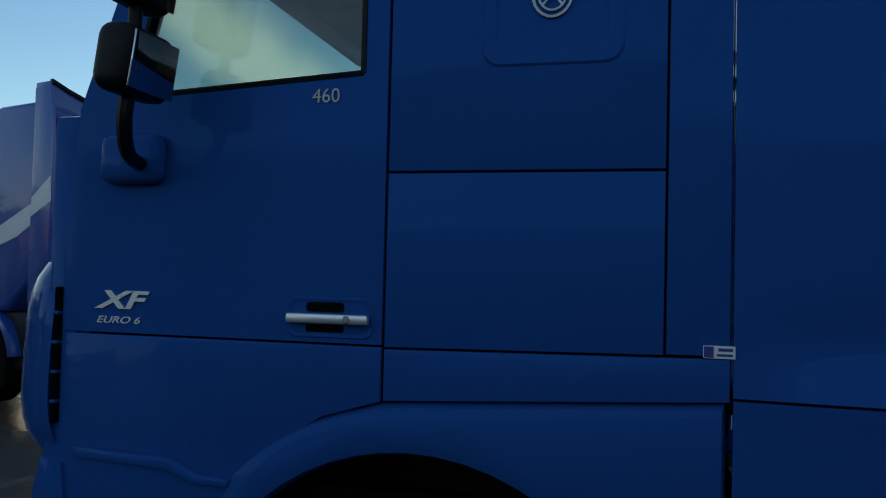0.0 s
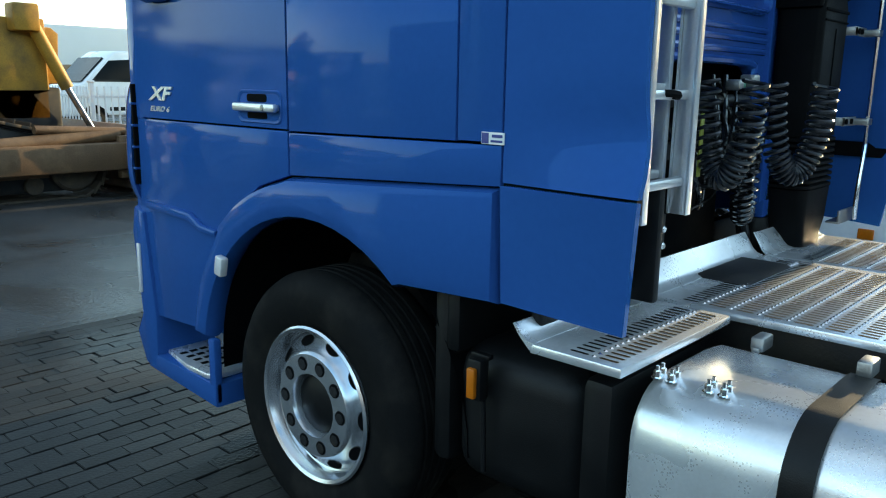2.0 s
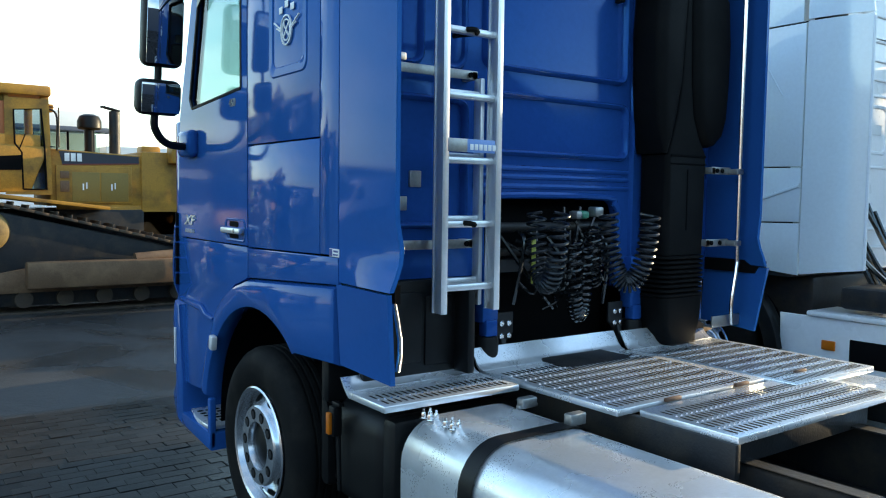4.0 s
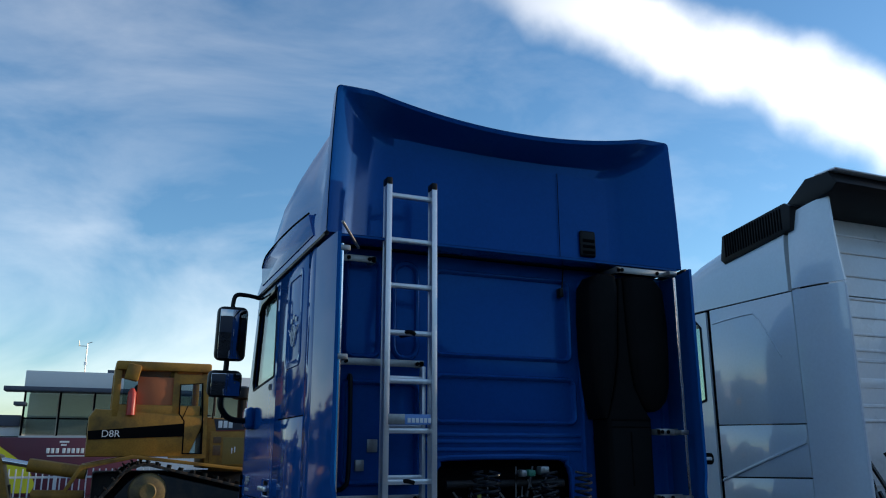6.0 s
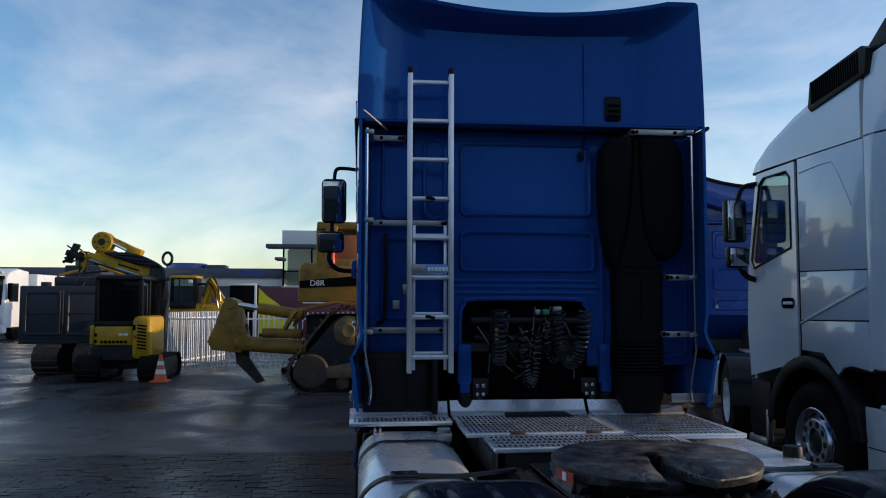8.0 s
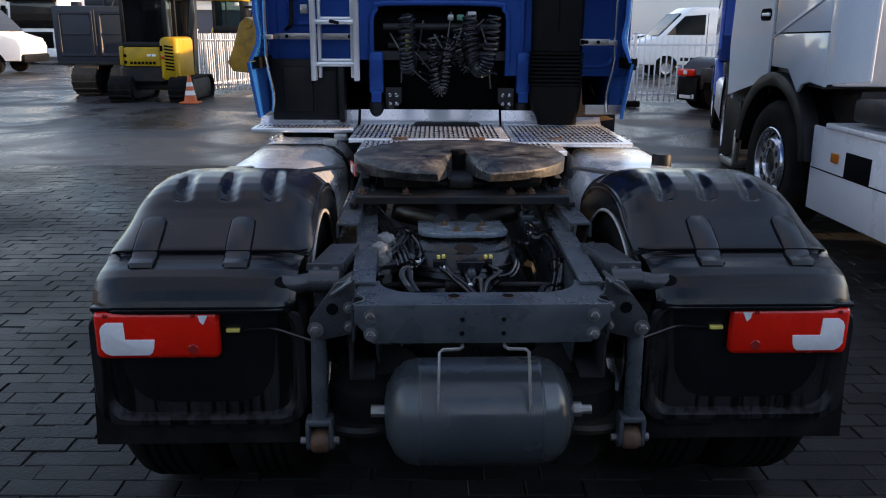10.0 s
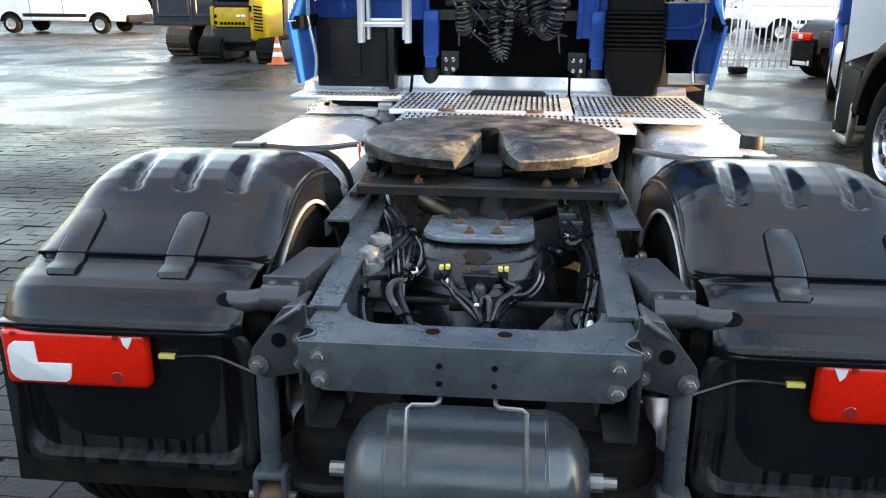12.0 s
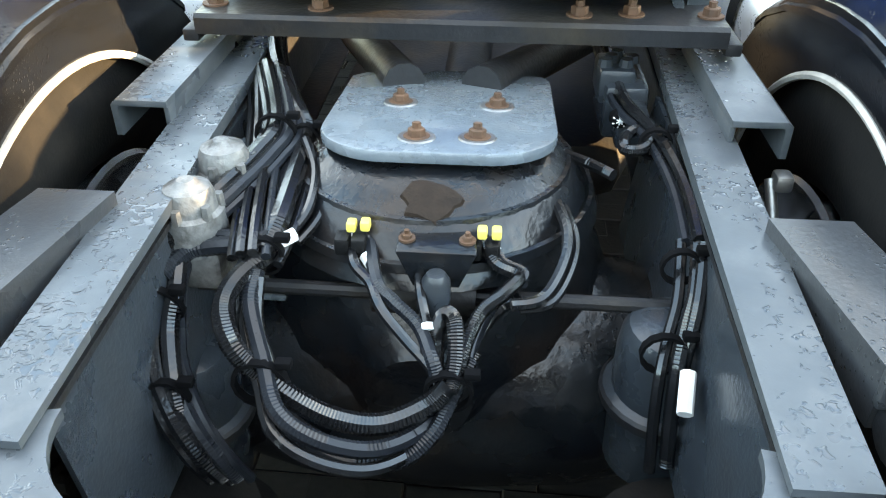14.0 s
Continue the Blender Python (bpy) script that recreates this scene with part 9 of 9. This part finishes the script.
tractor_rear(5.5, 12.3, -62, WHITE, "white tractor truck with red tail lamps parked before the fence")

# blue truck that stands across the yard
BX, BY, BYAW = 5.517, 8.743, -17
bt = thing("blue_truck", (BX, BY, 0), "blue tractor truck with white swoosh and aluminium tank on wet asphalt", "truck")
B = Matrix.Translation((BX, BY, 0)) @ pose(0, 0, 0, 0, 0, BYAW)
act = part("cab", M(B).prism([(0.0, 1.55), (0.5, 1.15), (1.95, 1.10), (2.12, 1.5), (2.05, 2.2), (1.85, 2.95), (1.5, 3.45), (0.8, 3.66), (0.0, 3.66)], "x", -1.20, 1.20, 0.06, 3), BLUE_MID, bt, "blue sleeper cab")
lip = [(1.22 * (2 * k / 12 - 1), 3.62 + 0.24 * abs(2 * k / 12 - 1) ** 2.2) for k in range(13)]
part("roof_lip", M(B).prism([(x, z - 0.42) for x, z in lip] + [(x, z) for x, z in reversed(lip)], "y", -0.30, 0.02, 0.02), BLUE_MID, act, "blue roof deflector with a dark rubber lip")
part("lip_trim", M(B).prism([(x, z - 0.03) for x, z in lip] + [(x, z + 0.02) for x, z in reversed(lip)], "y", -0.33, -0.26, 0.008), PLASTIC, act)
for x0, x1, z0, z1 in ((-0.95, 0.95, 2.48, 2.95), (-0.95, -0.05, 1.95, 2.36), (0.05, 0.95, 1.95, 2.36), (-0.95, 0.95, 1.62, 1.85)):
    lp = [[(q[0], -h, q[1]) for q in rrect(x0 + d, x1 - d, z0 + d, z1 - d, 0.07)] for d, h in ((0, 0), (0.02, 0.022), (0.05, 0.022), (0.07, 0))]
    part("pressed_panel", M(B).loft(lp, cap=False), BLUE_MID, act)
part("roof_joint", M(B).box(-1.15, 1.15, -0.014, 0.004, 3.05, 3.075, 0.004), SEAM, act)
part("wall_rib", M(B).box(-1.1, 1.1, -0.02, 0.004, 3.11, 3.14, 0.008), BLUE_MID, act)
for s in (-1, 1):
    part("grab_handle", M(B).box(s * 1.02, s * 1.06, -0.05, 0.0, 2.12, 2.30, 0.012), SEAM, act)
    part("warning_mark", M(B).prism([(s * 0.86, 1.66), (s * 0.92, 1.66), (s * 0.89, 1.73)], "y", -0.028, -0.02), LABEL_WHITE, act)
    sd = part("side_deflector", M(B).prism([(0.0, 1.25), (-0.42, 1.35), (-0.40, 3.30), (-0.30, 3.84), (0.0, 3.80)], "x", s * 1.20, s * 1.235, 0.012), BLUE_MID, bt, "blue side deflector with white swoosh")
    part("white_swoosh", M(B).prism([(-0.40, 2.45), (-0.38, 2.75), (-0.02, 2.50), (-0.02, 2.28)], "x", s * 1.235, s * 1.241), LABEL_WHITE, sd)
    part("cab_swoosh", M(B).prism([(0.0, 2.45), (0.5, 2.25), (1.1, 2.02), (1.9, 1.88), (1.9, 1.75), (1.0, 1.85), (0.3, 2.05), (0.0, 2.2)], "x", s * 1.200, s * 1.207), LABEL_WHITE, act)
    part("side_window", M(B).prism([(1.05, 2.15), (1.85, 2.0), (1.75, 2.75), (1.1, 2.85)], "x", s * 1.200, s * 1.208), GLASS_DARK, act)
    part("mirror", M(B).box(s * 1.25, s * 1.45, 1.75, 1.9, 2.2, 2.85, 0.04, 3), PLASTIC, bt)
    part("frame_rail", M(B).box(s * 0.34, s * 0.42, -3.9, 2.0, 0.62, 0.9, 0.01), STEEL_DARK, bt)
    tk2 = part("fuel_tank", M(B).box(s * 0.6, s * 1.2, -1.75, -0.15, 0.38, 0.93, 0.08, 4), ALU_WHITE, bt, "ribbed aluminium tank cover")
    for k in range(6):
        part("tank_rib", M(B).box(s * 1.195, s * 1.214, -1.62 + k * 0.25, -1.50 + k * 0.25, 0.46, 0.86, 0.012), ALU_WHITE, tk2)
    for yy, wd in ((0.95, 0.3), (-2.9, 0.6)):
        ty = part("tyre", M(B).lathe([(0.29, 0), (0.4, s * 0.01), (0.49, -s * 0.02), (0.5, -s * 0.06), (0.5, -s * wd), (0.29, -s * wd)], (s * 1.2, yy, 0.5), "x", 32), RUBBER, bt)
        part("rim", M(B).lathe([(0.295, 0), (0.28, -s * 0.12), (0.16, -s * 0.14), (0.15, -s * 0.06), (0.1, -s * 0.05), (0.0, -s * 0.04)], (s * 1.2, yy, 0.5), "x", 28), ALU, ty)
    part("mudguard", M(B).grid(lambda u, v: (s * (0.55 + 0.67 * u), -2.9 + 0.6 * math.cos(math.pi * v), 0.5 + 0.6 * math.sin(math.pi * v)), 5, 16, (0, 0, -0.015)), FENDER, bt)
    part("wheel_arch", M(B).prism(arc(0.95, 0.5, 0.68, 10, 170, 14) + arc(0.95, 0.5, 0.58, 170, 10, 14), "x", s * 1.0, s * 1.22, 0.01), BLUE_MID, bt)
part("end_member", M(B).box(-0.42, 0.42, -3.95, -3.85, 0.62, 0.9, 0.01), STEEL_DARK, bt)
part("undercab", M(B).box(-1.1, 1.1, 0.1, 1.9, 0.45, 1.15, 0.05), STEEL_DARK, bt)
part("gearbox", M(B).box(-0.5, 0.5, -0.7, 0.4, 0.7, 1.35, 0.1, 3), STEEL_DARK, bt)
part("catwalk", M(B).box(-0.6, 0.6, -1.7, -0.3, 0.98, 1.02, 0.01), ALU, bt)
part("fifth_wheel", M(B).lathe([(0, 1.1), (0.44, 1.1), (0.45, 1.04), (0, 1.02)], (0, -2.8, 0), "z", 22), GREASE, bt)


# ---- white vans and a car behind the fence ----
def van(x, y, yaw, box=False):
    t = thing("white_van", (x, y, 0), "white delivery van parked behind the white fence", "van", "parked vans")
    B = Matrix.Translation((x, y, 0)) @ pose(0, 0, 0, 0, 0, yaw)
    prof = [(0.0, 0.45), (5.4, 0.45), (5.5, 0.95), (5.35, 1.25), (4.7, 1.45), (3.9, 2.25), (3.6, 2.45), (0.05, 2.5)]
    body = part("body", M(B).prism(prof, "x", -0.98, 0.98, 0.08, 3), WHITE, t)
    part("windscreen", M(B).prism([(4.66, 1.5), (4.72, 1.5), (3.99, 2.25), (3.93, 2.2)], "x", -0.85, 0.85), GLASS_DARK, body)
    for s in (-1, 1):
        part("side_window", M(B).prism([(3.1, 1.5), (4.45, 1.5), (3.85, 2.15), (3.1, 2.2)], "x", s * 0.97, s * 0.99), GLASS_DARK, body)
        pieces("door_gap", M(B).box(s * 0.972, s * 0.984, 3.0, 3.02, 0.55, 2.25).box(s * 0.972, s * 0.984, 1.7, 1.72, 0.55, 2.3), SEAM, body)
        pieces("wheel_arch", M(B).prism(arc(4.4, 0.34, 0.45, 10, 170, 12), "x", s * 0.93, s * 0.986).prism(arc(0.9, 0.34, 0.45, 10, 170, 12), "x", s * 0.93, s * 0.986), SEAM, body)
        for yy in (0.9, 4.4):
            ty = part("tyre", M(B).lathe([(0, 0.01 * s), (0.2, 0.0), (0.22, s * 0.01), (0.33, -s * 0.02), (0.34, -s * 0.2), (0, -s * 0.2)], (s * 1.0, yy, 0.34), "x", 24), RUBBER, t)
            part("rim", M(B).lathe([(0.2, 0.015 * s), (0.1, 0.0), (0, 0.01 * s)], (s * 1.005, yy, 0.34), "x", 18), RIM, ty)
    part("bumper", M(B).box(-0.95, 0.95, 5.35, 5.55, 0.4, 0.7, 0.06), PLASTIC, t)
    pieces("side_moulding", M(B).box(-1.0, -0.97, 1.4, 3.9, 0.6, 0.72, 0.01).box(0.97, 1.0, 1.4, 3.9, 0.6, 0.72, 0.01), PLASTIC, t)
    pieces("head_lamp", M(B).box(-0.95, -0.6, 5.35, 5.46, 0.9, 1.12, 0.04).box(0.6, 0.95, 5.35, 5.46, 0.9, 1.12, 0.04), LENS, t)
    if box:
        part("roof_box", M(B).box(-1.0, 1.0, 0.0, 3.6, 2.4, 3.1, 0.1, 3), WHITE, t)
    return t


van(12.6, 26.4, 90), van(19.5, 27.0, 84), van(18.5, 31, 95, True), van(-20.3, 26.6, -90)


def car(x, y, yaw):
    """A small estate car."""
    t = thing("parked_car", (x, y, 0), "pale silver estate car parked behind the white fence", "car")
    B = Matrix.Translation((x, y, 0)) @ pose(0, 0, 0, 0, 0, yaw)
    body = part("body", M(B).prism([(0.0, 0.35), (4.3, 0.32), (4.38, 0.6), (4.2, 0.85), (3.3, 0.98), (0.1, 0.98), (-0.05, 0.7)], "x", -0.86, 0.86, 0.07, 3), WHITE, t)
    part("glasshouse", M(B).prism([(0.08, 0.95), (3.35, 0.95), (2.6, 1.42), (2.3, 1.48), (0.5, 1.46)], "x", -0.76, 0.76, 0.06, 3), GLASS_DARK, body)
    part("roof", M(B).prism([(0.45, 1.44), (2.5, 1.44), (2.3, 1.51), (0.6, 1.50)], "x", -0.77, 0.77, 0.02), WHITE, body)
    for s in (-1, 1):
        for yy in (0.8, 3.45):
            ty = part("tyre", M(B).lathe([(0.19, 0.0), (0.30, -s * 0.0), (0.31, -s * 0.03), (0.31, -s * 0.19), (0.19, -s * 0.19)], (s * 0.885, yy, 0.31), "x", 22), RUBBER, t)
            part("rim", M(B).lathe([(0.2, -0.01 * s), (0.1, -0.03 * s), (0, -0.01 * s)], (s * 0.885, yy, 0.31), "x", 16), RIM, ty)
    return t


car(11.1, 31.9, 92)

# ---- white truck far off ----
ft2 = thing("white_truck", (-18.4, 35.2, 0), "white truck with dark windscreen and grille across the yard", "truck")
B = Matrix.Translation((-18.45, 34.2, 0)) @ pose(0, 0, 0, 0, 0, -4)
ftb = part("cab", M(B).prism([(0.0, 0.55), (2.2, 0.55), (2.2, 3.2), (1.2, 3.3), (0.5, 3.12), (0.16, 2.85), (0.02, 1.6)], "x", -1.24, 1.24, 0.10, 3), WHITE, ft2)
part("windscreen", M(B).prism([(-0.008, 1.62), (0.0, 1.6), (0.16, 2.72), (0.145, 2.74)], "x", -1.08, 1.08), GLASS_DARK, ftb)
part("sun_visor", M(B).box(-1.12, 1.12, -0.12, 0.2, 2.76, 2.92, 0.03), SEAM, ftb)
part("grille", M(B).box(-0.85, 0.85, -0.03, 0.04, 0.72, 1.45, 0.03), SEAM, ftb)
part("badge_bar", M(B).box(-0.9, 0.9, -0.045, -0.02, 1.36, 1.44, 0.01), PLASTIC, ftb)
part("bumper", M(B).box(-1.22, 1.22, -0.08, 0.3, 0.32, 0.68, 0.05, 3), WHITE, ft2)
for s in (-1, 1):
    part("head_lamp", M(B).prism([(s * 1.2, 0.72), (s * 0.86, 0.72), (s * 0.92, 1.02), (s * 1.16, 1.12)], "y", -0.05, 0.04, 0.01), LENS, ftb)
    part("side_window", M(B).prism([(0.35, 1.75), (1.2, 1.75), (1.2, 2.6), (0.42, 2.6)], "x", s * 1.235, s * 1.245), GLASS_DARK, ftb)
    part("mirror", M(B).box(s * 1.3, s * 1.5, 0.05, 0.2, 1.85, 2.6, 0.04), SEAM, ft2)
    part("tyre", M(B).lathe([(0, -0.15), (0.5, -0.15), (0.5, 0.15), (0, 0.15)], (s * 1.05, 1.2, 0.5), "x", 18), RUBBER, ft2)
    part("roof_lamp", M(B).box(s * 0.55, s * 0.95, 0.25, 0.4, 3.05, 3.14, 0.02), LENS, ftb)
part("trailer", M(B).box(-1.25, 1.25, 3.0, 13, 1.0, 3.1, 0.05), WHITE, ft2)

# ---- office building and hall ----
hall = thing("office_building", (-6, 47, 0), "two-storey office with glazed corner and dark fascia", "building")
part("wall", M().box(-40, -6.0, 45.9, 58, 0, 2.72), FACADE_DARK, hall)
part("white_band", M().box(-40, -6.0, 45.7, 58.1, 2.72, 3.22, 0.01), FACADE, hall)
part("fascia", M().box(-40.3, -6.0, 45.5, 58.3, 3.22, 3.80, 0.03), FACADE_DARK, hall)
part("fascia_mark", M().box(-8.6, -7.1, 45.47, 45.5, 3.34, 3.70), BLUE_DEEP, hall)
part("round_hall", M().lathe([(1.25, 0.0), (1.25, 4.02), (1.2, 4.14), (0, 4.14)], (-12.0, 47.2, 0), "z", 36), BLUE_DEEP, hall, "round dark blue stair tower")
pieces("roof_unit", M().box(-10.8, -9.6, 46.5, 48, 3.80, 4.05, 0.03).box(-19, -15, 48, 51, 3.80, 4.5, 0.05), FACADE_DARK, hall)
part("upper_wall", M().box(-6.0, 8, 45.24, 56, 5.25, 6.13, 0.02), FACADE, hall)
part("lower_wall", M().box(-6.0, 8, 45.45, 56, 0, 2.75), FACADE, hall)
part("canopy", M().box(-6.9, 8.2, 44.6, 46, 5.02, 5.25, 0.02), FACADE_DARK, hall)
part("canopy", M().box(-6.35, -5.8, 44.5, 46, 4.28, 4.45, 0.02), FACADE_DARK, hall)
for k in range(8):
    w = part("window", M().box(-5.9 + k * 1.7, -4.3 + k * 1.7, 45.40, 45.50, 2.80, 5.02), GLASS, hall, "tall tinted window pane")
    part("frame", M().box(-5.96 + k * 1.7, -5.86 + k * 1.7, 45.33, 45.45, 2.75, 5.02, 0.01).box(-5.9 + k * 1.7, -4.3 + k * 1.7, 45.33, 45.43, 3.6, 3.68, 0.01), SEAM, w)
part("inner_wall", M().box(-5.9, 8, 48, 48.1, 2.75, 5.1), mat("dim_office_wall", (0.5, 0.5, 0.5), 0.8), hall)
pieces("roof_plant", M().box(-2.0, -1.2, 46.5, 47.5, 6.13, 6.42, 0.02).box(1.0, 1.8, 46.5, 47.5, 6.13, 6.38, 0.02), FACADE_DARK, hall)
ms = thing("weather_mast", (-3.2, 46.5, 6.13), "thin weather mast with cup sensor on the roof", "mast")
part("pole", M().rod((-3.2, 46.5, 6.13), (-3.2, 46.5, 7.85), 0.03, 6), ZINC, ms)
part("cross_arm", M().rod((-3.65, 46.5, 7.70), (-3.2, 46.5, 7.70), 0.02, 6).rod((-3.6, 46.5, 7.70), (-3.65, 46.5, 8.0), 0.025, 6).rod((-3.2, 46.5, 7.85), (-2.95, 46.5, 7.95), 0.02, 6), ZINC, ms)
part("sensor", M().lathe([(0, 0), (0.09, 0.02), (0.09, 0.2), (0, 0.22)], (-3.2, 46.5, 6.62), "z", 10), WHITE, ms)
bn = thing("banner_container", (-5.3, 38.5, 0), "maroon and yellow-green advertising container wall", "container")
cont = part("body", M().box(-6.44, -0.4, 38, 40.6, 0.0, 2.52, 0.04), MAROON, bn)
part("yellow_field", M().prism([(-6.44, 0.15), (-4.7, 0.15), (-4.55, 0.5), (-4.8, 1.05), (-5.35, 1.6), (-6.05, 2.1), (-6.44, 2.5)], "y", 37.985, 38.0), LIME, cont)
for k in range(8):
    part("sign_letter", M().box(-4.25 + k * 0.19 + (0.08 if k > 2 else 0), -4.12 + k * 0.19 + (0.08 if k > 2 else 0), 37.98, 37.995, 1.84, 2.06, 0.004), LABEL_WHITE, cont)
part("sign_bar", M().box(-4.2, -2.65, 37.98, 37.995, 1.70, 1.75), LABEL_WHITE, cont)
pieces("sign_mark", M().box(-3.75, -3.35, 37.98, 37.995, 2.30, 2.38).box(-3.68, -3.45, 37.98, 37.995, 2.16, 2.24), LABEL_WHITE, cont)
dbox = thing("dark_container", (-7.1, 38, 0), "dark container with a pale edge beside the banner wall", "container")
part("body", M().box(-7.84, -6.52, 37.6, 39.5, 0.0, 2.64, 0.03), SEAM, dbox)
part("pale_edge", M().box(-7.86, -6.48, 37.55, 37.62, 2.60, 2.70, 0.01).box(-6.60, -6.48, 37.55, 37.62, 0.0, 2.60, 0.01), WHITE, dbox)
single("pale_hall", M().box(9, 44, 50, 62, 0, 4.6, 0.05), FACADE, "long pale industrial hall beyond the fence", "building")
single("timber_stack", M().box(14, 20, 40, 42, 0, 2.2, 0.1).box(20.3, 25, 40, 42, 0, 1.8, 0.1), WOOD, "stack of brown timber beyond the fence", "timber")
single("grey_container", M().box(21, 31, 38, 41, 0, 2.9, 0.05), GREY_BOX, "long grey container beyond the fence", "container")
lp = thing("light_pole", (-26, 45, 0), "tall thin yard light pole far off", "street lamp")
part("pole", M().rod((-26, 45, 0), (-26, 45, 9), 0.09, 8, r2=0.05), ZINC, lp)
part("lamp_head", M().box(-26.4, -25.6, 44.85, 45.15, 8.95, 9.08, 0.03), ZINC, lp)

# unseen walls added behind and beside the camera: east blocks sun, south sky
single("sun_blocker_east", M().box(28, 29, -40, -2.6, 0, 8.0), FACADE_DARK, "long dark unseen wall added to close the yard", "wall", kind="structure")
single("wall_west", M().box(-34, -33, -45, 30, 0, 7.5), FACADE_DARK, "long dark unseen wall added to close the yard", "wall", kind="structure")
single("sky_blocker_south", M().box(-33, 40, -21, -20, 0, 6.5), FACADE_DARK, "long dark unseen wall added to close the yard", "wall", kind="structure")

# ---- clay pavers in running bond: those beside the truck as pieces, the rest joined ----
PL, PW = 0.208, 0.104


def paver_shape(b=0.0035, h=0.0):
    x, y = PL / 2 - 0.001, PW / 2 - 0.001
    v = [(-x, -y, -0.03), (x, -y, -0.03), (x, y, -0.03), (-x, y, -0.03), (-x, -y, -b), (x, -y, -b), (x, y, -b), (-x, y, -b), (-x + b, -y + b, 0), (x - b, -y + b, 0), (x - b, y - b, 0), (-x + b, y - b, 0)]
    f = [(8, 9, 10, 11), (4, 5, 9, 8), (5, 6, 10, 9), (6, 7, 11, 10), (7, 4, 8, 11), (0, 1, 5, 4), (1, 2, 6, 5), (2, 3, 7, 6), (3, 0, 4, 7)]
    return v, f


pv, pf = paver_shape()
one = bpy.data.meshes.new("paver")
one.from_pydata(pv, [], pf)
one.materials.append(PAVER)
pa = np.array(pv)
rng = np.random.default_rng(5)
allv, allf, k, near = [], [], 0, 0
for row in range(int(-7.0 / PW), int(6.0 / PW)):
    y = row * PW
    off = (row % 2) * PL / 2 + 0.02 * math.sin(row * 2.1)
    for col in range(int(-8.5 / PL), int(8.0 / PL)):
        x = col * PL + off
        dz, ax, ay = rng.normal(0, 0.0016), rng.normal(0, 0.010), rng.normal(0, 0.008)
        if -2.15 < x < -1.35 and 2.2 < y < 6.0 and near < 300:
            p = new("paver", one)
            p.parent = ground
            p.matrix_basis = pose(x, y, 0.0015 + dz, math.degrees(ax), math.degrees(ay), rng.normal(0, 0.6))
            near += 1
            continue
        q = pa.copy()
        q[:, 2] += 0.0015 + dz + q[:, 1] * ax + q[:, 0] * ay
        q[:, 0] += x + rng.normal(0, 0.004)
        q[:, 1] += y + rng.normal(0, 0.0016)
        allv.append(q)
        allf.extend(tuple(i + k for i in f) for f in pf)
        k += len(pv)
me = bpy.data.meshes.new("pavers")
me.from_pydata(np.concatenate(allv).tolist(), [], allf)
me.materials.append(PAVER)
rest = new("pavers", me)
rest.parent = ground
tagged(rest, kind="stuff")
